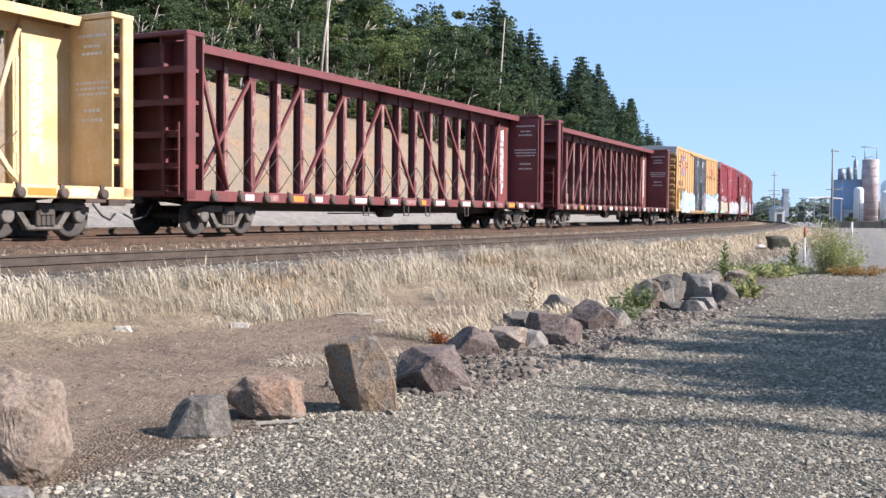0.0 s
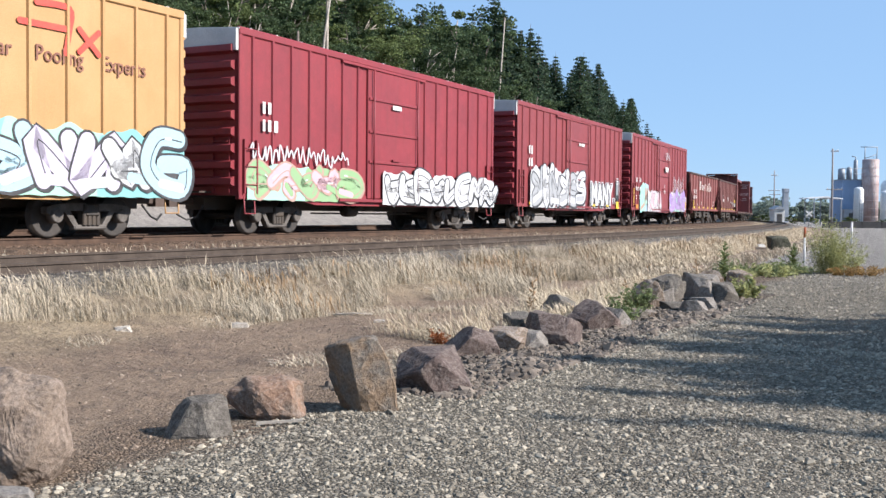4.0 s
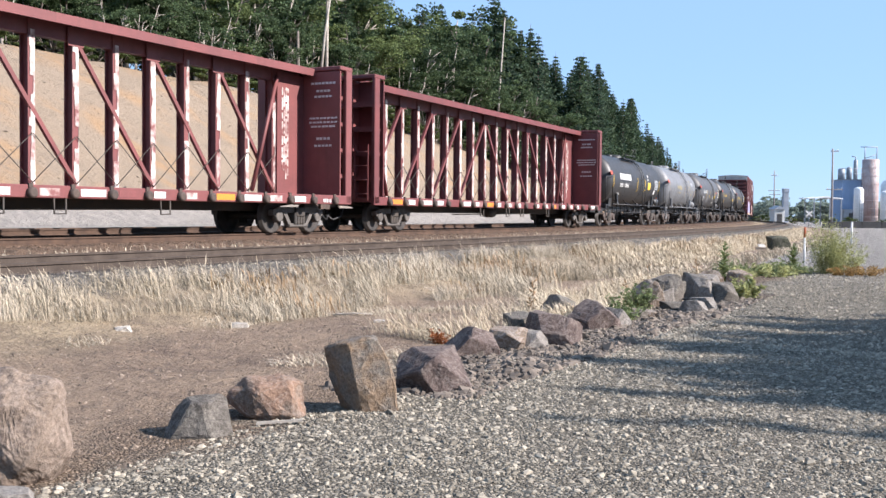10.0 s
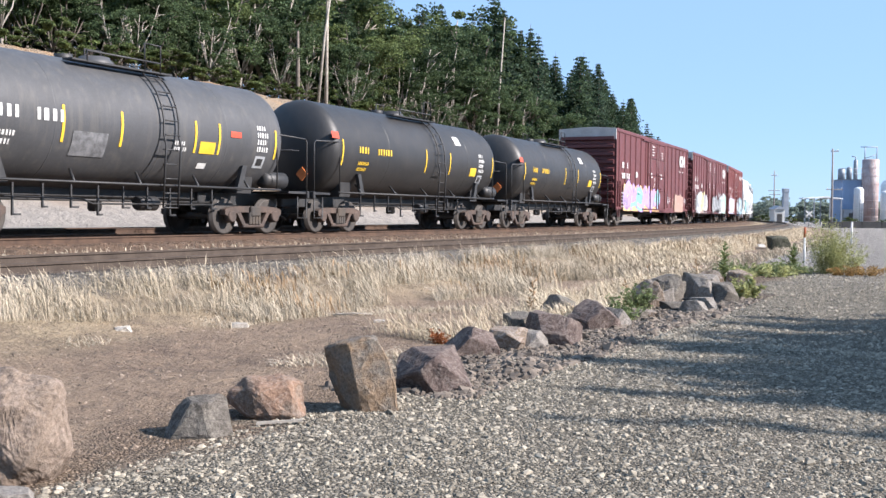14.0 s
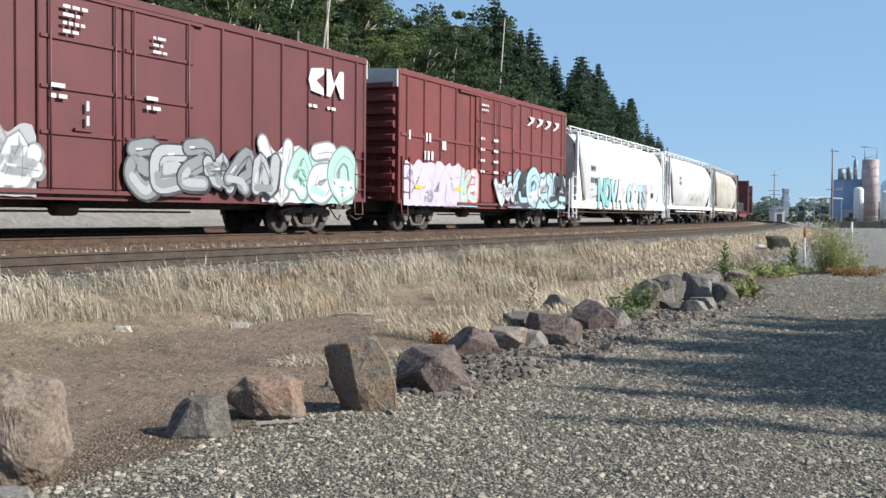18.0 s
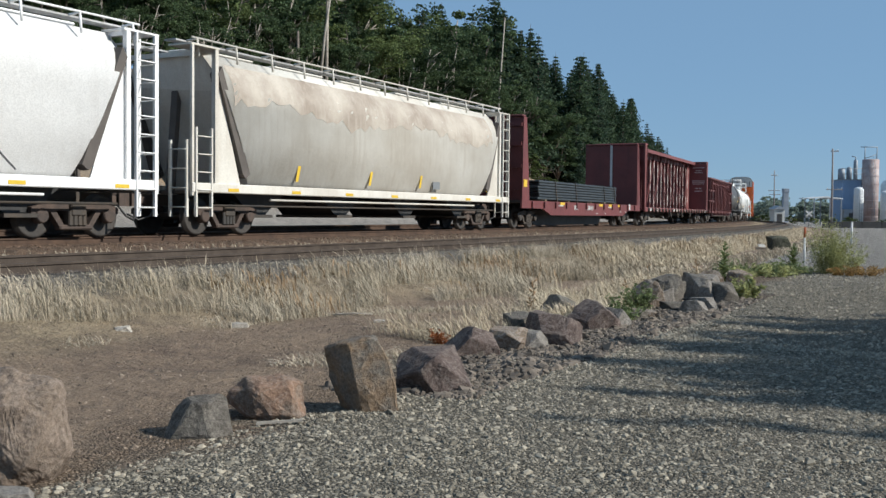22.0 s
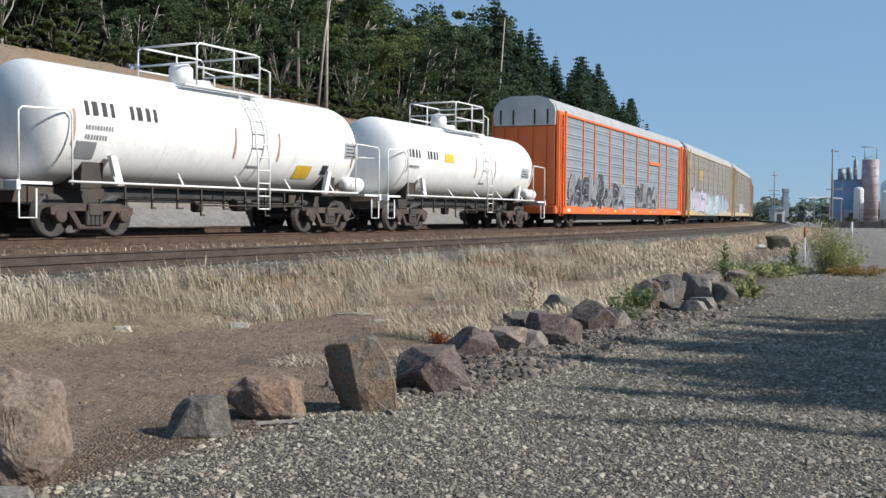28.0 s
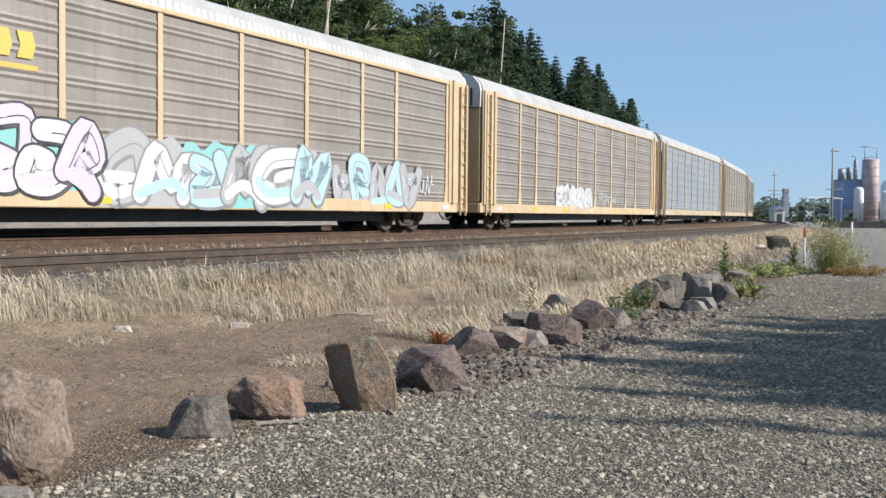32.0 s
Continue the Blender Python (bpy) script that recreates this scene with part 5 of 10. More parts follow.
# ---------------------------------------------------------------- bulkhead flat and gondola
def bulkhead_flat(name, sl, st, label, coat):
    car, L = new_car(name, sl, st, label, "flat car")
    h, W, dk, top = L / 2, 3.05, 1.15, 4.55
    part("deck", Shape().box(-h, h, -W / 2 + 0.06, W / 2 - 0.06, dk - 0.1, dk, 0.01), STEEL, car)
    for sg in (-1, 1):
        sill = part("side_sill", Shape().prism([(-h, dk), (-h, dk - 0.32), (-h + 2.5, dk - 0.32), (-h + 3.6, dk - 0.6), (h - 3.6, dk - 0.6), (h - 2.5, dk - 0.32), (h, dk - 0.32), (h, dk)], "y", sg * (W / 2 - 0.08), sg * W / 2), coat, car)
        for k in range(12):
            x = -h + 1.2 + k * (L - 2.4) / 11
            part("stake_pocket", shared("stake_pocket:" + coat.name, lambda: Shape().box(-0.1, 0.1, -0.05, 0.05, dk - 0.28, dk - 0.02, 0.01), coat), None, sill, at=pose(x, sg * (W / 2 + 0.03), 0))
        part("bulkhead", Shape().box(sg * (h - (0.12 if sg < 0 else 0.5)), sg * (h - (0.24 if sg < 0 else 0.62)), -W / 2, W / 2, dk, top, 0.02), coat, car, "tall maroon end bulkhead")
        part("bulkhead_plate", Shape().prism([(sg * (h - (0 if sg < 0 else 0.02)), dk), (sg * (h - (0.85 if sg < 0 else 0.48)), dk), (sg * (h - (0.45 if sg < 0 else 0.48)), top), (sg * (h - (0.1 if sg < 0 else 0.42)), top)], "y", -W / 2 - 0.01, -W / 2 + 0.05), coat, car)
        part("bulkhead_plate", Shape().prism([(sg * (h - (0 if sg < 0 else 0.02)), dk), (sg * (h - (0.85 if sg < 0 else 0.48)), dk), (sg * (h - (0.45 if sg < 0 else 0.48)), top), (sg * (h - (0.1 if sg < 0 else 0.42)), top)], "y", W / 2 + 0.01, W / 2 - 0.05), coat, car)
        for z in (dk + 0.5, dk + 1.4, dk + 2.3, dk + 3.1):
            part("bulkhead_stiffener", Shape().box(sg * (h - (0 if sg < 0 else 0.38)), sg * (h - (0.12 if sg < 0 else 0.5)), -W / 2 + 0.05, W / 2 - 0.05, z - 0.08, z + 0.08), coat, car)
        part("bulkhead_cap", Shape().box(sg * (h - (-0.02 if sg < 0 else 0.45)), sg * (h - (0.36 if sg < 0 else 0.68)), -W / 2, W / 2, top, top + 0.08, 0.02), coat, car)
    part("seam_strip", Shape().box(h - 0.66, h - 0.62, -0.06, 0.06, dk + 0.02, top + 0.03), WHITEP, car, "pale vertical strip on the bulkhead")
    bars(car, -W / 2 - 0.01, -2.6, dk - 0.33, [4, ], 0.2, WHITEP)
    bars(car, -W / 2 - 0.01, -0.6, dk - 0.33, [6], 0.2, WHITEP)
    bars(car, -W / 2 - 0.01, -h + 4.6, dk - 0.2, [-8], 0.1, WHITEP)
    bars(car, -W / 2 - 0.01, 3.0, dk - 0.2, [-9], 0.09, WHITEP)
    for x in (-4.6, 1.4, 3.1, 4.8):
        part("reflector", Shape().box(x, x + 0.6, -W / 2 - 0.012, -W / 2 - 0.002, dk - 0.14, dk - 0.02), YELLOWP, car)
    for x in (0.9, 2.3, 5.2, 6.2):
        bars(car, -W / 2 - 0.01, x, dk - 0.52 + 0.1 * (x > 5), [-4], 0.08, WHITEP)
    part("placard", Shape().box(6.9, 7.3, -W / 2 - 0.012, -W / 2 - 0.002, dk - 0.28, dk + 0.02), WHITEP, car)
    part("reflector", Shape().box(-h + 0.12, -h + 0.5, -W / 2 - 0.03, -W / 2 - 0.015, dk + 0.55, dk + 0.85), YELLOWP, car)
    # the load: bundles of dark steel sections, strapped
    y0 = -1.25
    for b in range(2):
        for lay in range(7):
            for col in range(2):
                z = dk + 0.08 + lay * 0.122
                a, bb = -h + 2.66 + 0.06 * ((lay * 3) % 4), LOAD_END - 0.05 * ((lay * 5) % 3)
                part("steel_beam", Shape().box(a, bb, y0 + b * 1.28 + col * 0.6, y0 + b * 1.28 + col * 0.6 + 0.57, z, z + 0.1, 0.02), LOADSTEEL, car, "bundle of dark blue-grey steel sections")
    for x in (-4.6, -1.7, 3.0, 4.9):
        if x < LOAD_END - 0.3:
            s = Shape()
            s.prism([(x + 0.3, dk - 0.02), (x + 0.4, dk - 0.02), (x + 0.06, dk + 0.96), (x, dk + 0.96)], "y", y0 - 0.03, y0 - 0.01).box(x, x + 0.06, y0 - 0.02, 1.27, dk + 0.945, dk + 0.965)
            part("strap", s, STEEL, car, "steel banding strap")
    for x in (-6.2, -3.0, 0.4, 2.8, 4.6):
        part("timber_bearer", Shape().box(x, x + 0.12, -1.4, 1.4, dk + 0.002, dk + 0.078, 0.01), WOODL, car)
    # black belly sill, dropped to 0.1 so it also stands for shade beneath
    part("centre_sill", Shape().prism([(-h + 0.2, dk - 0.1), (-h + 0.2, 0.75), (-h + 3.2, 0.72), (-h + 3.9, 0.1), (SILL_END, 0.1), (SILL_END + 0.7, 0.72), (h - 0.2, 0.75), (h - 0.2, dk - 0.1)], "y", -0.6, 0.6), BLACKP, car)
    running_gear(car, L, 1.9, STEEL)
    return car


def gondola(name, sl, st, label, coat, worn, plate):
    car, L = new_car(name, sl, st, label, "gondola car")
    h, W, z0, top = L / 2, 3.05, 0.95, 3.6
    part("floor", Shape().box(-h, h, -W / 2 + 0.15, W / 2 - 0.15, z0, z0 + 0.1), coat, car)
    inner = 9
    xs = [-h + 0.06, -h + 1.38, -h + 3.0] + [-h + 3.0 + (L - 4.75) * k / (inner + 1) for k in range(1, inner + 1)] + [h - 1.75, h - 0.06]
    for sg in (-1, 1):
        part("side_wall", Shape().box(-h, h, sg * (W / 2 - 0.2), sg * (W / 2 - 0.16), z0, top), coat, car)
        part("top_chord", Shape().box(-h, h, sg * (W / 2 - 0.22), sg * (W / 2 + 0.02), top - 0.05, top + 0.06, 0.015), coat, car)
        part("belt_rail", Shape().box(xs[1], xs[-2], sg * (W / 2 - 0.17), sg * (W / 2 - 0.06), top - 0.42, top - 0.3, 0.015), coat, car)
        part("side_sill", Shape().box(-h, h, sg * (W / 2 - 0.2), sg * (W / 2 - 0.06), z0 - 0.12, z0 + 0.06, 0.02), coat, car)
        part("belly", Shape().prism([(xs[2], z0 - 0.1), (xs[2] + 0.6, z0 - 0.38), (xs[-2] - 0.6, z0 - 0.38), (xs[-2], z0 - 0.1)], "y", sg * (W / 2 - 0.3), sg * (W / 2 - 0.24)), STEEL, car)
        for k, x in enumerate(xs):
            w = 0.11 if 2 < k < len(xs) - 2 else 0.075
            low = z0 - 0.3 if 2 <= k < len(xs) - 1 else z0
            part("side_post", Shape().prism([(x - w, sg * (W / 2 - 0.17)), (x - w * 0.8, sg * (W / 2)), (x + w * 0.8, sg * (W / 2)), (x + w, sg * (W / 2 - 0.17))], "z", low, top), coat, car)
        for a, b in ((0, 1), (1, 2), (len(xs) - 2, len(xs) - 1)):
            for z in (z0 + 0.85, z0 + 1.7):
                part("side_rib", Shape().box(xs[a] + 0.06, xs[b] - 0.06, sg * (W / 2 - 0.17), sg * (W / 2 - 0.05), z - 0.06, z + 0.06, 0.02), coat, car)
        w = part("end_wall", Shape().box(sg * h, sg * (h - 0.08), -W / 2 + 0.05, W / 2 - 0.05, z0, top), coat, car)
        for z in (z0 + 0.05, z0 + 0.85, z0 + 1.7, top - 0.02):
            part("end_rib", Shape().box(sg * h, sg * (h + 0.16), -W / 2 + 0.05, W / 2 - 0.05, z - 0.08, z + 0.08, 0.03), coat, w)
    y = -W / 2 + 0.16
    part("stencil_plate", Shape().box(xs[1] + 0.12, xs[2] - 0.12, y - 0.02, y, z0 + 0.95, z0 + 1.58), INKP, car, "black stencil patch")
    bars(car, y - 0.02, xs[1] + 0.35, z0 + 1.3, [3], 0.22, WHITEP)
    bars(car, y - 0.02, xs[1] + 0.2, z0 + 1.0, [5], 0.22, WHITEP)
    scribble(car, xs[0] + 0.15, xs[1] - 0.2, z0 + 1.85, z0 + 2.4, y, 71, "white", 0.07)
    scribble(car, xs[0] + 0.15, xs[1] - 0.35, z0 + 1.0, z0 + 1.6, y, 72, "white", 0.07)
    rng = random.Random(5)
    for x0, x1, za, zb in ((xs[0] + 0.12, xs[1] - 0.15, z0 + 0.1, z0 + 0.75), (xs[1] + 0.12, xs[2] - 0.15, z0 + 0.1, z0 + 0.75), (xs[3] - 0.75, xs[3] - 0.4, z0 + 0.1, z0 + 1.1), (xs[4] - 0.8, xs[4] - 0.4, z0 + 0.1, z0 + 0.9), (xs[8] - 0.6, xs[8] - 0.15, z0 + 1.4, z0 + 2.1), (xs[-2] + 0.3, xs[-1] - 0.2, z0 + 0.9, z0 + 1.6), (xs[-1] - 0.05, xs[-1] + 0.05, z0 + 0.1, top - 0.1)):
        pts = blob(rng, (x0 + x1) / 2, (za + zb) / 2, (x1 - x0) / 2, (zb - za) / 2, 12, 0.2)
        part("worn_patch", Shape().plate(pts, y - (0.16 if x1 > h else 0), 0.006), worn, car, "pale scraped paint")
    part("placard", Shape().box(xs[0] + 0.2, xs[0] + 1.0, y - 0.02, y - 0.008, z0 + 0.16, z0 + 0.3), YELLOWP, car)
    ladder(car, -h + 0.4, -W / 2 - 0.01, z0 - 0.4, z0 + 0.1, 0.4, coat)
    part("centre_sill", Shape().box(-h + 0.2, h - 0.2, -0.3, 0.3, 0.6, z0), STEEL, car)
    running_gear(car, L, 2.0, GREYCAST)
    return car


# ---------------------------------------------------------------- auto racks
def auto_rack(name, sl, st, label, frame_mat, panel, roof, end, deco=None):
    car, L = new_car(name, sl, st, label, "auto rack")
    h, W = L / 2, 3.05
    z0, zt, top = 0.62, 5.12, 5.82
    for sg in (-1, 1):
        part("side_sill", Shape().box(-h, h, sg * (W / 2 - 0.1), sg * W / 2, z0, z0 + 0.36, 0.02), frame_mat, car)
        part("top_rail", Shape().box(-h + 1.0, h - 1.0, sg * (W / 2 - 0.1), sg * W / 2, zt - 0.1, zt + 0.02, 0.02), frame_mat, car)
        # side screens: pressed panels with fine horizontal corrugation, one a bay
        posts = (-h + 1.38, -9.55, -7.65, -4.86, -2.07, 0.8, 3.6, 6.45, 8.45, h - 1.6)
        n = len(posts) - 1
        for k in range(n):
            a, step = posts[k] + 0.05, posts[k + 1] - posts[k]
            key = "side_screen:%s%.2f%d" % (panel.name, step, sg)

            def make():
                v, f = [], []
                rows = 64
                for i in range(rows + 1):
                    z = z0 + 0.38 + (zt - 0.1 - z0 - 0.38) * i / rows
                    y = sg * (W / 2 - 0.07 + (0.028 if i % 8 in (2, 4) else 0.0))
                    v += [(0, y, z), (step - 0.1, y, z)]
                for i in range(rows):
                    f.append((2 * i, 2 * i + 1, 2 * i + 3, 2 * i + 2))
                o = len(v)
                v2 = [(p[0], p[1] - sg * 0.012, p[2]) for p in v]
                return Shape().add(v, f).add(v2, [q[::-1] for q in f])
            part("side_screen", shared(key, make, panel), None, car, "grey pressed-steel side screen", pose(a, 0, 0))
        for k in range(n + 1):
            x = posts[k]
            part("side_post", shared("rack_post:" + frame_mat.name, lambda: Shape().prism([(-0.2, z0 + 0.3), (0.2, z0 + 0.3), (0.085, z0 + 0.95), (0.075, zt), (-0.075, zt), (-0.085, z0 + 0.95)], "y", -0.02, 0.02), frame_mat), None, car, at=pose(x, sg * (W / 2 - 0.045), 0))
        for e in (-1, 1):
            c = Shape().box(e * (h - 0.15), e * (h - 1.5), sg * (W / 2 - 0.06), sg * (W / 2 + 0.02), z0 + 0.3, zt + 0.05, 0.02)
            post = part("end_post", c, frame_mat, car, "painted end bay of the rack")
            part("post_rib", Shape().box(e * (h - 0.18), e * (h - 0.32), sg * (W / 2 + 0.02), sg * (W / 2 + 0.08), z0 + 0.3, zt, 0.015), frame_mat, post)
            part("post_rib", Shape().box(e * (h - 1.15), e * (h - 1.3), sg * (W / 2 + 0.02), sg * (W / 2 + 0.08), z0 + 0.3, zt + 0.1, 0.015), frame_mat, post)
            if sg < 0:
                ladder(car, e * (h - 0.55), -W / 2 - 0.04, z0 - 0.1, zt - 0.1, 0.42, frame_mat)
    # roof with rolled edges and cross corrugation
    sec = [(-W / 2 + 0.02, zt), (-W / 2 + 0.08, zt + 0.25), (-W / 2 + 0.35, zt + 0.55), (-W / 2 + 0.85, top), (W / 2 - 0.85, top), (W / 2 - 0.35, zt + 0.55), (W / 2 - 0.08, zt + 0.25), (W / 2 - 0.02, zt)]
    v, f = [], []
    n = len(sec)
    m = 220
    for i in range(m + 1):
        x = -h + 0.25 + (L - 0.5) * i / m
        d = 0.022 * (i % 2)
        v += [(x, y * (1 - d * 0.4), z - (d if z > zt else 0)) for y, z in sec]
    for i in range(m):
        f += [(i * n + k, i * n + k + 1, (i + 1) * n + k + 1, (i + 1) * n + k) for k in range(n - 1)]
    part("roof", Shape().add(v, f), roof, car, "corrugated pale metal roof")
    for sg in (-1, 1):
        part("roof_end", Shape().prism(sec, "x", sg * (h - 0.26), sg * (h - 0.2)), roof, car)
        dr = part("end_door", Shape().box(sg * (h - 0.12), sg * (h - 0.2), -W / 2 + 0.1, W / 2 - 0.1, z0 + 0.4, zt - 0.62, 0.02), end, car, "tall folding end doors")
        part("end_hood", Shape().prism([(y * 0.97, z) for y, z in [(-W / 2 + 0.04, zt - 0.6)] + sec + [(W / 2 - 0.04, zt - 0.6)]], "x", sg * (h - 0.04), sg * (h - 0.28)), ROOF_W, car, "pale hood over the end doors")
        for y in (-1.1, -0.5, 0.5, 1.1):
            part("hood_bracket", Shape().box(sg * (h - 0.05), sg * (h + 0.01), y - 0.035, y + 0.035, zt - 0.55, zt + 0.1, 0.01), STEEL, car)
        for y in (-1.0, -0.35, 0.35, 1.0):
            part("door_fold", Shape().box(sg * (h - 0.12), sg * (h - 0.06), y - 0.05, y + 0.05, z0 + 0.4, zt - 0.62, 0.015), end, dr)
        part("end_sill", Shape().box(sg * (h + 0.02), sg * (h - 0.4), -W / 2 + 0.05, W / 2 - 0.05, z0, z0 + 0.36, 0.02), frame_mat, car)
    part("underframe", Shape().box(-h + 0.3, h - 0.3, -W / 2 + 0.15, W / 2 - 0.15, z0 + 0.2, z0 + 0.34), STEEL, car)
    part("centre_sill", Shape().prism([(-h + 0.3, z0 + 0.2), (-h + 4.5, 0.32), (h - 4.5, 0.32), (h - 0.3, z0 + 0.2)], "y", -0.9, 0.9), BLACKP, car)
    for k in range(7):
        x = -h + 1.7 + k * (L - 3.6) / 6
        part("reflector", Shape().box(x, x + 0.42, -W / 2 - 0.012, -W / 2 - 0.002, z0 + 0.1, z0 + 0.24), YELLOWP if k % 3 else WHITEP, car)
    running_gear(car, L, 3.6, STEEL)
    if deco:
        deco(car, -h, h, -W / 2 - 0.008, z0, zt)
    return car
# ---------------------------------------------------------------- the paints of this train
LOADSTEEL = paint("blue_grey_steel", (0.063, 0.071, 0.076), (0.042, 0.049, 0.054), 0.5, 0.4, 2.0)
WOODL = paint("timber", (0.252, 0.185, 0.109), (0.185, 0.134, 0.084), 0.8, 0, 4.0)
GON_RED = paint("scraped_maroon_paint", (0.105, 0.035, 0.035), (0.16, 0.05, 0.042), 0.65, 0, 0.5, streak=0.5, streak_c=(0.034, 0.022, 0.021))
MAROON = paint("maroon_paint", (0.147, 0.035, 0.034), (0.109, 0.029, 0.029), 0.6, 0, 1.0, streak=0.35, streak_c=(0.059, 0.025, 0.024))
MAROON_D = paint("dull_maroon_paint", (0.113, 0.034, 0.034), (0.088, 0.028, 0.029), 0.65, 0, 1.0, streak=0.4, streak_c=(0.042, 0.022, 0.021))
RED_CB = paint("faded_red_paint", (0.176, 0.05, 0.047), (0.134, 0.04, 0.039), 0.6, 0, 1.1, streak=0.35, streak_c=(0.076, 0.029, 0.025))
RED_BOX = paint("red_boxcar_paint", (0.208, 0.034, 0.038), (0.176, 0.03, 0.034), 0.55, 0, 0.8, streak=0.25, streak_c=(0.106, 0.029, 0.024))
RED_BOX_D = paint("darker_red_boxcar_paint", (0.227, 0.026, 0.034), (0.182, 0.023, 0.031), 0.55, 0, 0.8, streak=0.3, streak_c=(0.091, 0.026, 0.023))
BROWN_RED = paint("brown_red_boxcar_paint", (0.115, 0.029, 0.03), (0.092, 0.025, 0.026), 0.55, 0, 0.8, streak=0.35, streak_c=(0.06, 0.026, 0.024))
BN_RED = paint("oxide_red_boxcar_paint", (0.16, 0.035, 0.031), (0.126, 0.029, 0.027), 0.55, 0, 0.8, streak=0.3, streak_c=(0.084, 0.029, 0.025))
YEL_BOX = paint("yellow_boxcar_paint", (0.42, 0.248, 0.105), (0.378, 0.21, 0.08), 0.55, 0, 0.8, streak=0.3, streak_c=(0.302, 0.168, 0.067))
YEL_DOOR = paint("black_door_paint", (0.029, 0.031, 0.038), (0.042, 0.044, 0.049), 0.5, 0, 1.0)
YEL_CB = paint("cream_yellow_paint", (0.54, 0.4, 0.235), (0.47, 0.319, 0.143), 0.6, 0, 1.3, streak=0.4, streak_c=(0.336, 0.218, 0.101))
OXIDE = paint("oxide_red_hopper_paint", (0.202, 0.05, 0.044), (0.126, 0.038, 0.034), 0.7, 0, 1.0, streak=0.5, streak_c=(0.076, 0.029, 0.024))
OXIDE_B = paint("brown_hopper_paint", (0.151, 0.047, 0.039), (0.118, 0.039, 0.034), 0.7, 0, 1.0, streak=0.45, streak_c=(0.084, 0.038, 0.029))
# rusted top edges; on the hopper ends this dark also stands for shade
RUST_SHADE = paint("sooty_rusted_steel", (0.042, 0.027, 0.024), (0.071, 0.035, 0.03), 0.85, 0, 2.0)
STRIP = paint("pale_rubbing_strip", (0.638, 0.596, 0.546), (0.176, 0.063, 0.059), 0.7, 0, 2.6)
STRIP_D = paint("worn_maroon_strip", (0.168, 0.059, 0.055), (0.269, 0.168, 0.151), 0.7, 0, 5.0)
ROOF_W = paint("pale_roof_paint", (0.521, 0.521, 0.504), (0.42, 0.42, 0.412), 0.6, 0.1, 1.0)
ROOF_G = paint("dull_galvanised_roof", (0.487, 0.479, 0.462), (0.386, 0.37, 0.353), 0.6, 0.3, 1.0)
TK_FADE = paint("faded_yellow_marking", (0.252, 0.21, 0.101), (0.134, 0.13, 0.118), 0.6, 0, 3.0)
TK_BLACK = paint("tank_black", (0.019, 0.019, 0.02), (0.027, 0.026, 0.026), 0.5, 0, 0.9, streak=0.35, streak_c=(0.045, 0.04, 0.034))
TK_GREY = paint("tank_grey", (0.147, 0.153, 0.163), (0.109, 0.113, 0.118), 0.55, 0, 1.3, streak=0.45, streak_c=(0.059, 0.05, 0.046))
FADED = paint("faded_orange_paint", (0.395, 0.244, 0.084), (0.252, 0.202, 0.143), 0.6, 0, 5.0, streak=0.8, streak_c=(0.168, 0.16, 0.151))
HAZARD = paint("orange_placard", (0.605, 0.168, 0.042), None, 0.5, 0, 3.0)
TK_PATCH = paint("faded_grey_stencil", (0.16, 0.162, 0.168), (0.075, 0.076, 0.08), 0.6, 0, 6.0)
GRIME = paint("tank_grime", (0.071, 0.067, 0.066), (0.126, 0.122, 0.122), 0.75, 0, 4.0, streak=0.6)
TK_DARK = paint("tank_dark_grey", (0.058, 0.059, 0.063), (0.044, 0.045, 0.048), 0.55, 0, 0.9, streak=0.5, streak_c=(0.109, 0.101, 0.088))
TK_WHITE = paint("tank_white", (0.722, 0.722, 0.706), (0.672, 0.672, 0.655), 0.4, 0, 0.8, streak=0.3, streak_c=(0.42, 0.353, 0.302))
HOP_WHITE = paint("hopper_white", (0.9, 0.9, 0.89), (0.87, 0.87, 0.86), 0.4, 0, 0.7, streak=0.1, streak_c=(0.5, 0.47, 0.44))
HOP_GREY = paint("hopper_light_grey", (0.84, 0.835, 0.825), (0.72, 0.71, 0.7), 0.5, 0, 0.35, streak=0.18, streak_c=(0.45, 0.41, 0.38))
HOP_DIRTY = paint("hopper_dirty_cream", (0.66, 0.635, 0.58), (0.5, 0.46, 0.4), 0.6, 0, 0.4, streak=0.3, streak_c=(0.34, 0.26, 0.19))
STAIN = paint("brown_rust_stain", (0.25, 0.2, 0.16), (0.46, 0.41, 0.35), 0.8, 0, 0.55, streak=0.5, streak_c=(0.5, 0.455, 0.39))
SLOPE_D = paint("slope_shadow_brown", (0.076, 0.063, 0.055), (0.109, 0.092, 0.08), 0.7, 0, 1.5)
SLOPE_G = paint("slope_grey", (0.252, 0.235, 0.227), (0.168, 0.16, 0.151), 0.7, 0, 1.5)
ORANGE_R = paint("orange_rack_paint", (0.655, 0.143, 0.025), (0.588, 0.118, 0.025), 0.5, 0, 1.0, streak=0.25, streak_c=(0.294, 0.076, 0.025))
YEL_DULL = paint("dusty_yellow_rack_paint", (0.386, 0.328, 0.244), (0.319, 0.26, 0.185), 0.6, 0, 1.0, streak=0.4, streak_c=(0.235, 0.185, 0.134))
YEL_RACK = paint("yellow_rack_paint", (0.46, 0.365, 0.235), (0.395, 0.3, 0.185), 0.55, 0, 1.0, streak=0.35, streak_c=(0.286, 0.185, 0.084))
SCREEN = paint("galvanised_screen", (0.244, 0.273, 0.302), (0.202, 0.231, 0.256), 0.55, 0.25, 0.6, streak=0.3, streak_c=(0.168, 0.168, 0.168))
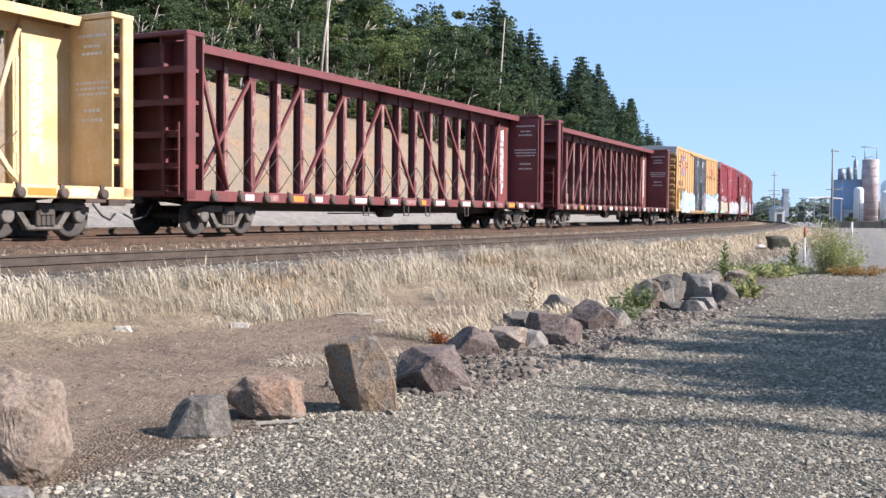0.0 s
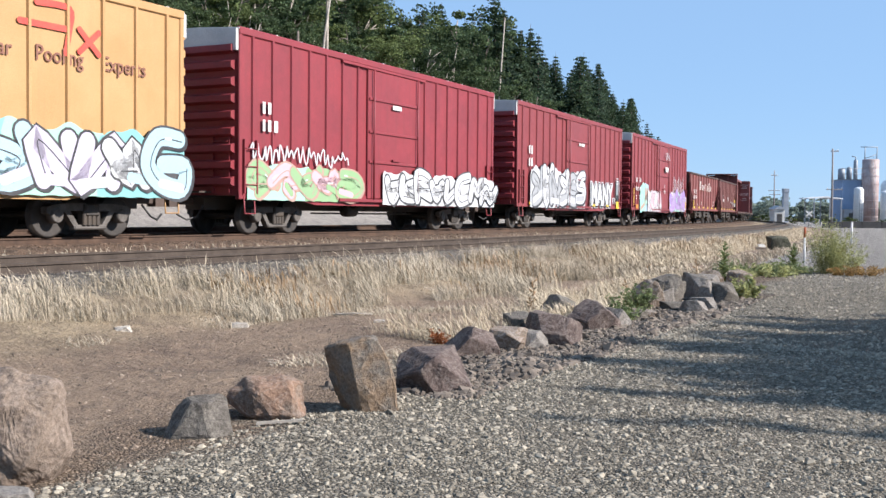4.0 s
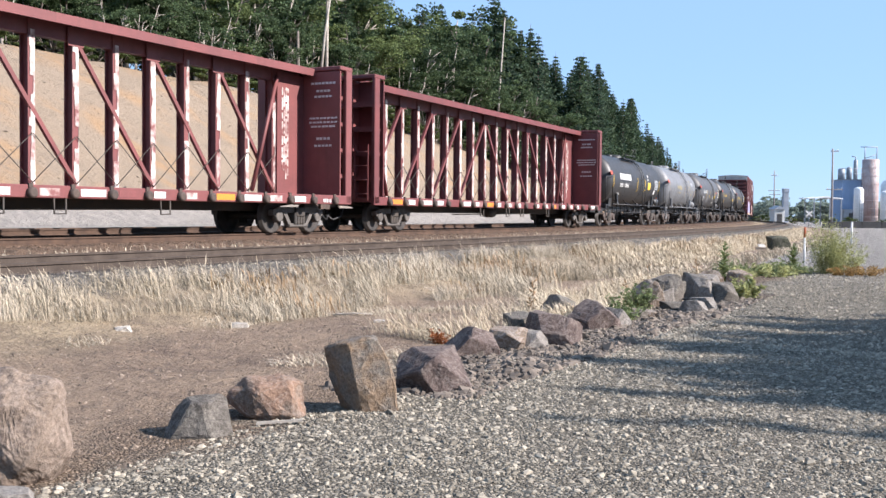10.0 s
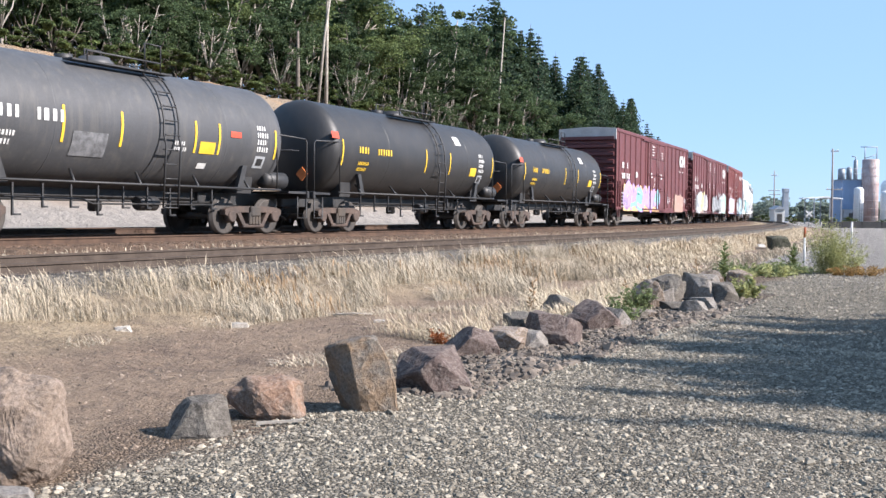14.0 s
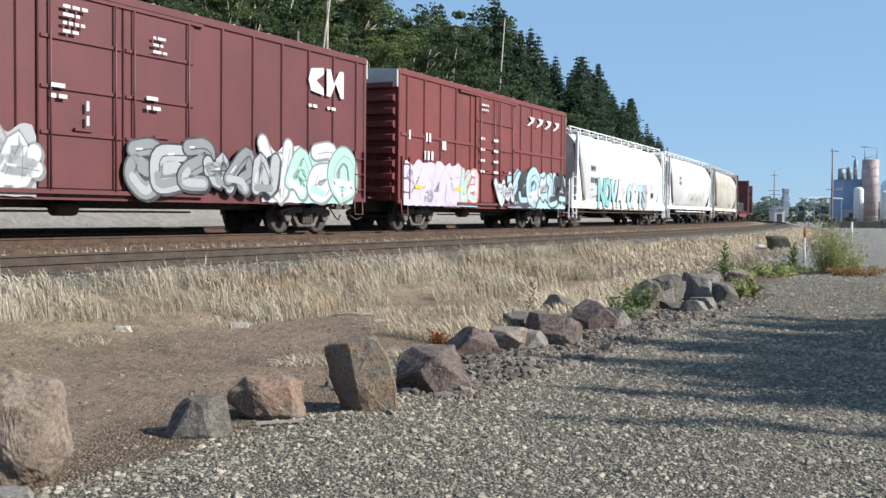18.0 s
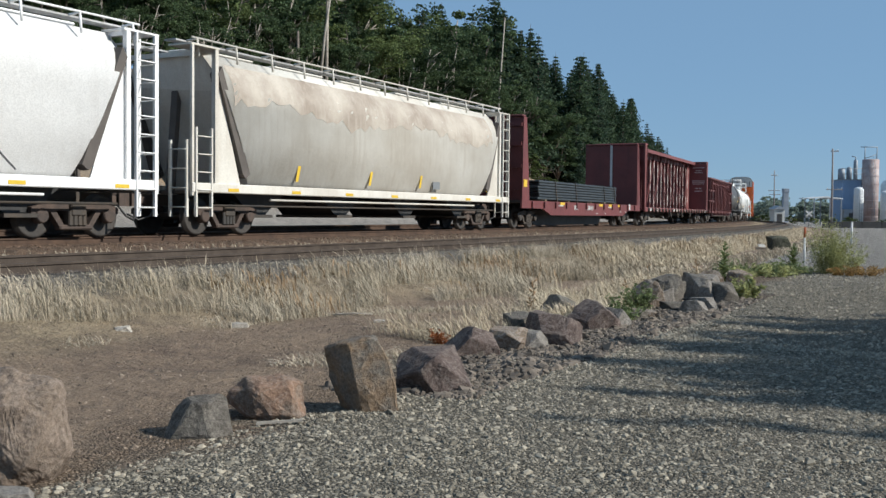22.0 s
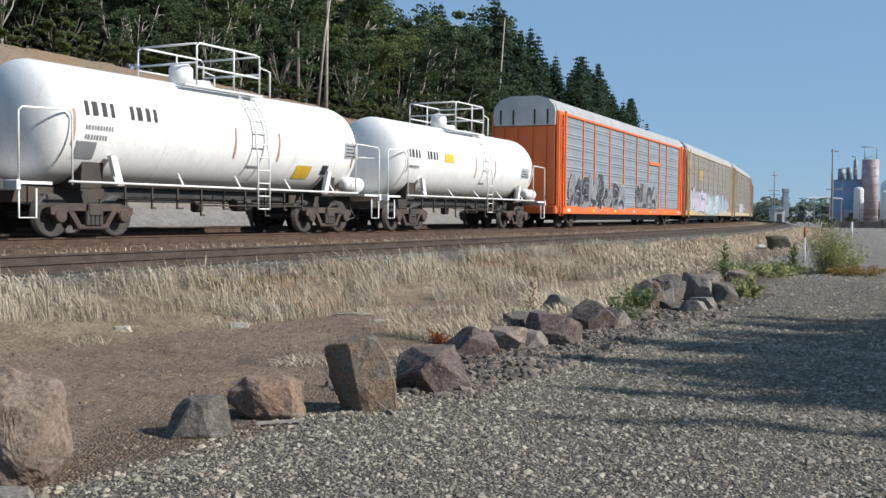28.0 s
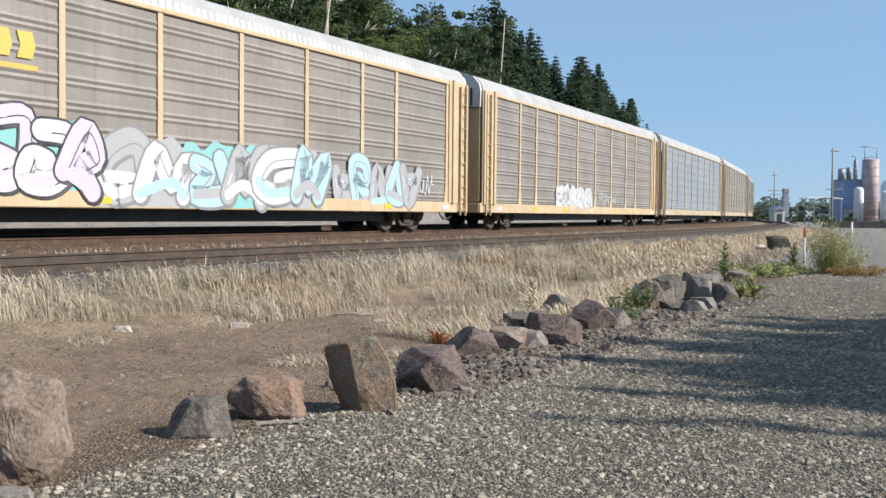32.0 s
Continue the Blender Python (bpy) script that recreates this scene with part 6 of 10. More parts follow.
SCREEN_B = paint("brownish_screen", (0.231, 0.214, 0.195), (0.181, 0.168, 0.153), 0.6, 0.2, 0.6, streak=0.5, streak_c=(0.143, 0.122, 0.105))
ROOF_RACK = paint("pale_rack_roof", (0.39, 0.39, 0.385), (0.31, 0.31, 0.305), 0.5, 0.2, 1.2, streak=0.2, streak_c=(0.252, 0.227, 0.202))
FADED_Y = paint("faded_yellow_emblem", (0.521, 0.361, 0.076), (0.437, 0.302, 0.076), 0.55)
BROWN_L = paint("brown_lettering", (0.17, 0.065, 0.04), (0.22, 0.1, 0.06), 0.6)
BLUE_L = paint("blue_lettering", (0.042, 0.067, 0.294), (0.05, 0.084, 0.277), 0.5)
RED_L = paint("red_lettering", (0.504, 0.05, 0.034), (0.462, 0.067, 0.042), 0.5)


# ---------------------------------------------------------------- what is painted on each car
def deco_yellow_box(car, a, b, y, z0, z1):
    yy = y - 0.06
    yw = y - 0.022
    s = Shape()
    cx, cz = -6.95, 4.0
    limbs = [(0, [(-0.62, 0.7), (0.0, 0.16)]), (0, [(0.62, 0.7), (0.0, 0.16)]), (0, [(-0.62, -0.7), (0.0, -0.16)]), (0, [(0.62, -0.7), (0.0, -0.16)]),
             (1, [(-0.78, 0.46), (-0.16, 0.0)]), (1, [(-0.78, -0.46), (-0.16, 0.0)]), (1, [(0.78, 0.46), (0.16, 0.0)]), (1, [(0.78, -0.46), (0.16, 0.0)])]
    for k, (slot, ((xa, za), (xb, zb))) in enumerate(limbs):
        for s.slot, w, out in ((2, 0.15, 0.0), (slot, 0.1, 0.004)):
            s.plate([(cx + xa - w, cz + za), (cx + xa + w, cz + za), (cx + xb + w, cz + zb), (cx + xb - w, cz + zb)], yw - out - 0.0004 * k, 0.003)
    part("emblem", s, [BLUE_L, RED_L, WHITEP], car, "crossed blue and red emblem with white edges")
    word(car, "next", 0.27, -8.5, yw, 4.14, INKP)
    word(car, "load", 0.27, -8.5, yw, 3.86, INKP)
    word(car, "any", 0.27, -5.92, yw, 4.14, INKP)
    word(car, "road", 0.27, -5.92, yw, 3.86, INKP)
    for x, rows in ((-8.55, [2, 2]), (-7.65, [2, 2]), (-6.75, [0, 2])):
        bars(car, yw, x, 2.62, rows, 0.31, INKP)
    bars(car, yy - 0.06, -1.8, 4.5, [-9, -8, -6], 0.1, WHITEP)
    bars(car, yy - 0.06, 0.55, 4.5, [-9, -8, -6], 0.1, WHITEP)
    bars(car, yy - 0.06, 0.0, 3.3, [1, 2], 0.18, WHITEP)
    word(car, "Railcar", 0.44, 3.62, yw, 3.5, BROWN_L, 0.92, 0.004, label="brown painted slogan")
    word(car, "Pooling", 0.44, 5.25, yw, 3.5, BROWN_L, 0.92, 0.004, label="brown painted slogan")
    word(car, "Experts", 0.44, 6.95, yw, 3.5, BROWN_L, 0.92, 0.004, label="brown painted slogan")
    s = Shape()
    for k, pts in enumerate(([(4.9, 4.2), (6.1, 4.2)], [(5.3, 4.62), (6.1, 4.62), (6.1, 4.2)], [(6.0, 3.72), (6.1, 4.2)], [(6.35, 4.25), (6.85, 3.8)], [(6.35, 3.8), (6.85, 4.25)])):
        stroke(s, pts, 0.13, yw - 0.001 * k, 0.004)
    part("emblem", s, RED_L, car)
    graffiti(car, -7.5, -2.35, z0 - 0.02, z0 + 1.42, yy, 5, ("blue", "white", "sky", "white"), "sky", ("white", "white"), 7, "white", 0.1)
    scribble(car, -8.5, -7.5, z0 + 0.1, z0 + 0.75, yy, 3, "white", 0.12)
    graffiti(car, 2.2, b - 0.2, z0 - 0.02, z0 + 1.55, yy - 0.03, 8, ("lilac", "white", "sky", "lilac"), "black", ("teal", "mint"), 7)
    dabs = random.Random(17)
    for colour, count in (("white", 26), ("sky", 14)):
        s = Shape()
        for _ in range(count):
            x, z = dabs.choice((-2.1, -1.5, -0.9, 0.4, 1.1, 1.7)) + dabs.uniform(-0.25, 0.25), z0 + 0.1 + 1.15 * dabs.random() ** 1.4
            ribbon(s, [(x, z), (x + dabs.uniform(-0.1, 0.1), z + dabs.uniform(0.04, 0.26))], dabs.uniform(0.04, 0.1), yy - 0.07)
        part("graffiti_tag", s, spray(colour), car, "short spray-painted dabs in " + colour)
    part("reflector", Shape().box(-8.68, -8.45, yy - 0.01, yy, 1.2, 2.05), YELLOWP, car)


def deco_red_one(car, a, b, y, z0, z1):
    yy = y - 0.06
    graffiti(car, a + 0.4, -2.2, z0, z0 + 1.0, yy, 21, ("green", "pink"), "peach", ("mint", "green"), 5)
    scribble(car, a + 0.4, -2.6, z0 + 0.9, z0 + 1.5, yy, 24, "white", 0.09)
    graffiti(car, -0.7, b - 0.3, z0 - 0.05, z0 + 1.1, yy - 0.08, 22, ("white",), "black", ("white",), 8)
    bars(car, yy, a + 0.9, z0 + 2.2, [2, 3], 0.3, WHITEP)
    bars(car, yy - 0.06, -0.2, z1 - 1.2, [-4], 0.22, WHITEP)


def deco_red_many(car, a, b, y, z0, z1):
    yy = y - 0.06
    bars(car, yy, a + 1.2, z0 + 2.2, [2, 2], 0.34, WHITEP)
    graffiti(car, a + 1.4, 0.9, z0, z0 + 1.85, yy - 0.05, 33, ("silver", "white"), "black", ("white",), 6, "white", 0.12)
    word(car, "MANY", 1.45, 1.98, yy - 0.016, z0 + 0.2, spray("white"), 0.88, 0.16, label="white halo of spray-painted capitals")
    word(car, "MANY", 1.45, 2.0, yy - 0.024, z0 + 0.19, INKP, 0.88, 0.115, label="black outline of spray-painted capitals")
    word(car, "MANY", 1.45, 2.05, yy - 0.032, z0 + 0.22, spray("white"), 0.88, 0.06, label="white spray-painted capitals")
    word(car, "RTK", 0.42, 5.72, yy - 0.01, 1.18, spray("white"), 0.8, 0.005, label="small white spray-painted capitals")
    bars(car, yy, 6.48, 2.46, [-6, -6, -6], 0.09, WHITEP)
    part("marking_panel", Shape().box(6.42, 7.1, yy - 0.002, yy, 1.45, 2.4), spray("grey"), car)
    part("placard", Shape().box(6.46, 7.0, yy - 0.012, yy, 0.92, 1.28), YELLOWP, car)
    part("placard", Shape().box(6.5, 6.98, yy - 0.012, yy, 1.32, 1.62), INKP, car)
    bars(car, yy - 0.06, 0.0, z1 - 1.2, [-5], 0.22, WHITEP)
    for x in (-6.4, -3.6, 2.3, 4.6):
        part("reflector", Shape().box(x, x + 0.4, yy - 0.04, yy - 0.035, 1.0, 1.1), YELLOWP, car)


def deco_red_three(car, a, b, y, z0, z1):
    yy = y - 0.06
    bars(car, yy, -7.05, 2.45, [2], 0.26, WHITEP)
    bars(car, yy, -7.05, 1.98, [3], 0.24, WHITEP)
    bars(car, yy, -6.2, 2.45, [2], 0.26, WHITEP)
    bars(car, yy, -6.2, 1.98, [2], 0.24, WHITEP)
    bars(car, yy, -7.05, 1.66, [-3, -3], 0.1, WHITEP)
    bars(car, yy, -6.2, 1.66, [-3, -3], 0.1, WHITEP)
    part("reflector", Shape().box(-7.64, -7.48, yy - 0.01, yy, 1.15, 2.1), YELLOWP, car)
    part("reflector", Shape().box(-7.0, -6.45, yy - 0.01, yy, 0.98, 1.2), ORANGEP, car)
    graffiti(car, -5.8, -4.0, z0 - 0.05, z0 + 1.7, yy, 42, ("mint", "peach"), "teal", ("mint", "sky"), 2)
    graffiti(car, -4.2, -0.9, z0 - 0.05, z0 + 1.3, yy - 0.05, 43, ("white", "pink"), "grey", ("white",), 4)
    graffiti(car, 2.0, b - 1.1, z0 - 0.02, z0 + 1.35, yy - 0.05, 44, ("violet", "purple", "violet"), "grey", ("white", "mint", "white"), 6, "white", 0.07)
    spikes = Shape()
    for k in range(7):
        x = 3.2 + k * 0.5
        ribbon(spikes, [(x, z0 + 1.25), (x + 0.05, z0 + 1.75), (x + 0.16, z0 + 2.25 - 0.14 * (k % 3)), (x + 0.24, z0 + 1.7), (x + 0.34, z0 + 1.3)], 0.05, yy - 0.02)
    part("graffiti_tag", spikes, spray("white"), car, "thin white spray-painted spikes")
    part("marking_panel", Shape().box(b - 1.0, b - 0.35, yy - 0.012, yy, z0 + 0.1, z0 + 1.0), spray("white"), car, "pale panel of loading notes")
    part("placard", Shape().box(b - 0.75, b - 0.45, yy - 0.02, yy - 0.013, z0 + 0.25, z0 + 0.65), YELLOWP, car)
    scribble(car, 0.2, 1.6, 4.0, 4.6, yy - 0.1, 6, "white", 0.07)
    part("placard", Shape().prism([(0.3, 3.3), (1.0, 3.3), (1.1, 3.6), (0.2, 3.6)], "y", yy - 0.12, yy - 0.1), WHITEP, car)
    bars(car, yy - 0.1, 0.0, 2.3, [1, 2], 0.22, WHITEP)


def deco_oxide_hopper(car, a, b, y, z0, z1):
    yy = y - 0.06
    # a large faded railway name, drawn as plain worn blocks
    for k, (w, hh) in enumerate(((0.52, 0.66), (0.42, 0.42), (0.44, 0.42), (0.32, 0.54), (0.42, 0.42), (0.46, 0.64), (0.4, 0.42))):
        x, z = -2.9 + k * 0.88, 2.5
        g = Shape().box(x, x + w * 0.42, yy, yy - 0.008, z, z + hh).box(x, x + w, yy, yy - 0.009, z + hh * 0.78, z + hh)
        if k != 3:
            g.box(x + w * 0.62, x + w, yy, yy - 0.007, z + 0.02, z + hh * (0.9 if k != 5 else 0.55))
        part("lettering", g, WORN_W, car, "worn white block of a painted name")
    bars(car, yy, -5.7, 2.24, [2], 0.26, WHITEP)
    bars(car, yy, -4.85, 2.24, [2], 0.26, WHITEP)
    bars(car, yy, -5.7, 1.85, [3], 0.24, WHITEP)
    bars(car, yy, -4.85, 1.85, [3], 0.24, WHITEP)
    part("reflector", Shape().box(-5.78, -5.6, yy - 0.02, yy, 1.12, 1.75), YELLOWP, car)
    bars(car, yy, -2.2, z0 + 0.5, [-4, -4], 0.1, WHITEP)
    bars(car, yy, -4.0, z0 + 0.3, [-4], 0.1, WHITEP)
    bars(car, yy, 4.0, z0 + 0.5, [2, 2], 0.18, WHITEP)


def deco_brown_hopper(car, a, b, y, z0, z1):
    yy = y - 0.06
    bars(car, yy, a + 2.6, z0 + 1.1, [2, 6], 0.24, WHITEP)
    scribble(car, 1.9, 2.9, z0 + 0.5, z0 + 1.1, yy, 7, "white", 0.06)
    scribble(car, b - 3.9, b - 3.2, z0 + 0.35, z0 + 0.95, yy, 8, "white", 0.06)
    scribble(car, b - 2.9, b - 2.0, z0 + 0.3, z0 + 0.85, yy, 9, "white", 0.06)
    part("placard", Shape().box(b - 1.85, b - 1.3, yy - 0.02, yy, z0 + 0.75, z0 + 1.05), YELLOWP, car)
    part("placard", Shape().box(b - 1.8, b - 1.3, yy - 0.02, yy, z0 + 0.4, z0 + 0.7), WHITEP, car)
    word(car, "DF", 0.42, -0.6, yy, z0 + 0.85, WHITEP, bold=0.01)


def deco_monogram(piece, seed):
    def deco(car, a, b, y, z0, z1):
        yy = y - 0.06
        bars(car, yy, -8.7, 3.1, [2], 0.32, WHITEP)
        bars(car, yy, -7.6, 3.1, [1], 0.32, WHITEP)
        bars(car, yy, -8.7, 2.55, [3], 0.3, WHITEP)
        bars(car, yy, -7.7, 2.55, [3], 0.3, WHITEP)
        s = Shape()
        cx, cz = 6.6, 4.2
        s.prism([(cx, cz - 0.3), (cx + 0.6, cz - 0.38), (cx + 0.6, cz - 0.2), (cx + 0.25, cz), (cx + 0.6, cz + 0.2), (cx + 0.6, cz + 0.38), (cx, cz + 0.3), (cx - 0.12, cz)], "y", yy, yy - 0.008)
        s.prism([(cx + 0.75, cz - 0.38), (cx + 0.95, cz - 0.38), (cx + 1.2, cz), (cx + 1.45, cz - 0.38), (cx + 1.6, cz - 0.38), (cx + 1.6, cz + 0.38), (cx + 1.4, cz + 0.38), (cx + 1.1, cz), (cx + 0.95, cz + 0.38), (cx + 0.75, cz + 0.38)], "y", yy, yy - 0.008)
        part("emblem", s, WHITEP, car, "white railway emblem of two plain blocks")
        bars(car, yy, cx - 0.1, cz - 0.75, [-4], 0.14, WHITEP)
        bars(car, yy, cx + 0.8, cz - 0.75, [-4], 0.14, WHITEP)
        bars(car, yy - 0.1, -2.0, 4.6, [-8, -6, -8, -5], 0.11, WHITEP)
        bars(car, yy - 0.1, 0.5, 4.35, [-6, -5, -6], 0.1, WHITEP)
        bars(car, yy - 0.1, -2.3, 3.0, [-4, -4], 0.14, WHITEP)
        bars(car, yy - 0.1, 0.3, 3.0, [-4, -5], 0.14, WHITEP)
        bars(car, yy - 0.1, -1.4, 2.6, [1, 1], 0.2, WHITEP)
        part("placard", Shape().box(-5.6, -5.25, yy - 0.01, yy, 2.7, 3.0), WHITEP, car)
        for i in range(5):
            bars(car, yy, -8.75, 1.75 - i * 0.18, [-6], 0.09, WHITEP)
        piece(car, a, b, yy, z0, seed)
    return deco


def piece_colour(car, a, b, yy, z0, seed):
    graffiti(car, -8.3, 0.2, z0 - 0.05, z0 + 1.5, yy - 0.02, seed, ("purple", "purple", "teal"), "violet", ("flame", "flame", "flame"), 6)
    graffiti(car, 5.25, 7.7, z0 - 0.05, z0 + 1.2, yy, seed + 1, ("peach",), "peach", ("peach",), 3, "white", 0.03)
    scribble(car, 4.2, 4.9, z0 + 0.1, z0 + 1.0, yy, seed + 2, "peach", 0.06)
    scribble(car, 2.9, 3.2, z0 + 0.2, z0 + 1.3, yy, seed + 3, "white", 0.05)
    scribble(car, 3.3, 3.9, z0 + 0.4, z0 + 0.9, yy, seed + 4, "white", 0.05)
    scribble(car, 8.1, 8.8, z0 + 0.35, z0 + 1.0, yy, seed + 5, "white", 0.06)


def piece_silver(car, a, b, yy, z0, seed):
    graffiti(car, -7.9, -2.7, z0 - 0.05, z0 + 1.5, yy, seed, ("silver", "white", "white", "yellow"), "grey", ("silver", "peach"), 6)
    graffiti(car, -0.3, 4.8, z0 + 0.05, z0 + 1.35, yy - 0.1, seed + 1, ("grey", "silver"), "black", None, 6)
    graffiti(car, 4.6, 8.6, z0 - 0.05, z0 + 1.6, yy, seed + 2, ("white", "mint"), "grey", ("white", "mint"), 4)
    scribble(car, -8.7, -8.0, 2.0, 2.5, yy, seed + 3, "white", 0.06)


def deco_bn(car, a, b, y, z0, z1):
    yy = y - 0.06
    bars(car, yy, -7.2, 2.95, [1], 0.3, WHITEP)
    bars(car, yy, -6.0, 2.95, [2], 0.3, WHITEP)
    bars(car, yy, -6.1, 2.35, [3], 0.3, WHITEP)
    for k in range(4):
        x = 2.95 + k * 1.0
        s = Shape().prism([(x, 4.2), (x + 0.2, 4.2), (x + 0.72, 4.38), (x + 0.85, 4.58), (x + 0.25, 4.58), (x + 0.5, 4.42)], "y", yy, yy - 0.01)
        part("lettering", s, WHITEP, car, "slanted white block of a painted name")
    bars(car, yy - 0.1, -1.75, 4.55, [-8, -7], 0.12, WHITEP)
    part("placard", Shape().box(-4.8, -4.5, yy - 0.01, yy, 2.75, 3.05), WHITEP, car)
    for i in range(4):
        bars(car, yy - 0.1, -1.8, 3.3 - i * 0.4, [-3], 0.16, WHITEP)
        bars(car, yy - 0.1, -0.6, 3.3 - i * 0.4, [-4], 0.16, WHITEP)
    graffiti(car, a + 0.4, -3.2, z0 - 0.05, z0 + 1.55, yy, 71, ("lilac",), "lilac", ("lilac", "lilac"), 4, "white", 0.03)
    graffiti(car, -3.25, -2.0, z0 - 0.05, z0 + 1.4, yy - 0.02, 72, ("mint", "white"), "red", ("sky",), 2)
    graffiti(car, -0.3, 1.2, z0, z0 + 1.1, yy - 0.1, 74, ("white",), "black", None, 2)
    graffiti(car, 1.1, b - 0.3, z0 - 0.05, z0 + 1.6, yy - 0.03, 73, ("sky", "black", "sky", "white"), "black", ("blue", "sky", "sky"), 6, "white", 0.1)
    for x in (a + 1.0, a + 4.0, 0.2, 3.2, 5.4):
        part("reflector", Shape().box(x, x + 0.5, yy - 0.03, yy - 0.02, z0 + 0.5, z0 + 0.62), YELLOWP, car)


def hopper_deco(kind):
    def deco(car, a, b, side, z0, z1):
        # the lettering lies on the widest part of the bulge, the graffiti just off the lower side
        yb = side(z0 + 1.6) - 0.012
        if kind == 0:
            bars(car, yb, -6.7, 2.72, [4], 0.26, INKP)
            bars(car, yb, -6.7, 2.15, [6], 0.26, INKP)
            bars(car, yb, -6.7, 1.8, [-9], 0.07, spray("grey"))
            scribble(car, -6.6, -5.5, 1.42, 1.62, yb, 10, "black", 0.035)
            throw_up(car, "NOVA", -5.4, -0.9, z0 - 0.02, z0 + 1.35, yb, ("teal", "teal", "sky", "white"), "black")
            scribble(car, -5.9, -5.4, 2.0, 2.4, yb, 11, "black", 0.04)
            scribble(car, -1.0, -0.2, 1.3, 2.2, yb, 14, "black", 0.04)
            throw_up(car, "OPTS", 0.2, 4.7, z0 - 0.02, z0 + 1.2, yb, ("sky", "white", "sky", "silver"), "grey")
            part("placard", Shape().box(5.7, 6.2, yb - 0.01, yb, 1.62, 1.92), INKP, car)
            bars(car, yb, 5.6, 2.3, [-6, -6, -6], 0.08, spray("grey"))
        elif kind == 1:
            bars(car, yb, a + 4.0, z0 + 1.95, [4, 5], 0.22, spray("grey"))
            s = Shape()
            rng = random.Random(4)
            for k in range(7):
                x, hh = a + 7.6 + k * 1.05, rng.uniform(0.75, 1.15)
                stroke(s, [(x, z0 + 0.25), (x + 0.2, z0 + 0.25 + hh), (x + 0.55, z0 + 0.1 + hh), (x + 0.5, z0 + 0.75), (x + 0.95, z0 + 0.3)], 0.045, yb, 0.004)
                if k % 2:
                    stroke(s, [(x - 0.2, z0 + 0.7), (x + 0.4, z0 + 0.82), (x + 0.9, z0 + 0.6)], 0.04, yb, 0.004)
            for k in range(11):
                x = a + 2.6 + k * 0.62
                stroke(s, [(x, z0 + 0.05), (x + 0.1, z0 + 0.26), (x + 0.4, z0 + 0.28), (x + 0.55, z0 + 0.04)], 0.03, yb, 0.004)
            part("graffiti_outline", s, spray("black"), car, "thin black spray-painted outline lettering")
        else:
            yb = side(z0 + 0.6) - 0.03
            rng = random.Random(8)
            v, xs = [], [a + 1.5 + k * (b - a - 3.2) / 60 for k in range(61)]
            for k, x in enumerate(xs):
                low = 3.2 + 0.15 * math.sin(k * 0.21) + 0.25 * noise.noise(Vector((k * 0.5, 3.0, 0.0))) + rng.uniform(-0.1, 0.1)
                for j in range(6):
                    z = low + (4.2 - low) * j / 5
                    v.append((x, side(z) - 0.006, z))
            part("rust_stain", Shape().add(v, [(k * 6 + j, k * 6 + j + 1, k * 6 + j + 7, k * 6 + j + 6) for k in range(60) for j in range(5)], True), STAIN, car, "brown rust staining along the upper side")
            for x in (a + 4.2, a + 8.0, a + 11.2, b - 2.1):
                part("reflector", Shape().prism([(x, z0 + 0.35), (x + 0.12, z0 + 0.35), (x + 0.28, z0 + 0.85), (x + 0.14, z0 + 0.85)], "y", yb, yb - 0.01), YELLOWP, car)
            part("placard", Shape().box(a + 12.2, a + 12.7, yb - 0.01, yb, z0 + 0.35, z0 + 0.6), spray("grey"), car)
            bars(car, yb, a + 3.6, z0 + 1.9, [4, 5], 0.2, spray("grey"))
    return deco


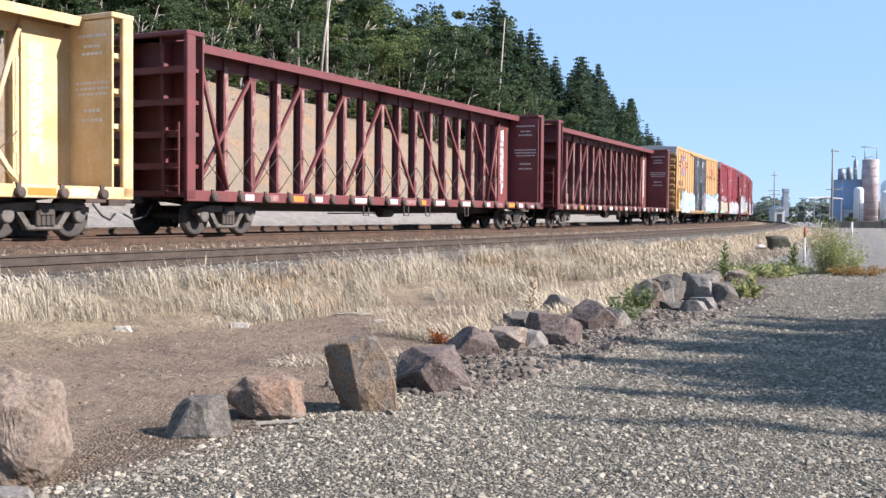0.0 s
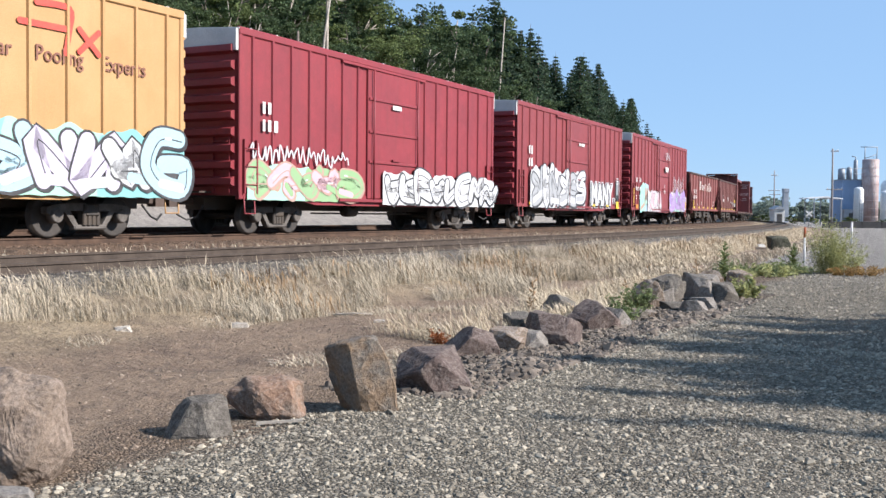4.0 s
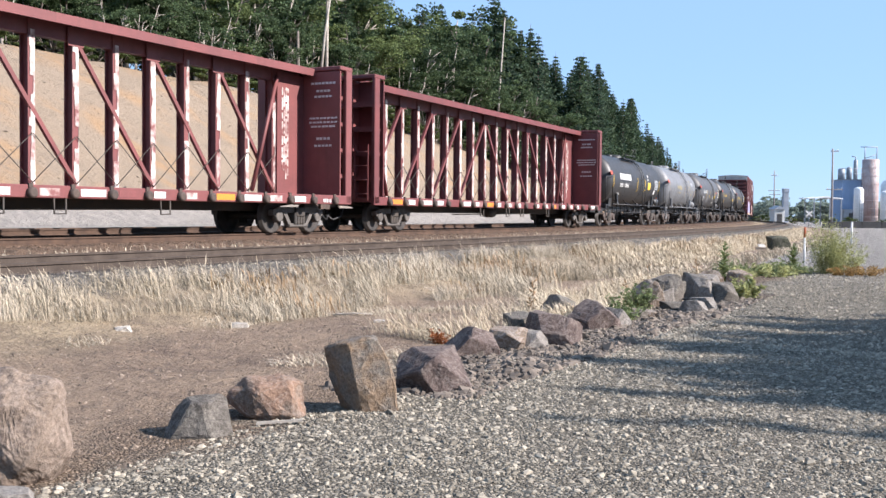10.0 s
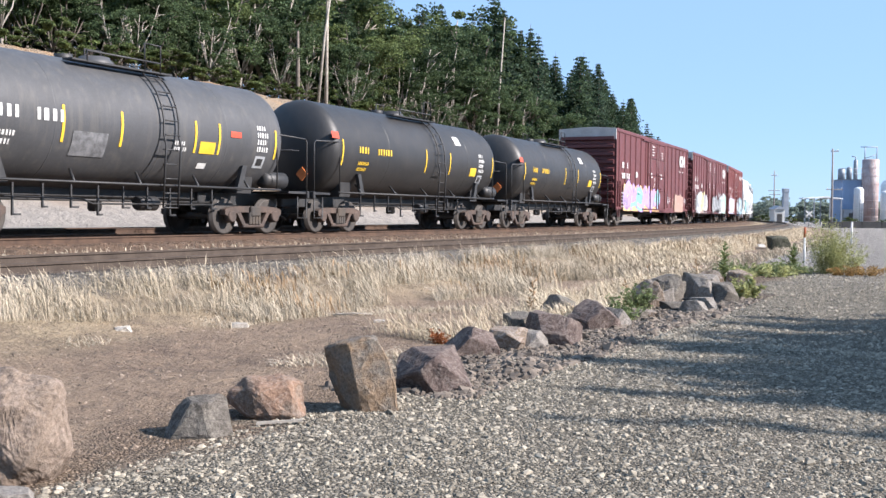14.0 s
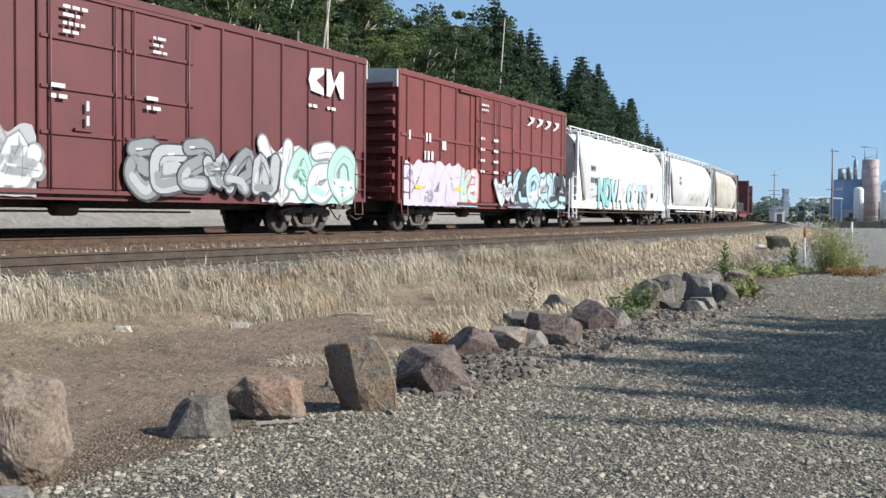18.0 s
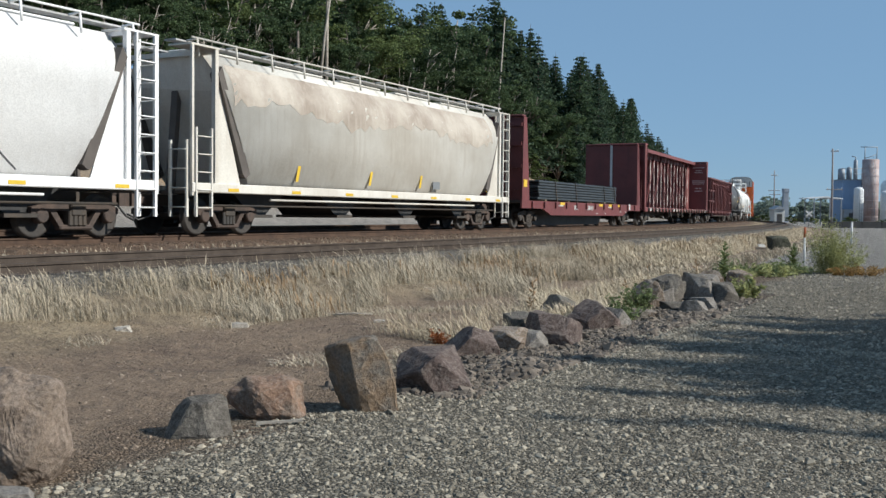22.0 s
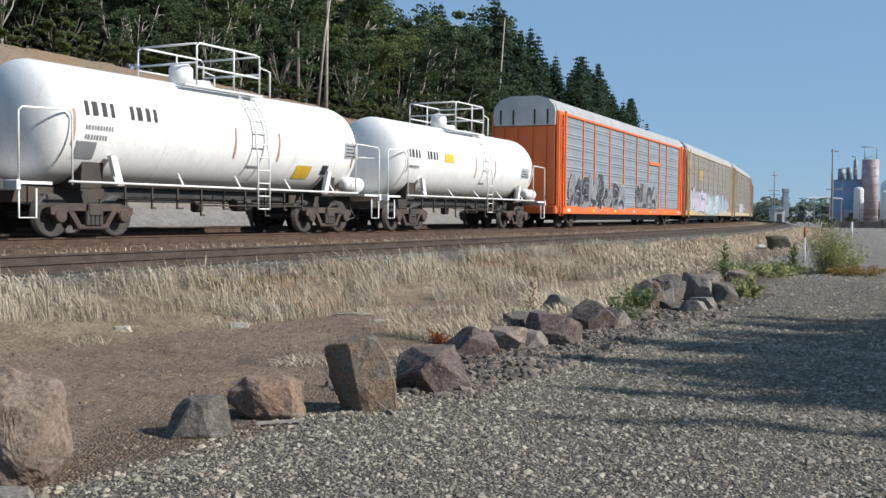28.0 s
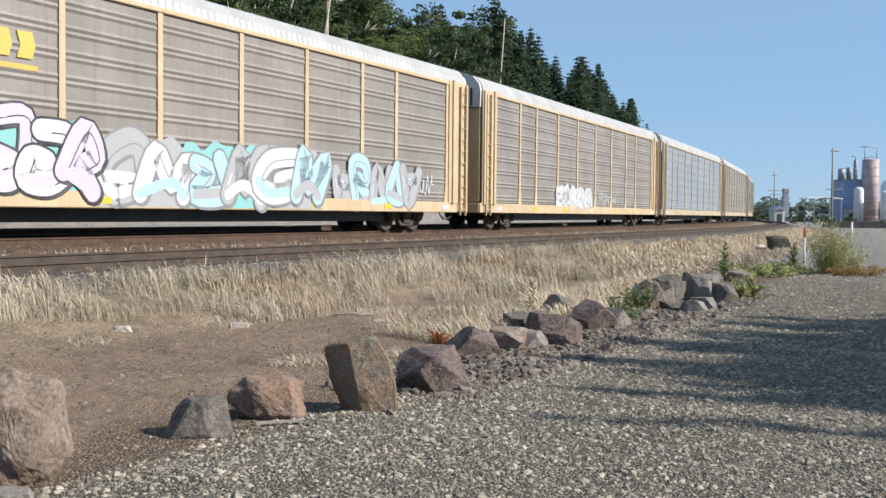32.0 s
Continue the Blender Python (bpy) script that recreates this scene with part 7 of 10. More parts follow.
def tank_marks(kind):
    def marks(car, on_tank, on_text, panel, tl, zc, r):
        if kind == "large_letters":
            for k in range(6):
                on_tank(-tl + 2.1 + k * 0.4, -tl + 2.44 + k * 0.4, zc + 0.05, zc + 0.38, WHITEP, "lettering")
            on_text(-tl + 2.1, zc - 0.35, [4], 0.22, WHITEP)
            on_text(-tl + 3.1, zc - 0.35, [5], 0.22, WHITEP)
            on_text(-tl + 1.9, zc - 0.75, [9], 0.09, WHITEP)
            on_text(2.3, zc + 0.35, [3, 3], 0.13, WHITEP)
            on_tank(2.4, 3.05, zc - 0.35, zc + 0.05, YELLOWP, "placard")
            panel(4.1, 4.9, zc - 0.3, zc + 0.25)
            on_tank(4.05, 4.35, zc - 0.6, zc - 0.35, WHITEP, "placard")
        elif kind == "grey":
            on_tank(3.0, 3.55, zc + 0.25, zc + 0.48, spray("silver"), "placard")
            on_tank(-2.2, -1.5, zc - 0.05, zc + 0.14, TK_FADE, "marking")
            on_tank(-1.4, -0.5, zc - 0.1, zc + 0.18, TK_FADE, "marking")
            on_tank(-2.0, -0.7, zc - 0.35, zc - 0.25, TK_FADE, "marking")
            on_tank(2.3, 2.8, zc - 0.7, zc - 0.5, INKP, "placard")
            for x, z, w, d in ((2.3, 0.5, 0.3, 0.1), (2.35, 0.3, 0.22, 0.1), (2.3, 0.1, 0.3, 0.1), (2.35, -0.1, 0.2, 0.1), (3.3, -0.2, 0.35, 0.1), (2.9, -0.4, 0.5, 0.09)):
                on_tank(x, x + w, zc + z, zc + z + d, TK_FADE, "marking")
            on_tank(4.0, 4.65, zc - 0.55, zc - 0.05, GRIME, "placard", "dirty grey data panel")
            for x, z, w, d in ((-3.3, -0.35, 0.04, 0.4), (-2.9, -0.6, 0.05, 0.35), (-1.75, -0.85, 0.06, 0.9), (-1.5, -0.6, 0.04, 0.5), (-1.1, -0.9, 0.05, 0.55), (-0.5, -0.8, 0.04, 0.45), (0.25, -0.75, 0.05, 0.5), (3.6, -0.8, 0.05, 0.4), (-4.2, -0.5, 0.05, 0.4)):
                on_tank(x, x + w, zc + z, zc + z + d, GRIME, "dirt_run", "dark run of dirt", 0.006)
        elif kind == "white1":
            on_text(-tl + 1.1, zc + 0.15, [4], 0.3, INKP)
            on_text(-tl + 2.4, zc + 0.15, [4], 0.3, INKP)
            on_text(-tl + 1.1, zc - 0.15, [10], 0.1, spray("grey"))
            on_text(-tl + 1.1, zc - 0.35, [8], 0.1, spray("grey"))
            on_tank(2.7, 3.4, zc - 0.9, zc - 0.55, YELLOWP, "placard")
            panel(4.9, 5.6, zc - 0.25, zc + 0.2)
            on_tank(3.9, 4.2, zc - 0.75, zc - 0.5, INKP, "placard")
            on_tank(-tl + 0.9, -tl + 1.45, zc - 0.75, zc - 0.4, spray("grey"), "placard")
        elif kind == "white2":
            on_text(-tl + 0.9, zc + 0.0, [4], 0.27, INKP)
            on_text(-tl + 2.2, zc + 0.0, [4], 0.27, INKP)
            on_text(-tl + 0.9, zc - 0.35, [9], 0.1, spray("grey"))
            on_tank(-tl + 3.5, -tl + 4.2, zc - 0.05, zc + 0.25, YELLOWP, "placard")
            panel(4.4, 5.2, zc - 0.35, zc + 0.05)
        else:
            pale = kind == "pale_letters"
            ink = WHITEP if pale else YELLOWP
            on_text(-tl + 1.7, zc - 0.1, [4], 0.24 if pale else 0.19, ink)
            on_text(-tl + 2.8, zc - 0.1, [4 if pale else 6], 0.24 if pale else 0.19, ink)
            on_text(-tl + 1.7, zc - 0.45, [8], 0.1, ink)
            on_text(-tl + 1.7, zc - 0.62, [7], 0.1, ink)
            if pale:
                on_tank(-1.9, -0.95, zc - 0.75, zc - 0.25, TK_PATCH, "marking", "faded grey stencil patch")
                on_text(1.1, zc - 0.35, [5, 6], 0.09, WHITEP)
                on_tank(1.95, 2.5, zc - 0.5, zc - 0.22, YELLOWP, "placard")
                on_tank(2.05, 2.35, zc - 0.85, zc - 0.72, WHITEP, "placard")
                on_tank(3.05, 3.45, zc - 0.05, zc + 0.1, REDP, "placard")
            else:
                on_tank(2.3, 2.75, zc + 0.55, zc + 0.85, WHITEP, "placard")
                on_tank(3.4, 3.9, zc - 0.5, zc - 0.2, YELLOWP, "placard")
            on_text(4.1, zc + 0.2, [4, 5, 4, 5], 0.12, WHITEP)
            on_tank(4.1, 4.5, zc - 0.75, zc - 0.45, spray("silver"), "placard", "small pale data plate")
            on_tank(4.18, 4.42, zc - 0.69, zc - 0.51, INKP, "lettering", "", 0.016)
        stripe = spray("peach") if kind.startswith("white") else FADED if kind == "grey" else YELLOWP
        for x in (-2.2, -0.6, 1.75, 2.6, tl - 0.8) if kind == "pale_letters" else (-tl + 0.75, 0.6 if kind == "grey" else -0.1, 1.7, tl - 0.75):
            on_tank(x, x + 0.07, zc - 0.5, zc + 0.25, stripe, "stripe", "short painted conspicuity stripe")
        if not kind.startswith("white"):
            on_tank(-tl + 0.22, -tl + 0.6, zc + 0.25, zc + 0.45, REDP, "placard")
            part("placard", Shape().prism([(-0.5, zc - 0.98), (-0.3, zc - 0.78), (-0.5, zc - 0.58), (-0.7, zc - 0.78)], "x", -tl + 0.02, -tl + 0.06), HAZARD, car, "orange diamond placard on the tank end")
    return marks


def deco_orange(car, a, b, y, z0, zt):
    yy = y + 0.026
    graffiti(car, -12.0, -6.3, z0 + 0.2, z0 + 2.05, yy, 101, ("grey", "black", "black"), "silver", None, 5, "silver", 0.07)
    graffiti(car, -6.3, -2.0, z0 + 0.05, z0 + 1.65, yy, 102, ("black", "grey"), "silver", None, 4, "silver", 0.09)
    graffiti(car, 0.8, 5.7, z0 + 0.2, z0 + 1.75, yy, 103, ("black", "grey"), "silver", None, 4, "white", 0.08)
    part("sign_panel", Shape().box(3.7, 6.4, yy - 0.03, yy, 3.6, 3.78), ORANGE_R, car)
    part("number_panel", Shape().box(-7.3, -4.75, yy - 0.01, yy, z0 + 0.03, z0 + 0.33), INKP, car)
    bars(car, yy - 0.012, -7.2, z0 + 0.08, [4], 0.2, WHITEP)
    bars(car, yy - 0.012, -6.2, z0 + 0.08, [6], 0.2, WHITEP)
    scribble(car, a + 0.55, a + 1.15, z0 + 2.2, z0 + 2.8, yy - 0.08, 12, "black", 0.05)


def deco_yel(kind):
    def deco(car, a, b, y, z0, zt):
        yy = y + 0.026
        if kind == 1:
            graffiti(car, -12.6, -3.9, z0 + 0.15, z0 + 1.95, yy, 111, ("lilac", "lilac", "lilac", "white"), "black", ("teal", "teal", "teal", "teal"), 9, "white", 0.09)
            graffiti(car, -4.0, 4.2, z0 + 0.05, z0 + 1.75, yy - 0.02, 112, ("silver", "white", "sky"), "grey", ("silver", "teal"), 6, "white", 0.09)
            graffiti(car, 5.0, 9.8, z0 + 0.05, z0 + 1.65, yy, 113, ("silver", "sky"), "grey", None, 5, "white", 0.08)
            s = Shape()
            for k in range(3):
                x = -7.05 + k * 0.55
                s.prism([(x, 3.5), (x + 0.36, 3.5), (x + 0.44, 3.75), (x + 0.36, 4.02), (x, 4.02), (x + 0.08, 3.75)], "y", yy + 0.05, yy + 0.02)
            s.prism([(-7.1, 3.28), (-5.45, 3.28), (-5.45, 3.38), (-7.1, 3.38)], "y", yy + 0.05, yy + 0.02)
            part("emblem", s, FADED_Y, car, "faded yellow railway emblem of plain blocks")
            part("reflector", Shape().box(-12.9, -10.9, yy - 0.03, yy - 0.02, z0 + 0.02, z0 + 0.38), YELLOWP, car)
            bars(car, yy - 0.02, -8.6, z0 + 0.05, [4], 0.2, WHITEP)
            bars(car, yy - 0.02, -7.4, z0 + 0.05, [6], 0.2, WHITEP)
            part("sign_panel", Shape().box(a + 0.7, a + 1.25, yy - 0.08, yy - 0.06, 4.0, 4.5), YELLOWP, car)
            scribble(car, 9.9, 11.0, 1.2, 1.9, yy, 15, "white", 0.07)
        elif kind == 2:
            graffiti(car, -5.0, 0.0, z0 + 0.25, z0 + 1.35, yy, 114, ("white",), "silver", ("white",), 5)
            scribble(car, 1.4, 4.6, z0 + 0.4, z0 + 1.2, yy, 13, "white", 0.07)
    return deco


# ---------------------------------------------------------------- the train, from the front car back
centre_beam("centerbeam_flatcar", -275.4, -252.8, "pale yellow centerbeam flat car with plywood-coloured bulkheads, empty", YEL_CB, YEL_CB, seed=1)
centre_beam("centerbeam_flatcar", -251.1, -228.5, "empty maroon centerbeam flat car with white reflector blocks", MAROON, STRIP_D, seed=2)
centre_beam("centerbeam_flatcar", -226.6, -204.3, "empty maroon centerbeam flat car with dull red posts", MAROON, STRIP_D, seed=3)
box_car("boxcar", -202.1, -183.3, "yellow boxcar with black double doors and blue graffiti", YEL_BOX, ROOF_W, YEL_DOOR, YEL_BOX, ribs=20, door_x=(-2.46, 2.48), leaves=2, deco=deco_yellow_box)
box_car("boxcar", -181.3, -166.0, "red ribbed boxcar with pale green and white graffiti", RED_BOX_D, ROOF_W, RED_BOX_D, RED_BOX_D, ribs=18, door_x=(-1.6, 1.7), deco=deco_red_one)
box_car("boxcar", -163.6, -148.4, "red ribbed boxcar with large white capital-letter graffiti", RED_BOX, ROOF_W, RED_BOX, RED_BOX_D, ribs=18, door_x=(-1.6, 1.7), deco=deco_red_many)
box_car("boxcar", -146.2, -130.5, "red ribbed boxcar with lilac, mint and white graffiti", RED_BOX, ROOF_W, RED_BOX, RED_BOX_D, ribs=18, door_x=(-1.6, 1.7), deco=deco_red_three)
open_hopper("open_hopper_car", -128.7, -114.4, "oxide-red open-top hopper car with faded white lettering", OXIDE, RUST_SHADE, posts=12, deco=deco_oxide_hopper)
open_hopper("open_hopper_car", -113.4, -99.1, "brown-red open-top hopper car with small white scrawls", OXIDE_B, RUST_SHADE, posts=13, deco=deco_brown_hopper)
centre_beam("centerbeam_flatcar", -97.8, -75.0, "empty red centerbeam flat car with scuffed white posts", RED_CB, STRIP, seed=4)
centre_beam("centerbeam_flatcar", -73.7, -51.0, "empty maroon centerbeam flat car with scuffed white posts", MAROON, STRIP, seed=5)
tank_car("tank_car", -49.7, -36.1, "black tank car with white lettering and yellow placard", TK_BLACK, marks=tank_marks("large_letters"))
tank_car("tank_car", -35.6, -23.25, "stained grey tank car with yellow stripes", TK_GREY, marks=tank_marks("grey"))
tank_car("tank_car", -22.9, -10.15, "dark grey streaked tank car with white lettering", TK_DARK, rail_mat=BLACKP, marks=tank_marks("pale_letters"))
tank_car("tank_car", -9.95, 3.7, "black tank car with yellow lettering", TK_BLACK, rail_mat=BLACKP, marks=tank_marks("yellow_letters"))
tank_car("tank_car", 4.1, 17.6, "black tank car with faint yellow lettering", TK_BLACK, rail_mat=BLACKP, marks=tank_marks("yellow_letters"))
box_car("boxcar", 18.4, 37.8, "brown-red boxcar with purple and teal graffiti", BROWN_RED, ROOF_G, BROWN_RED, BROWN_RED, ribs=16, door_x=(-2.55, 1.95), leaves=2, deco=deco_monogram(piece_colour, 51))
box_car("boxcar", 39.9, 58.9, "brown-red boxcar with silver and white graffiti", BROWN_RED, ROOF_G, BROWN_RED, BROWN_RED, ribs=16, door_x=(-2.55, 1.95), leaves=2, deco=deco_monogram(piece_silver, 61))
box_car("boxcar", 60.9, 76.5, "oxide-red boxcar with lilac and turquoise graffiti", BN_RED, ROOF_G, BN_RED, BN_RED, ribs=13, door_x=(-2.02, 1.6), leaves=2, hrib=(2.1, 3.1), deco=deco_bn)
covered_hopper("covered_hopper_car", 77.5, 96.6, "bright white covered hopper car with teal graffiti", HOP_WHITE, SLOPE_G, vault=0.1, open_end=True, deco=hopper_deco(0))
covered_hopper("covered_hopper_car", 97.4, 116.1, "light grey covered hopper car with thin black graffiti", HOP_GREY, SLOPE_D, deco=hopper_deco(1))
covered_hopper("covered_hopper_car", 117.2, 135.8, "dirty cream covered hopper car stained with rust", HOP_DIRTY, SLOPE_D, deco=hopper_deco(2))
bulkhead_flat("bulkhead_flatcar", 137.2, 156.0, "maroon bulkhead flat car loaded with strapped steel bundles", MAROON)
centre_beam("centerbeam_flatcar", 157.2, 179.55, "empty maroon centerbeam flat car with white-scuffed posts", RED_CB, STRIP, seed=6)
gondola("gondola_car", 181.45, 196.85, "maroon ribbed gondola car with scraped white patches", GON_RED, STRIP, MAROON_D)
tank_car("tank_car", 197.5, 210.1, "black tank car with yellow placard and orange marks", TK_DARK, marks=tank_marks("pale_letters"))
tank_car("tank_car", 210.4, 224.0, "bright white tank car with railed top platform", TK_WHITE, 2.66, 2.42, cage=True, under=STEEL, marks=tank_marks("white1"))
tank_car("tank_car", 224.4, 238.3, "white tank car with railed top platform, rust-stained", TK_WHITE, 2.66, 2.42, cage=True, under=STEEL, marks=tank_marks("white2"))
auto_rack("autorack_car", 239.0, 266.6, "orange auto rack with grey screens and black graffiti", ORANGE_R, SCREEN, ROOF_RACK, ORANGE_R, deco=deco_orange)
auto_rack("autorack_car", 267.6, 294.6, "yellow auto rack with grey screens and pastel graffiti", YEL_RACK, SCREEN_B, ROOF_RACK, YEL_RACK, deco=deco_yel(1))
auto_rack("autorack_car", 295.7, 323.0, "yellow auto rack with brownish grey screens", YEL_RACK, SCREEN_B, ROOF_RACK, YEL_RACK, deco=deco_yel(2))
auto_rack("autorack_car", 324.1, 350.9, "yellow auto rack with dusty grey screens", YEL_DULL, SCREEN, ROOF_RACK, YEL_DULL)
auto_rack("autorack_car", 352.0, 378.8, "yellow auto rack with dusty brownish screens", YEL_DULL, SCREEN_B, ROOF_RACK, YEL_DULL)
auto_rack("autorack_car", 379.9, 406.7, "yellow auto rack with dusty grey screens at the rear", YEL_DULL, SCREEN, ROOF_RACK, YEL_DULL)
# ---------------------------------------------------------------- boulders along the edge of the lot
def rock_material(name, a, b, vein=0.5):
    """Broken stone: two mottled tones, fine dark pitting, pale veins, rough relief."""
    m = bpy.data.materials.new(name)
    m.use_nodes = True
    nt = m.node_tree
    bsdf = nt.nodes["Principled BSDF"]
    bsdf.inputs["Roughness"].default_value = 0.92
    bsdf.inputs["Specular IOR Level"].default_value = 0.25
    at = nt.nodes.new("ShaderNodeTexCoord")
    info = nt.nodes.new("ShaderNodeObjectInfo")
    shift = nt.nodes.new("ShaderNodeVectorMath")
    shift.operation = "MULTIPLY_ADD"
    shift.inputs[1].default_value = (9.0, 9.0, 9.0)
    nt.links.new(info.outputs["Random"], shift.inputs[0])
    nt.links.new(at.outputs["Object"], shift.inputs[2])

    def cloud(scale, detail, rough, lo, hi, warp=0.0):
        n = nt.nodes.new("ShaderNodeTexNoise")
        n.inputs["Scale"].default_value, n.inputs["Detail"].default_value = scale, detail
        n.inputs["Roughness"].default_value, n.inputs["Distortion"].default_value = rough, warp
        nt.links.new(shift.outputs[0], n.inputs["Vector"])
        r = nt.nodes.new("ShaderNodeMapRange")
        r.inputs["From Min"].default_value, r.inputs["From Max"].default_value = lo, hi
        nt.links.new(n.outputs[0], r.inputs[0])
        return n.outputs[0], r.outputs[0]

    def mixed(kind, fac, one, two):
        x = nt.nodes.new("ShaderNodeMix")
        x.data_type, x.blend_type = "RGBA", kind
        for sock, val in ((x.inputs[0], fac), (x.inputs[6], one), (x.inputs[7], two)):
            if isinstance(val, bpy.types.NodeSocket):
                nt.links.new(val, sock)
            else:
                sock.default_value = val
        return x.outputs[2]

    big = cloud(4.5, 4, 0.6, 0.42, 0.58)[1]
    fine_raw, fine = cloud(38, 6, 0.7, 0.4, 0.62)
    ridge_raw = cloud(6.5, 5, 0.65, 0, 1, 1.4)[0]
    ridge = nt.nodes.new("ShaderNodeMath")
    ridge.operation, ridge.inputs[1].default_value = "SUBTRACT", 0.5
    nt.links.new(ridge_raw, ridge.inputs[0])
    ab = nt.nodes.new("ShaderNodeMath")
    ab.operation = "ABSOLUTE"
    nt.links.new(ridge.outputs[0], ab.inputs[0])
    line = nt.nodes.new("ShaderNodeMapRange")
    line.inputs["From Min"].default_value, line.inputs["From Max"].default_value = 0.006, 0.05
    line.inputs["To Min"].default_value, line.inputs["To Max"].default_value = vein, 0.0
    nt.links.new(ab.outputs[0], line.inputs[0])
    col = mixed("MIX", big, (*a, 1), (*b, 1))
    col = mixed("MULTIPLY", 1.0, col, mixed("MIX", fine, (0.62, 0.61, 0.6, 1), (1.06, 1.05, 1.03, 1)))
    col = mixed("MIX", line.outputs[0], col, (0.42, 0.37, 0.33, 1))
    nt.links.new(col, bsdf.inputs["Base Color"])
    mid = cloud(13, 7, 0.68, 0, 1)[0]
    total = nt.nodes.new("ShaderNodeMath")
    total.operation, total.inputs[1].default_value = "MULTIPLY_ADD", 0.35
    nt.links.new(fine_raw, total.inputs[0])
    nt.links.new(mid, total.inputs[2])
    bump = nt.nodes.new("ShaderNodeBump")
    bump.inputs["Strength"].default_value, bump.inputs["Distance"].default_value = 0.75, 0.035
    nt.links.new(total.outputs[0], bump.inputs["Height"])
    nt.links.new(bump.outputs[0], bsdf.inputs["Normal"])
    return m


ROCK_GREY = rock_material("grey_rock", (0.142, 0.128, 0.11), (0.1, 0.089, 0.077), 0.15)
ROCK_RED = rock_material("reddish_rock", (0.252, 0.16, 0.113), (0.185, 0.134, 0.102), 0.2)
# pink paled and evened to paint in the veil of a lens smear
ROCK_SMEAR = rock_material("dusty_pink_rock", (0.245, 0.19, 0.152), (0.205, 0.158, 0.124), 0.1)
ROCK_TAN = rock_material("tan_grey_rock", (0.168, 0.139, 0.113), (0.197, 0.144, 0.105))
ROCK_SLAB = rock_material("tan_slab_rock", (0.168, 0.147, 0.124), (0.223, 0.155, 0.101), 0.1)
ROCK_PURP = rock_material("purplish_rock", (0.092, 0.068, 0.062), (0.132, 0.099, 0.088), 0.2)
ROCK_MOSS = rock_material("mossy_dark_rock", (0.075, 0.078, 0.052), (0.05, 0.052, 0.037), 0.15)
ROCK_LIGHT = rock_material("bleached_stone", (0.5, 0.46, 0.4), (0.42, 0.38, 0.33), 0.1)
POSTW_STONE = paint("white_washed_stone", (0.7, 0.7, 0.68), (0.58, 0.57, 0.55), 0.8, 0, 6.0)
ROCK_PALE = rock_material("pale_rock", (0.227, 0.21, 0.192), (0.16, 0.145, 0.13), 0.2)


SLAB = ((-0.06, -0.18, -0.05), (0.22, -0.2, -0.05), (0.215, -0.17, 0.2), (0.17, -0.15, 0.42), (0.1, -0.12, 0.6), (0.02, -0.1, 0.635), (-0.15, -0.12, 0.58), (-0.12, -0.19, 0.3),
        (-0.22, 0.2, -0.05), (-0.31, 0.14, 0.3), (-0.33, 0.1, 0.54), (-0.1, 0.16, 0.6), (0.08, 0.18, 0.58), (0.2, 0.2, 0.3), (0.22, 0.2, -0.05))


def hewn_points(seed, cuts, extra):
    """Corners of a block cut down by planes: the six sides, given cuts (direction and distance) and a few at random."""
    rng = random.Random(seed)
    planes = [(Vector((sg if k == 0 else rng.uniform(-0.22, 0.22), sg if k == 1 else rng.uniform(-0.22, 0.22), sg if k == 2 else rng.uniform(-0.22, 0.22))).normalized(), rng.uniform(0.86, 1.0)) for k in range(3) for sg in (-1, 1)]
    planes += [(Vector(c[:3]).normalized(), c[3]) for c in cuts]
    for _ in range(extra):
        n = Vector((rng.uniform(-1, 1), rng.uniform(-1, 1), rng.uniform(-0.35, 1))).normalized()
        planes.append((n, rng.uniform(0.82, 1.12)))
    out = []
    for (n1, d1), (n2, d2), (n3, d3) in itertools.combinations(planes, 3):
        det = n1.dot(n2.cross(n3))
        if abs(det) < 0.05:
            continue
        q = (n2.cross(n3) * d1 + n3.cross(n1) * d2 + n1.cross(n2) * d3) / det
        if all(n.dot(q) <= d + 1e-4 for n, d in planes):
            out.append(q)
    return out


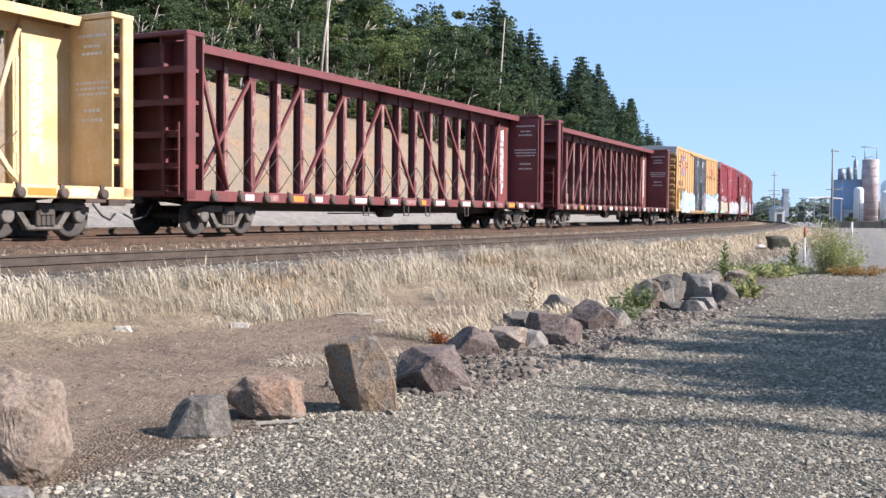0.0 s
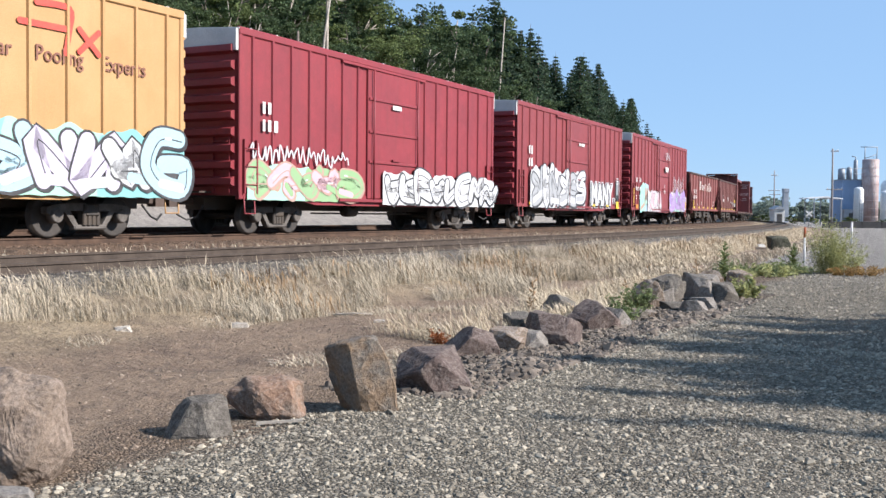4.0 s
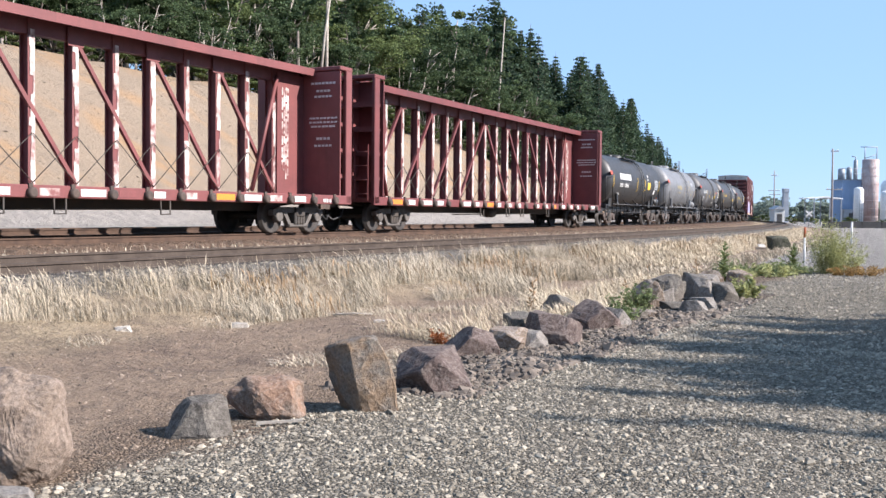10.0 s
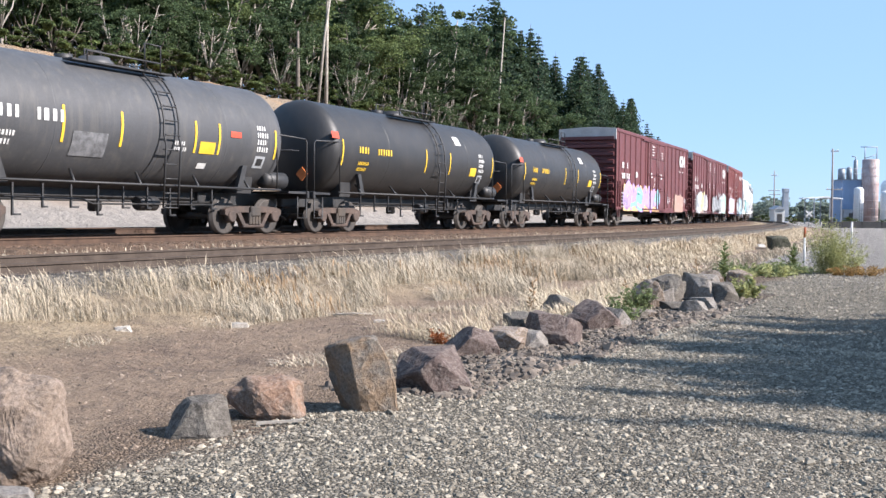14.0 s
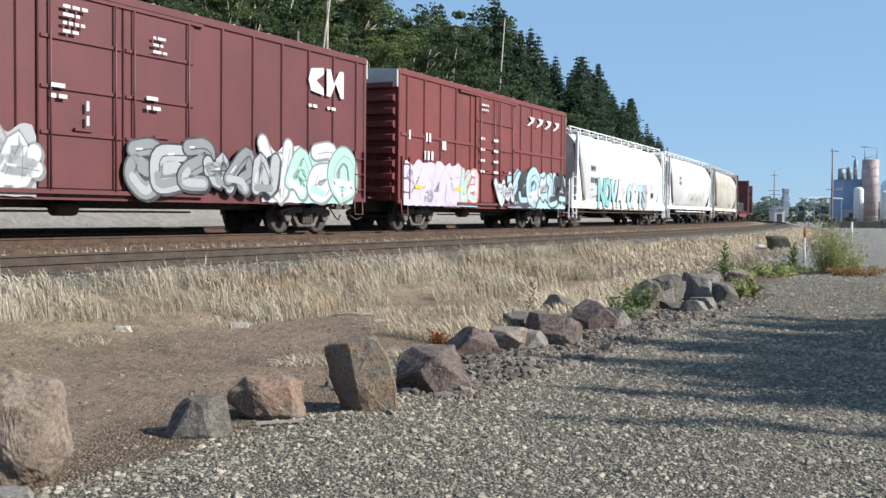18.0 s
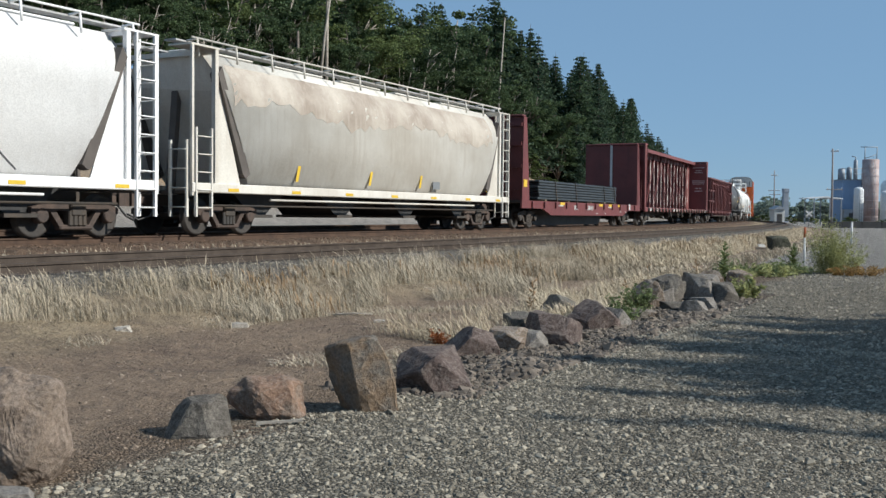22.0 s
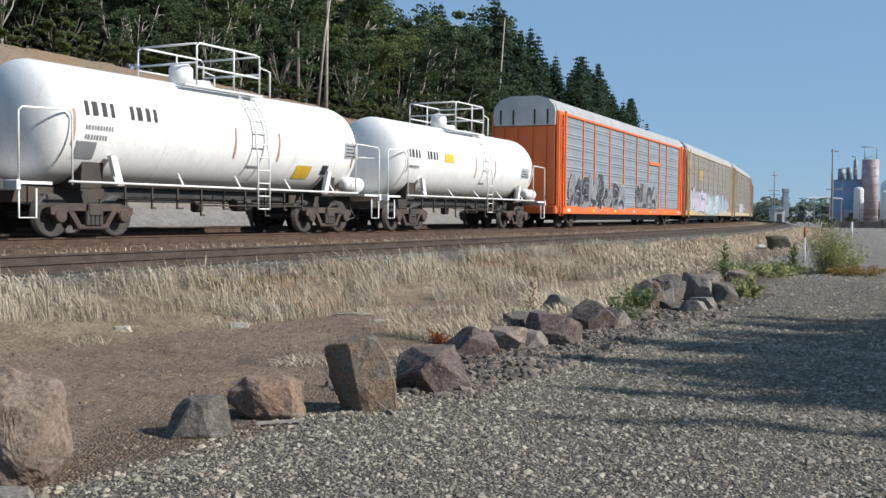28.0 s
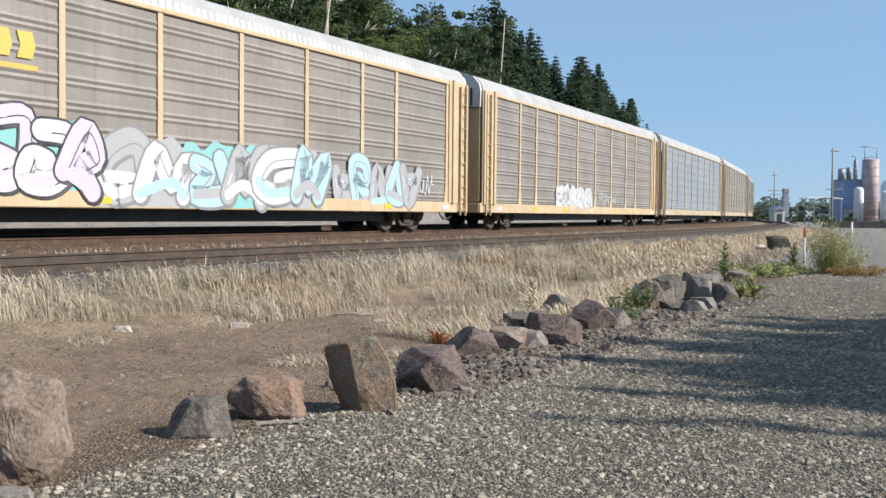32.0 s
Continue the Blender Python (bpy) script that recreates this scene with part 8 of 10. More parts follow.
def boulder_mesh(w, d, h, seed, mat, boxy=0.5, pts=16, lumps=1.0, cuts=None):
    rng = random.Random(seed)
    bm = bmesh.new()
    if boxy >= 1:
        for q in SLAB:
            bm.verts.new(q)
    elif cuts is not None:
        for q in hewn_points(seed, cuts, pts):
            bm.verts.new((q.x * w / 2, q.y * d / 2, h * 0.42 + q.z * h * 0.58))
    else:
        for _ in range(pts):
            while True:
                q = Vector((rng.uniform(-1, 1), rng.uniform(-1, 1), rng.uniform(-1, 1)))
                if 0.2 < q.length < 1.5:
                    break
            sph = q.normalized()
            cube = q / max(abs(c) for c in q)
            q = sph.lerp(cube, boxy) * rng.uniform(0.88, 1.0)
            bm.verts.new((q.x * w / 2, q.y * d / 2, h * 0.42 + q.z * h * 0.58))
    bmesh.ops.remove_doubles(bm, verts=bm.verts, dist=0.03 * min(w, h))
    hull = bmesh.ops.convex_hull(bm, input=bm.verts)
    bmesh.ops.delete(bm, geom=list({g for g in hull["geom_interior"] + hull["geom_unused"] if isinstance(g, bmesh.types.BMVert)}), context="VERTS")
    bmesh.ops.dissolve_limit(bm, angle_limit=0.06, verts=bm.verts, edges=bm.edges)
    bmesh.ops.bevel(bm, geom=list(bm.edges), offset=(0.03 if cuts is not None else 0.02) * min(w, h), segments=1, affect="EDGES")
    bmesh.ops.triangulate(bm, faces=bm.faces)
    bmesh.ops.subdivide_edges(bm, edges=bm.edges, cuts=3, use_grid_fill=True)
    bm.normal_update()
    k = min(w, d, h)
    for v in bm.verts:
        n1 = noise.noise(v.co * (4.0 / k) * 0.6 + Vector((seed, 0, 0)))
        n2 = noise.noise(v.co * (14.0 / k) * 0.6 + Vector((0, seed, 0)))
        n3 = noise.noise(v.co * (34.0 / k) * 0.6 + Vector((0, 0, seed)))
        v.co += v.normal * (n1 * 0.05 * lumps + n2 * 0.026 + n3 * 0.012) * k
    me = bpy.data.meshes.new("boulder")
    bm.to_mesh(me)
    bm.free()
    me.materials.append(mat)
    return me


def boulder(x, y, w, d, h, seed, mat, rz, label, lean=0, boxy=0.5, pts=18, lumps=1.0, cuts=None, lift=0.0):
    p, s = across_along(x, y)
    ob = new("boulder", boulder_mesh(w, d, h, seed, mat, boxy, pts, lumps, cuts))
    ob.matrix_basis = Matrix.Translation((x, y, ground_z(p, s) - 0.03 + lift)) @ Matrix.Rotation(radians(rz), 4, "Z") @ Matrix.Rotation(radians(lean), 4, "Y")
    return tagged(ob, label, "boulder", "boulders edging the gravel lot")


def across_along(x, y):
    r = Vector((x, y)) - CEN
    return RC - r.length, R0 * math.atan2(r.dot(EV), -r.dot(NV))


for args in (
    (-2.56, 6.15, 0.74, 0.6, 0.74, 4, ROCK_SMEAR, 10, "large dusty pinkish boulder, rounded, in loose gravel", 0, 0.0, 90, 1.3),
    (-2.46, 5.62, 0.5, 0.3, 0.1, 6, ROCK_PALE, 5, "low flat pale stone under the dusty boulder", 0, 0.6, 20, 1.0),
    (-1.75, 7.42, 0.44, 0.4, 0.29, 5, ROCK_GREY, 6, "small grey angular boulder in brown dirt", 0, 0.5, 3, 0.7, [(-0.8, -0.35, 0.45, 0.72), (0.75, -0.3, 0.55, 0.85), (-0.2, -0.9, 0.3, 0.8)]),
    (-1.36, 8.05, 0.7, 0.5, 0.4, 8, ROCK_RED, -12, "low reddish rounded boulder beside bare dirt", 7, 0.12, 44, 1.3),
    (-0.58, 8.3, 0.54, 0.42, 0.62, 11, ROCK_SLAB, 8, "tall slab-like tan boulder standing upright", -4, 1.0, 26),
    (-0.1, 9.3, 0.65, 0.56, 0.38, 14, ROCK_PURP, 12, "purplish rough boulder with pale veins", 0, 0.25, 3, 1.0, [(-0.75, -0.2, 0.6, 0.75), (0.6, -0.4, 0.6, 0.85), (-0.7, -0.6, -0.3, 0.8)]),
    (0.33, 11.6, 0.578, 0.495, 0.36, 17, ROCK_PURP, 20, "dark purplish boulder among rubble", 0, 0.4, 3, 1.0, [(-0.75, 0, 0.6, 0.6), (0.4, -0.6, 0.6, 0.8)]),
    (0.76, 12.3, 0.472, 0.44, 0.26, 19, ROCK_TAN, -10, "small tan block of stone among rubble", 0, 0.5, 2, 0.7, [(0.6, -0.3, 0.7, 0.9), (-0.5, -0.6, 0.5, 0.9)]),
    (1.02, 13.3, 0.448, 0.396, 0.34, 20, ROCK_GREY, 30, "small grey stone wedged behind others", 0, 0.5, 3, 0.7, []),
    (1.1, 12.45, 0.401, 0.33, 0.23, 21, ROCK_PALE, 15, "small pale broken stone among rubble", 0, 0.6, 2, 0.6, [(0.7, -0.5, 0.4, 0.7), (-0.6, -0.5, 0.5, 0.8)]),
    (1.33, 12.75, 0.72, 0.55, 0.42, 23, ROCK_PURP, -8, "purplish flat-topped boulder in the stone row", 4, 0.8, 2, 0.8, [(-0.85, -0.45, 0.1, 0.72), (0.1, -0.8, 0.55, 0.78), (0.75, -0.5, 0.3, 0.9)]),
    (1.78, 15.6, 0.625, 0.495, 0.44, 26, ROCK_GREY, 10, "dark grey pointed boulder in dry grass", 0, 0.5, 1, 0.6, [(-0.85, -0.1, 0.5, 0.6), (0.55, -0.2, 0.8, 0.62)]),
    (2.13, 14.4, 0.72, 0.605, 0.4, 28, ROCK_PURP, 25, "purple-brown boulder with pale specks", 0, 0.4, 4, 1.0, [(-0.7, -0.2, 0.65, 0.75), (0.7, -0.3, 0.6, 0.72)]),
    (2.5, 14.8, 0.378, 0.396, 0.27, 29, ROCK_PALE, 35, "pale wedge of stone leaning on a darker one", 28, 0.5, 2, 0.6, [(0.7, -0.2, 0.7, 0.6)]),
    (3.2, 16.6, 0.47, 0.4, 0.14, 31, ROCK_TAN, 0, "low flat tan stone at the gravel's edge", 0, 0.5, 3, 0.7, []),
    (3.05, 16.3, 0.25, 0.24, 0.17, 32, ROCK_GREY, 50, "small dark stone beside a flat one", 0, 0.5, 3, 0.6, []),
    (3.62, 18, 0.47, 0.5, 0.53, 33, ROCK_TAN, 10, "pinkish upright boulder beside green weeds", -4, 0.7, 2, 0.8, [(-0.6, -0.1, 0.8, 0.8), (0.75, -0.1, 0.5, 0.85), (-0.3, -0.9, 0.3, 0.85)]),
    (4.15, 19.2, 0.44, 0.5, 0.43, 35, ROCK_GREY, 40, "dark angular boulder in a heap of stones", 12, 0.6, 3, 0.8, [(-0.8, -0.2, 0.4, 0.7)]),
    (4.05, 18.5, 0.28, 0.28, 0.29, 37, ROCK_PALE, 20, "small pale stone lodged in the heap", -16, 0.6, 3, 0.6, []),
    (3.98, 18.75, 0.4, 0.36, 0.24, 38, ROCK_GREY, 65, "dark broken stone low in the heap", 0, 0.6, 3, 0.6, []),
    (4.75, 19.3, 0.66, 0.42, 0.5, 39, ROCK_PALE, -14, "pale grey slab boulder tilted on the heap", 20, 0.85, 1, 0.6, [(-0.8, -0.35, -0.2, 0.45), (-0.55, -0.5, 0.7, 0.8), (0.8, -0.2, 0.6, 0.78)]),
    (4.2, 17.2, 0.42, 0.4, 0.21, 51, ROCK_PALE, 15, "pale flat-topped stone at the heap's foot", 4, 0.6, 2, 0.6, [(-0.5, -0.8, 0.1, 0.75), (0.6, -0.6, 0.5, 0.85)]),
    (4.48, 17.7, 0.47, 0.42, 0.22, 57, ROCK_PALE, -12, "broad pale stone at the heap's foot", -4, 0.6, 2, 0.6, [(-0.2, -0.95, 0.1, 0.65), (0.75, -0.4, 0.4, 0.8)]),
    (3.95, 17.6, 0.34, 0.34, 0.16, 58, ROCK_GREY, 35, "small dark stone at the heap's foot", 0, 0.6, 3, 0.7, []),
    (4.4, 20, 0.47, 0.45, 0.46, 55, ROCK_GREY, 33, "grey angular stone at the top of the heap", -12, 0.6, 4, 0.8, []),
    (4.95, 20.6, 0.47, 0.5, 0.48, 61, ROCK_GREY, 5, "dark grey broken stone behind the heap", 14, 0.6, 4, 0.8, []),
    (5.45, 21.4, 0.38, 0.38, 0.46, 62, ROCK_PALE, 50, "pale jagged stone standing behind the heap", 24, 0.6, 4, 0.7, []),
    (5.85, 22.3, 0.4, 0.4, 0.44, 63, ROCK_TAN, 20, "tan broken stone behind the heap", -18, 0.6, 4, 0.7, []),
    (5.2, 19.1, 0.51, 0.46, 0.37, 42, ROCK_GREY, 12, "brownish grey boulder beside the stone heap", 0, 0.5, 3, 0.8, [(-0.85, -0.3, 0.3, 0.6), (0.5, -0.5, 0.7, 0.85)]),
    (6.5, 22.6, 0.52, 0.5, 0.42, 44, ROCK_TAN, 55, "rounded tan boulder behind a green weed", 0, 0.35, 4, 0.9, []),
):
    boulder(*args)


# ---------------------------------------------------------------- loose stones, joined
def loose_stones(name, pts, sizes, mat, label, category, squash=0.7, seed=0, round_=False):
    rng = np.random.RandomState(seed)
    octa = (np.array([(1, 0, 0), (-1, 0, 0), (0, 1, 0), (0, -1, 0), (0, 0, 1), (0, 0, -0.6)], float), np.array([(0, 2, 4), (2, 1, 4), (1, 3, 4), (3, 0, 4), (2, 0, 5), (1, 2, 5), (3, 1, 5), (0, 3, 5)]))
    if round_:
        g = (1 + 5 ** 0.5) / 2
        base = np.array([(-1, g, 0), (1, g, 0), (-1, -g, 0), (1, -g, 0), (0, -1, g), (0, 1, g), (0, -1, -g), (0, 1, -g), (g, 0, -1), (g, 0, 1), (-g, 0, -1), (-g, 0, 1)]) / 1.9
        tri = np.array([(0, 11, 5), (0, 5, 1), (0, 1, 7), (0, 7, 10), (0, 10, 11), (1, 5, 9), (5, 11, 4), (11, 10, 2), (10, 7, 6), (7, 1, 8), (3, 9, 4), (3, 4, 2), (3, 2, 6), (3, 6, 8), (3, 8, 9), (4, 9, 5), (2, 4, 11), (6, 2, 10), (8, 6, 7), (9, 8, 1)])
    else:
        base, tri = octa
    nv = len(base)
    n = len(pts)
    rad = rng.uniform(0.75, 1.2, (n, nv, 1)) * base[None]
    rad = rad * rng.uniform(0.6, 1.3, (n, 1, 3)) + rng.uniform(-0.2, 0.2, (n, nv, 3))
    a = rng.uniform(0, 2 * np.pi, n)
    ca, sa = np.cos(a), np.sin(a)
    x = rad[:, :, 0] * ca[:, None] - rad[:, :, 1] * sa[:, None]
    y = rad[:, :, 0] * sa[:, None] + rad[:, :, 1] * ca[:, None]
    v = np.stack([x, y, rad[:, :, 2] * squash], 2) * sizes[:, None, None] + pts[:, None, :]
    f = tri[None] + (np.arange(n) * nv)[:, None, None]
    me = bpy.data.meshes.new(name)
    me.from_pydata(v.reshape(-1, 3).tolist(), [], f.reshape(-1, 3).tolist())
    me.materials.append(mat)
    return tagged(new(name, me), label, category, kind="stuff")


def scatter(n, p_rng, s_rng, seed, near=1.0, keep=None):
    """Random spots between two lines across and along, thinning with distance."""
    rng = random.Random(seed)
    out = []
    while len(out) < n:
        u = rng.random() ** near
        s = s_rng[0] + (s_rng[1] - s_rng[0]) * u
        p = rng.uniform(*p_rng)
        if keep and not keep(p, s, rng):
            continue
        q = place(p, s)
        out.append((q.x, q.y, ground_z(p, s)))
    return np.array(out)


STONES = paint("crushed_stone", (0.285, 0.252, 0.198), (0.2, 0.176, 0.138), 0.9, 0, 6.0, island=0.42, fine=0.2, bscale=60, spec=0.25)
RUBBLE = paint("broken_rubble", (0.172, 0.141, 0.113), (0.097, 0.08, 0.067), 0.9, 0, 5.0, island=0.4, fine=0.2, bscale=40, spec=0.25)
PEBBLE = paint("dirt_pebbles", (0.269, 0.21, 0.16), (0.126, 0.097, 0.076), 0.9, 0, 9.0, island=0.6, spec=0.2)


def thinning(p, s, rng):
    """Loose stones grow sparse towards the trodden part of the lot."""
    return rng.random() < min(1.0, (s - 1.4) / 2.9) * min(1.0, (p + 4.6) / 1.6)


_r = np.random.RandomState(5)
loose_stones("gravel", scatter(60000, (-4.6, 4.9), (1.4, 13.0), 1, 1.15, thinning), _r.gamma(2.2, 0.0037, 60000) + 0.0042, STONES, "loose crushed grey gravel on the lot", "gravel", 0.66, 1, True)
loose_stones("gravel", scatter(26000, (-12.0, 4.9), (-14.0, 16.0), 9, 1.0), _r.gamma(2.5, 0.0034, 26000) + 0.005, STONES, "loose gravel strewn over the rest of the lot", "gravel", seed=10)
loose_stones("gravel", scatter(20000, (-4.5, 4.9), (12.5, 34.0), 2, 1.5), _r.gamma(2.2, 0.0062, 20000) + 0.009, STONES, "coarser grey gravel further along the lot", "gravel", seed=2)
loose_stones("rubble", scatter(12000, (4.0, 5.5), (7.5, 21.0), 3, 1.0), _r.gamma(2.0, 0.009, 12000) + 0.009, RUBBLE, "broken rubble along the row of boulders", "rubble", 0.75, 3, True)
loose_stones("pebbles", scatter(11000, (4.6, 10.5), (3.0, 22.0), 4, 1.2), _r.gamma(2.0, 0.004, 11000) + 0.004, PEBBLE, "small pebbles scattered on the bare dirt", "pebbles", seed=4)
BALLAST_S = paint("ballast_stone", (0.101, 0.087, 0.077), (0.059, 0.05, 0.045), 0.9, 0, 4.0, island=0.4, spec=0.25)
BALLAST_R = paint("rusty_ballast_stone", (0.151, 0.099, 0.069), (0.097, 0.067, 0.05), 0.9, 0, 4.0, island=0.35, spec=0.25)
loose_stones("ballast", scatter(3000, (10.9, 12.1), (5.0, 60.0), 26, 1.4), _r.uniform(0.016, 0.036, 3000), STONES, "dusty grey stones on the shoulder of the near track", "ballast", seed=26)
loose_stones("ballast", scatter(7500, (12.1, 15.0), (5.0, 60.0), 6, 1.4), _r.uniform(0.02, 0.045, 7500), BALLAST_S, "dark ballast stones of the near track", "ballast", seed=6)
loose_stones("ballast", scatter(7000, (16.3, 20.5), (9.0, 80.0), 7, 1.4), _r.uniform(0.02, 0.045, 7000), BALLAST_R, "rust-brown ballast stones of the main track", "ballast", seed=7)


loose_stones("bank_stones", scatter(1300, (32.5, 45.0), (20.0, 100.0), 8, 1.0), _r.gamma(1.5, 0.016, 1300) + 0.015, RUBBLE, "loose stones scattered on the cut bank", "stones", 0.7, 8, True)
# ---------------------------------------------------------------- dry grass
def blades(name, pts, heights, mat, label, category, width=0.006, lean=0.35, seeds=0.3, seed=0):
    rng = np.random.RandomState(seed)
    n = len(pts)
    a, b = rng.uniform(0, 2 * np.pi, n), rng.normal(0.35, 0.9, n)
    dx, dy = np.cos(a), np.sin(a)
    bend = rng.gamma(2.0, lean / 2, n)
    bx, by = -np.cos(b) * bend, np.sin(b) * bend
    w = width * rng.uniform(0.6, 1.4, n)
    head = rng.random(n) < seeds
    rows = []
    for t, wk in ((0.0, 1.0), (0.55, 0.8), (0.82, 0.7), (1.0, 0.1)):
        cx = pts[:, 0] + bx * heights * t ** 2
        cy = pts[:, 1] + by * heights * t ** 2
        cz = pts[:, 2] + heights * (t - 0.28 * np.minimum(bend, 1.6) * t ** 2) - 0.02
        ww = w * np.where(head & (t > 0.6) & (t < 0.95), 1.9, wk)
        rows.append(np.stack([cx - dx * ww, cy - dy * ww, cz], 1))
        rows.append(np.stack([cx + dx * ww, cy + dy * ww, cz], 1))
    v = np.stack(rows, 1).reshape(-1, 3)
    quad = np.array([(0, 1, 3, 2), (2, 3, 5, 4), (4, 5, 7, 6)])
    f = (quad[None] + (np.arange(n) * 8)[:, None, None]).reshape(-1, 4)
    me = bpy.data.meshes.new(name)
    me.from_pydata(v.tolist(), [], f.tolist())
    me.materials.append(mat)
    return tagged(new(name, me), label, category, kind="stuff")


STRAW = paint("dry_straw", (0.438, 0.378, 0.291), (0.287, 0.239, 0.17), 0.8, 0, 0.7, island=0.35, fine=0, spec=0.3)
STRAW_P = paint("bleached_straw", (0.54, 0.46, 0.34), (0.4, 0.325, 0.225), 0.8, 0, 0.8, island=0.3, fine=0, spec=0.3)
STRAW_B = paint("brown_weeds", (0.302, 0.185, 0.101), (0.202, 0.143, 0.076), 0.8, 0, 0.8, island=0.3, fine=0, spec=0.3)


def strip_edge(s):
    return lerp_table([(0, 10.8), (7.8, 10.3), (9.2, 9.95), (10.9, 9.5), (12.6, 8.6), (13.6, 9.0), (15.2, 9.2), (16.2, 8.7), (17.6, 7.9), (22, 8.5), (30, 8.3), (50, 9.2), (90, 9.4)], s)


def in_strip(p, s, rng):
    if p < strip_edge(s) + 0.5 * noise.noise(Vector((s * 0.6, p, 0))):
        return False
    c = noise.noise(Vector((s * 0.55, p * 1.1, 9.0))) + 0.6 * noise.noise(Vector((s * 1.6, p * 2.2, 1.0)))
    return rng.random() < (0.67 if s < 11 else 0.3 if s < 26 else 0.42) + (1.2 if s < 11 else 1.6) * c


_g = np.random.RandomState(8)
blades("dry_grass", scatter(46000, (6.6, 11.25), (4.0, 34.0), 11, 1.2, in_strip), _g.beta(1.6, 3.2, 46000) * 0.55 + 0.05, STRAW, "tall bleached dry grass along the near track", "grass", 0.003, 0.75, 0.4, 11)
blades("dry_grass", scatter(34000, (6.6, 11.0), (28.0, 95.0), 12, 1.3, in_strip), _g.beta(2.0, 3.0, 34000) * 0.4 + 0.06, STRAW_P, "pale dry grass further along the track", "grass", 0.0065, 0.5, 0.3, 12)
blades("dry_grass", scatter(5200, (15.1, 16.5), (5.0, 75.0), 13, 1.4), _g.uniform(0.05, 0.19, 5200), STRAW, "short dry weeds between the two tracks", "grass", 0.007, 0.5, 0.3, 13)
blades("dry_grass", scatter(9000, (5.4, 7.3), (10.9, 24.0), 14, 1.2, lambda p, s, r: r.random() < 0.3 + 1.4 * noise.noise(Vector((s * 0.8, p * 1.2, 4.0)))), _g.uniform(0.1, 0.42, 9000), STRAW_P, "wispy bleached grass behind the boulders", "grass", 0.0035, 0.8, 0.25, 14)
blades("dry_grass", scatter(4200, (5.2, 9.6), (7.5, 20.0), 15, 1.2, lambda p, s, r: noise.noise(Vector((s * 0.5, p * 0.8, 2.0))) > 0.22), _g.uniform(0.03, 0.14, 4200), STRAW, "thin flattened dry grass on bare dirt", "grass", 0.005, 1.3, 0.1, 15)
blades("brown_weeds", scatter(1800, (9.0, 10.9), (12.0, 60.0), 16, 1.2, lambda p, s, r: noise.noise(Vector((s * 0.3, p * 0.7, 7.0))) > 0.1), _g.uniform(0.12, 0.42, 1800), STRAW_B, "reddish-brown dead weeds in the dry grass", "weeds", 0.006, 0.4, 0.5, 16)
blades("dry_grass", scatter(5000, (2.8, 8.5), (24.0, 70.0), 17, 1.4, lambda p, s, r: p > 6.9 and noise.noise(Vector((s * 0.5, p, 2.0))) > -0.1), _g.uniform(0.06, 0.3, 5000), STRAW, "sparse dry grass beside the lot", "grass", 0.01, 0.7, 0.2, 17)


# ---------------------------------------------------------------- leaves and trees
def leaf_cloud(centres, sizes, rng, normal_up=0.3, long=1.6):
    """Small four-cornered leaf sprays at given spots, turned at random: vertices and faces."""
    n = len(centres)
    d = rng.normal(0, 1, (n, 3))
    d[:, 2] *= 0.6
    d /= np.linalg.norm(d, axis=1)[:, None]
    e = rng.normal(0, 1, (n, 3))
    e -= d * (d * e).sum(1)[:, None]
    e /= np.linalg.norm(e, axis=1)[:, None]
    nrm = np.cross(d, e)
    s = sizes[:, None]
    quad = [centres - d * s * long / 2, centres + e * s * 0.5 + nrm * s * 0.12, centres + d * s * long / 2, centres - e * s * 0.5 + nrm * s * 0.12]
    v = np.stack(quad, 1).reshape(-1, 3)
    f = (np.arange(4)[None] + (np.arange(n) * 4)[:, None])
    return v, f


def leaf_mesh(name, v, f, mat):
    me = bpy.data.meshes.new(name)
    me.from_pydata(v.tolist(), [], f.tolist())
    me.materials.append(mat)
    return me


def foliage(name, a, b, isl=0.45):
    m = paint(name, a, tuple(c * 0.8 for c in b), 0.7, 0, 0.55, island=isl, fine=0, spec=0.25)
    nt = m.node_tree
    bsdf, out = nt.nodes["Principled BSDF"], nt.nodes["Material Output"]
    tl, mx = nt.nodes.new("ShaderNodeBsdfTranslucent"), nt.nodes.new("ShaderNodeMixShader")
    nt.links.new(bsdf.inputs["Base Color"].links[0].from_socket, tl.inputs[0])
    mx.inputs[0].default_value = 0.42
    nt.links.new(bsdf.outputs[0], mx.inputs[1])
    nt.links.new(tl.outputs[0], mx.inputs[2])
    nt.links.new(mx.outputs[0], out.inputs[0])
    return m


FIR = foliage("fir_needles", (0.063, 0.1, 0.052), (0.041, 0.068, 0.037))
FIR_B = foliage("bluish_fir_needles", (0.065, 0.104, 0.067), (0.044, 0.073, 0.049))
LEAF = foliage("broad_leaves", (0.1, 0.145, 0.066), (0.058, 0.094, 0.046))
LEAF_Y = foliage("yellow_green_leaves", (0.14, 0.18, 0.066), (0.09, 0.124, 0.046))
LEAF_D = foliage("dark_leaves", (0.063, 0.096, 0.041), (0.041, 0.065, 0.03))
BARK = paint("grey_bark", (0.168, 0.143, 0.118), (0.101, 0.084, 0.071), 0.9, 0, 3.0, bump=0.7, bscale=15)
BARK_P = paint("pale_bark", (0.386, 0.353, 0.302), (0.252, 0.218, 0.185), 0.9, 0, 3.0, bump=0.5, bscale=15)
BARK_F = paint("brown_bark", (0.109, 0.084, 0.067), (0.071, 0.055, 0.044), 0.9, 0, 3.0, bump=0.7, bscale=15)


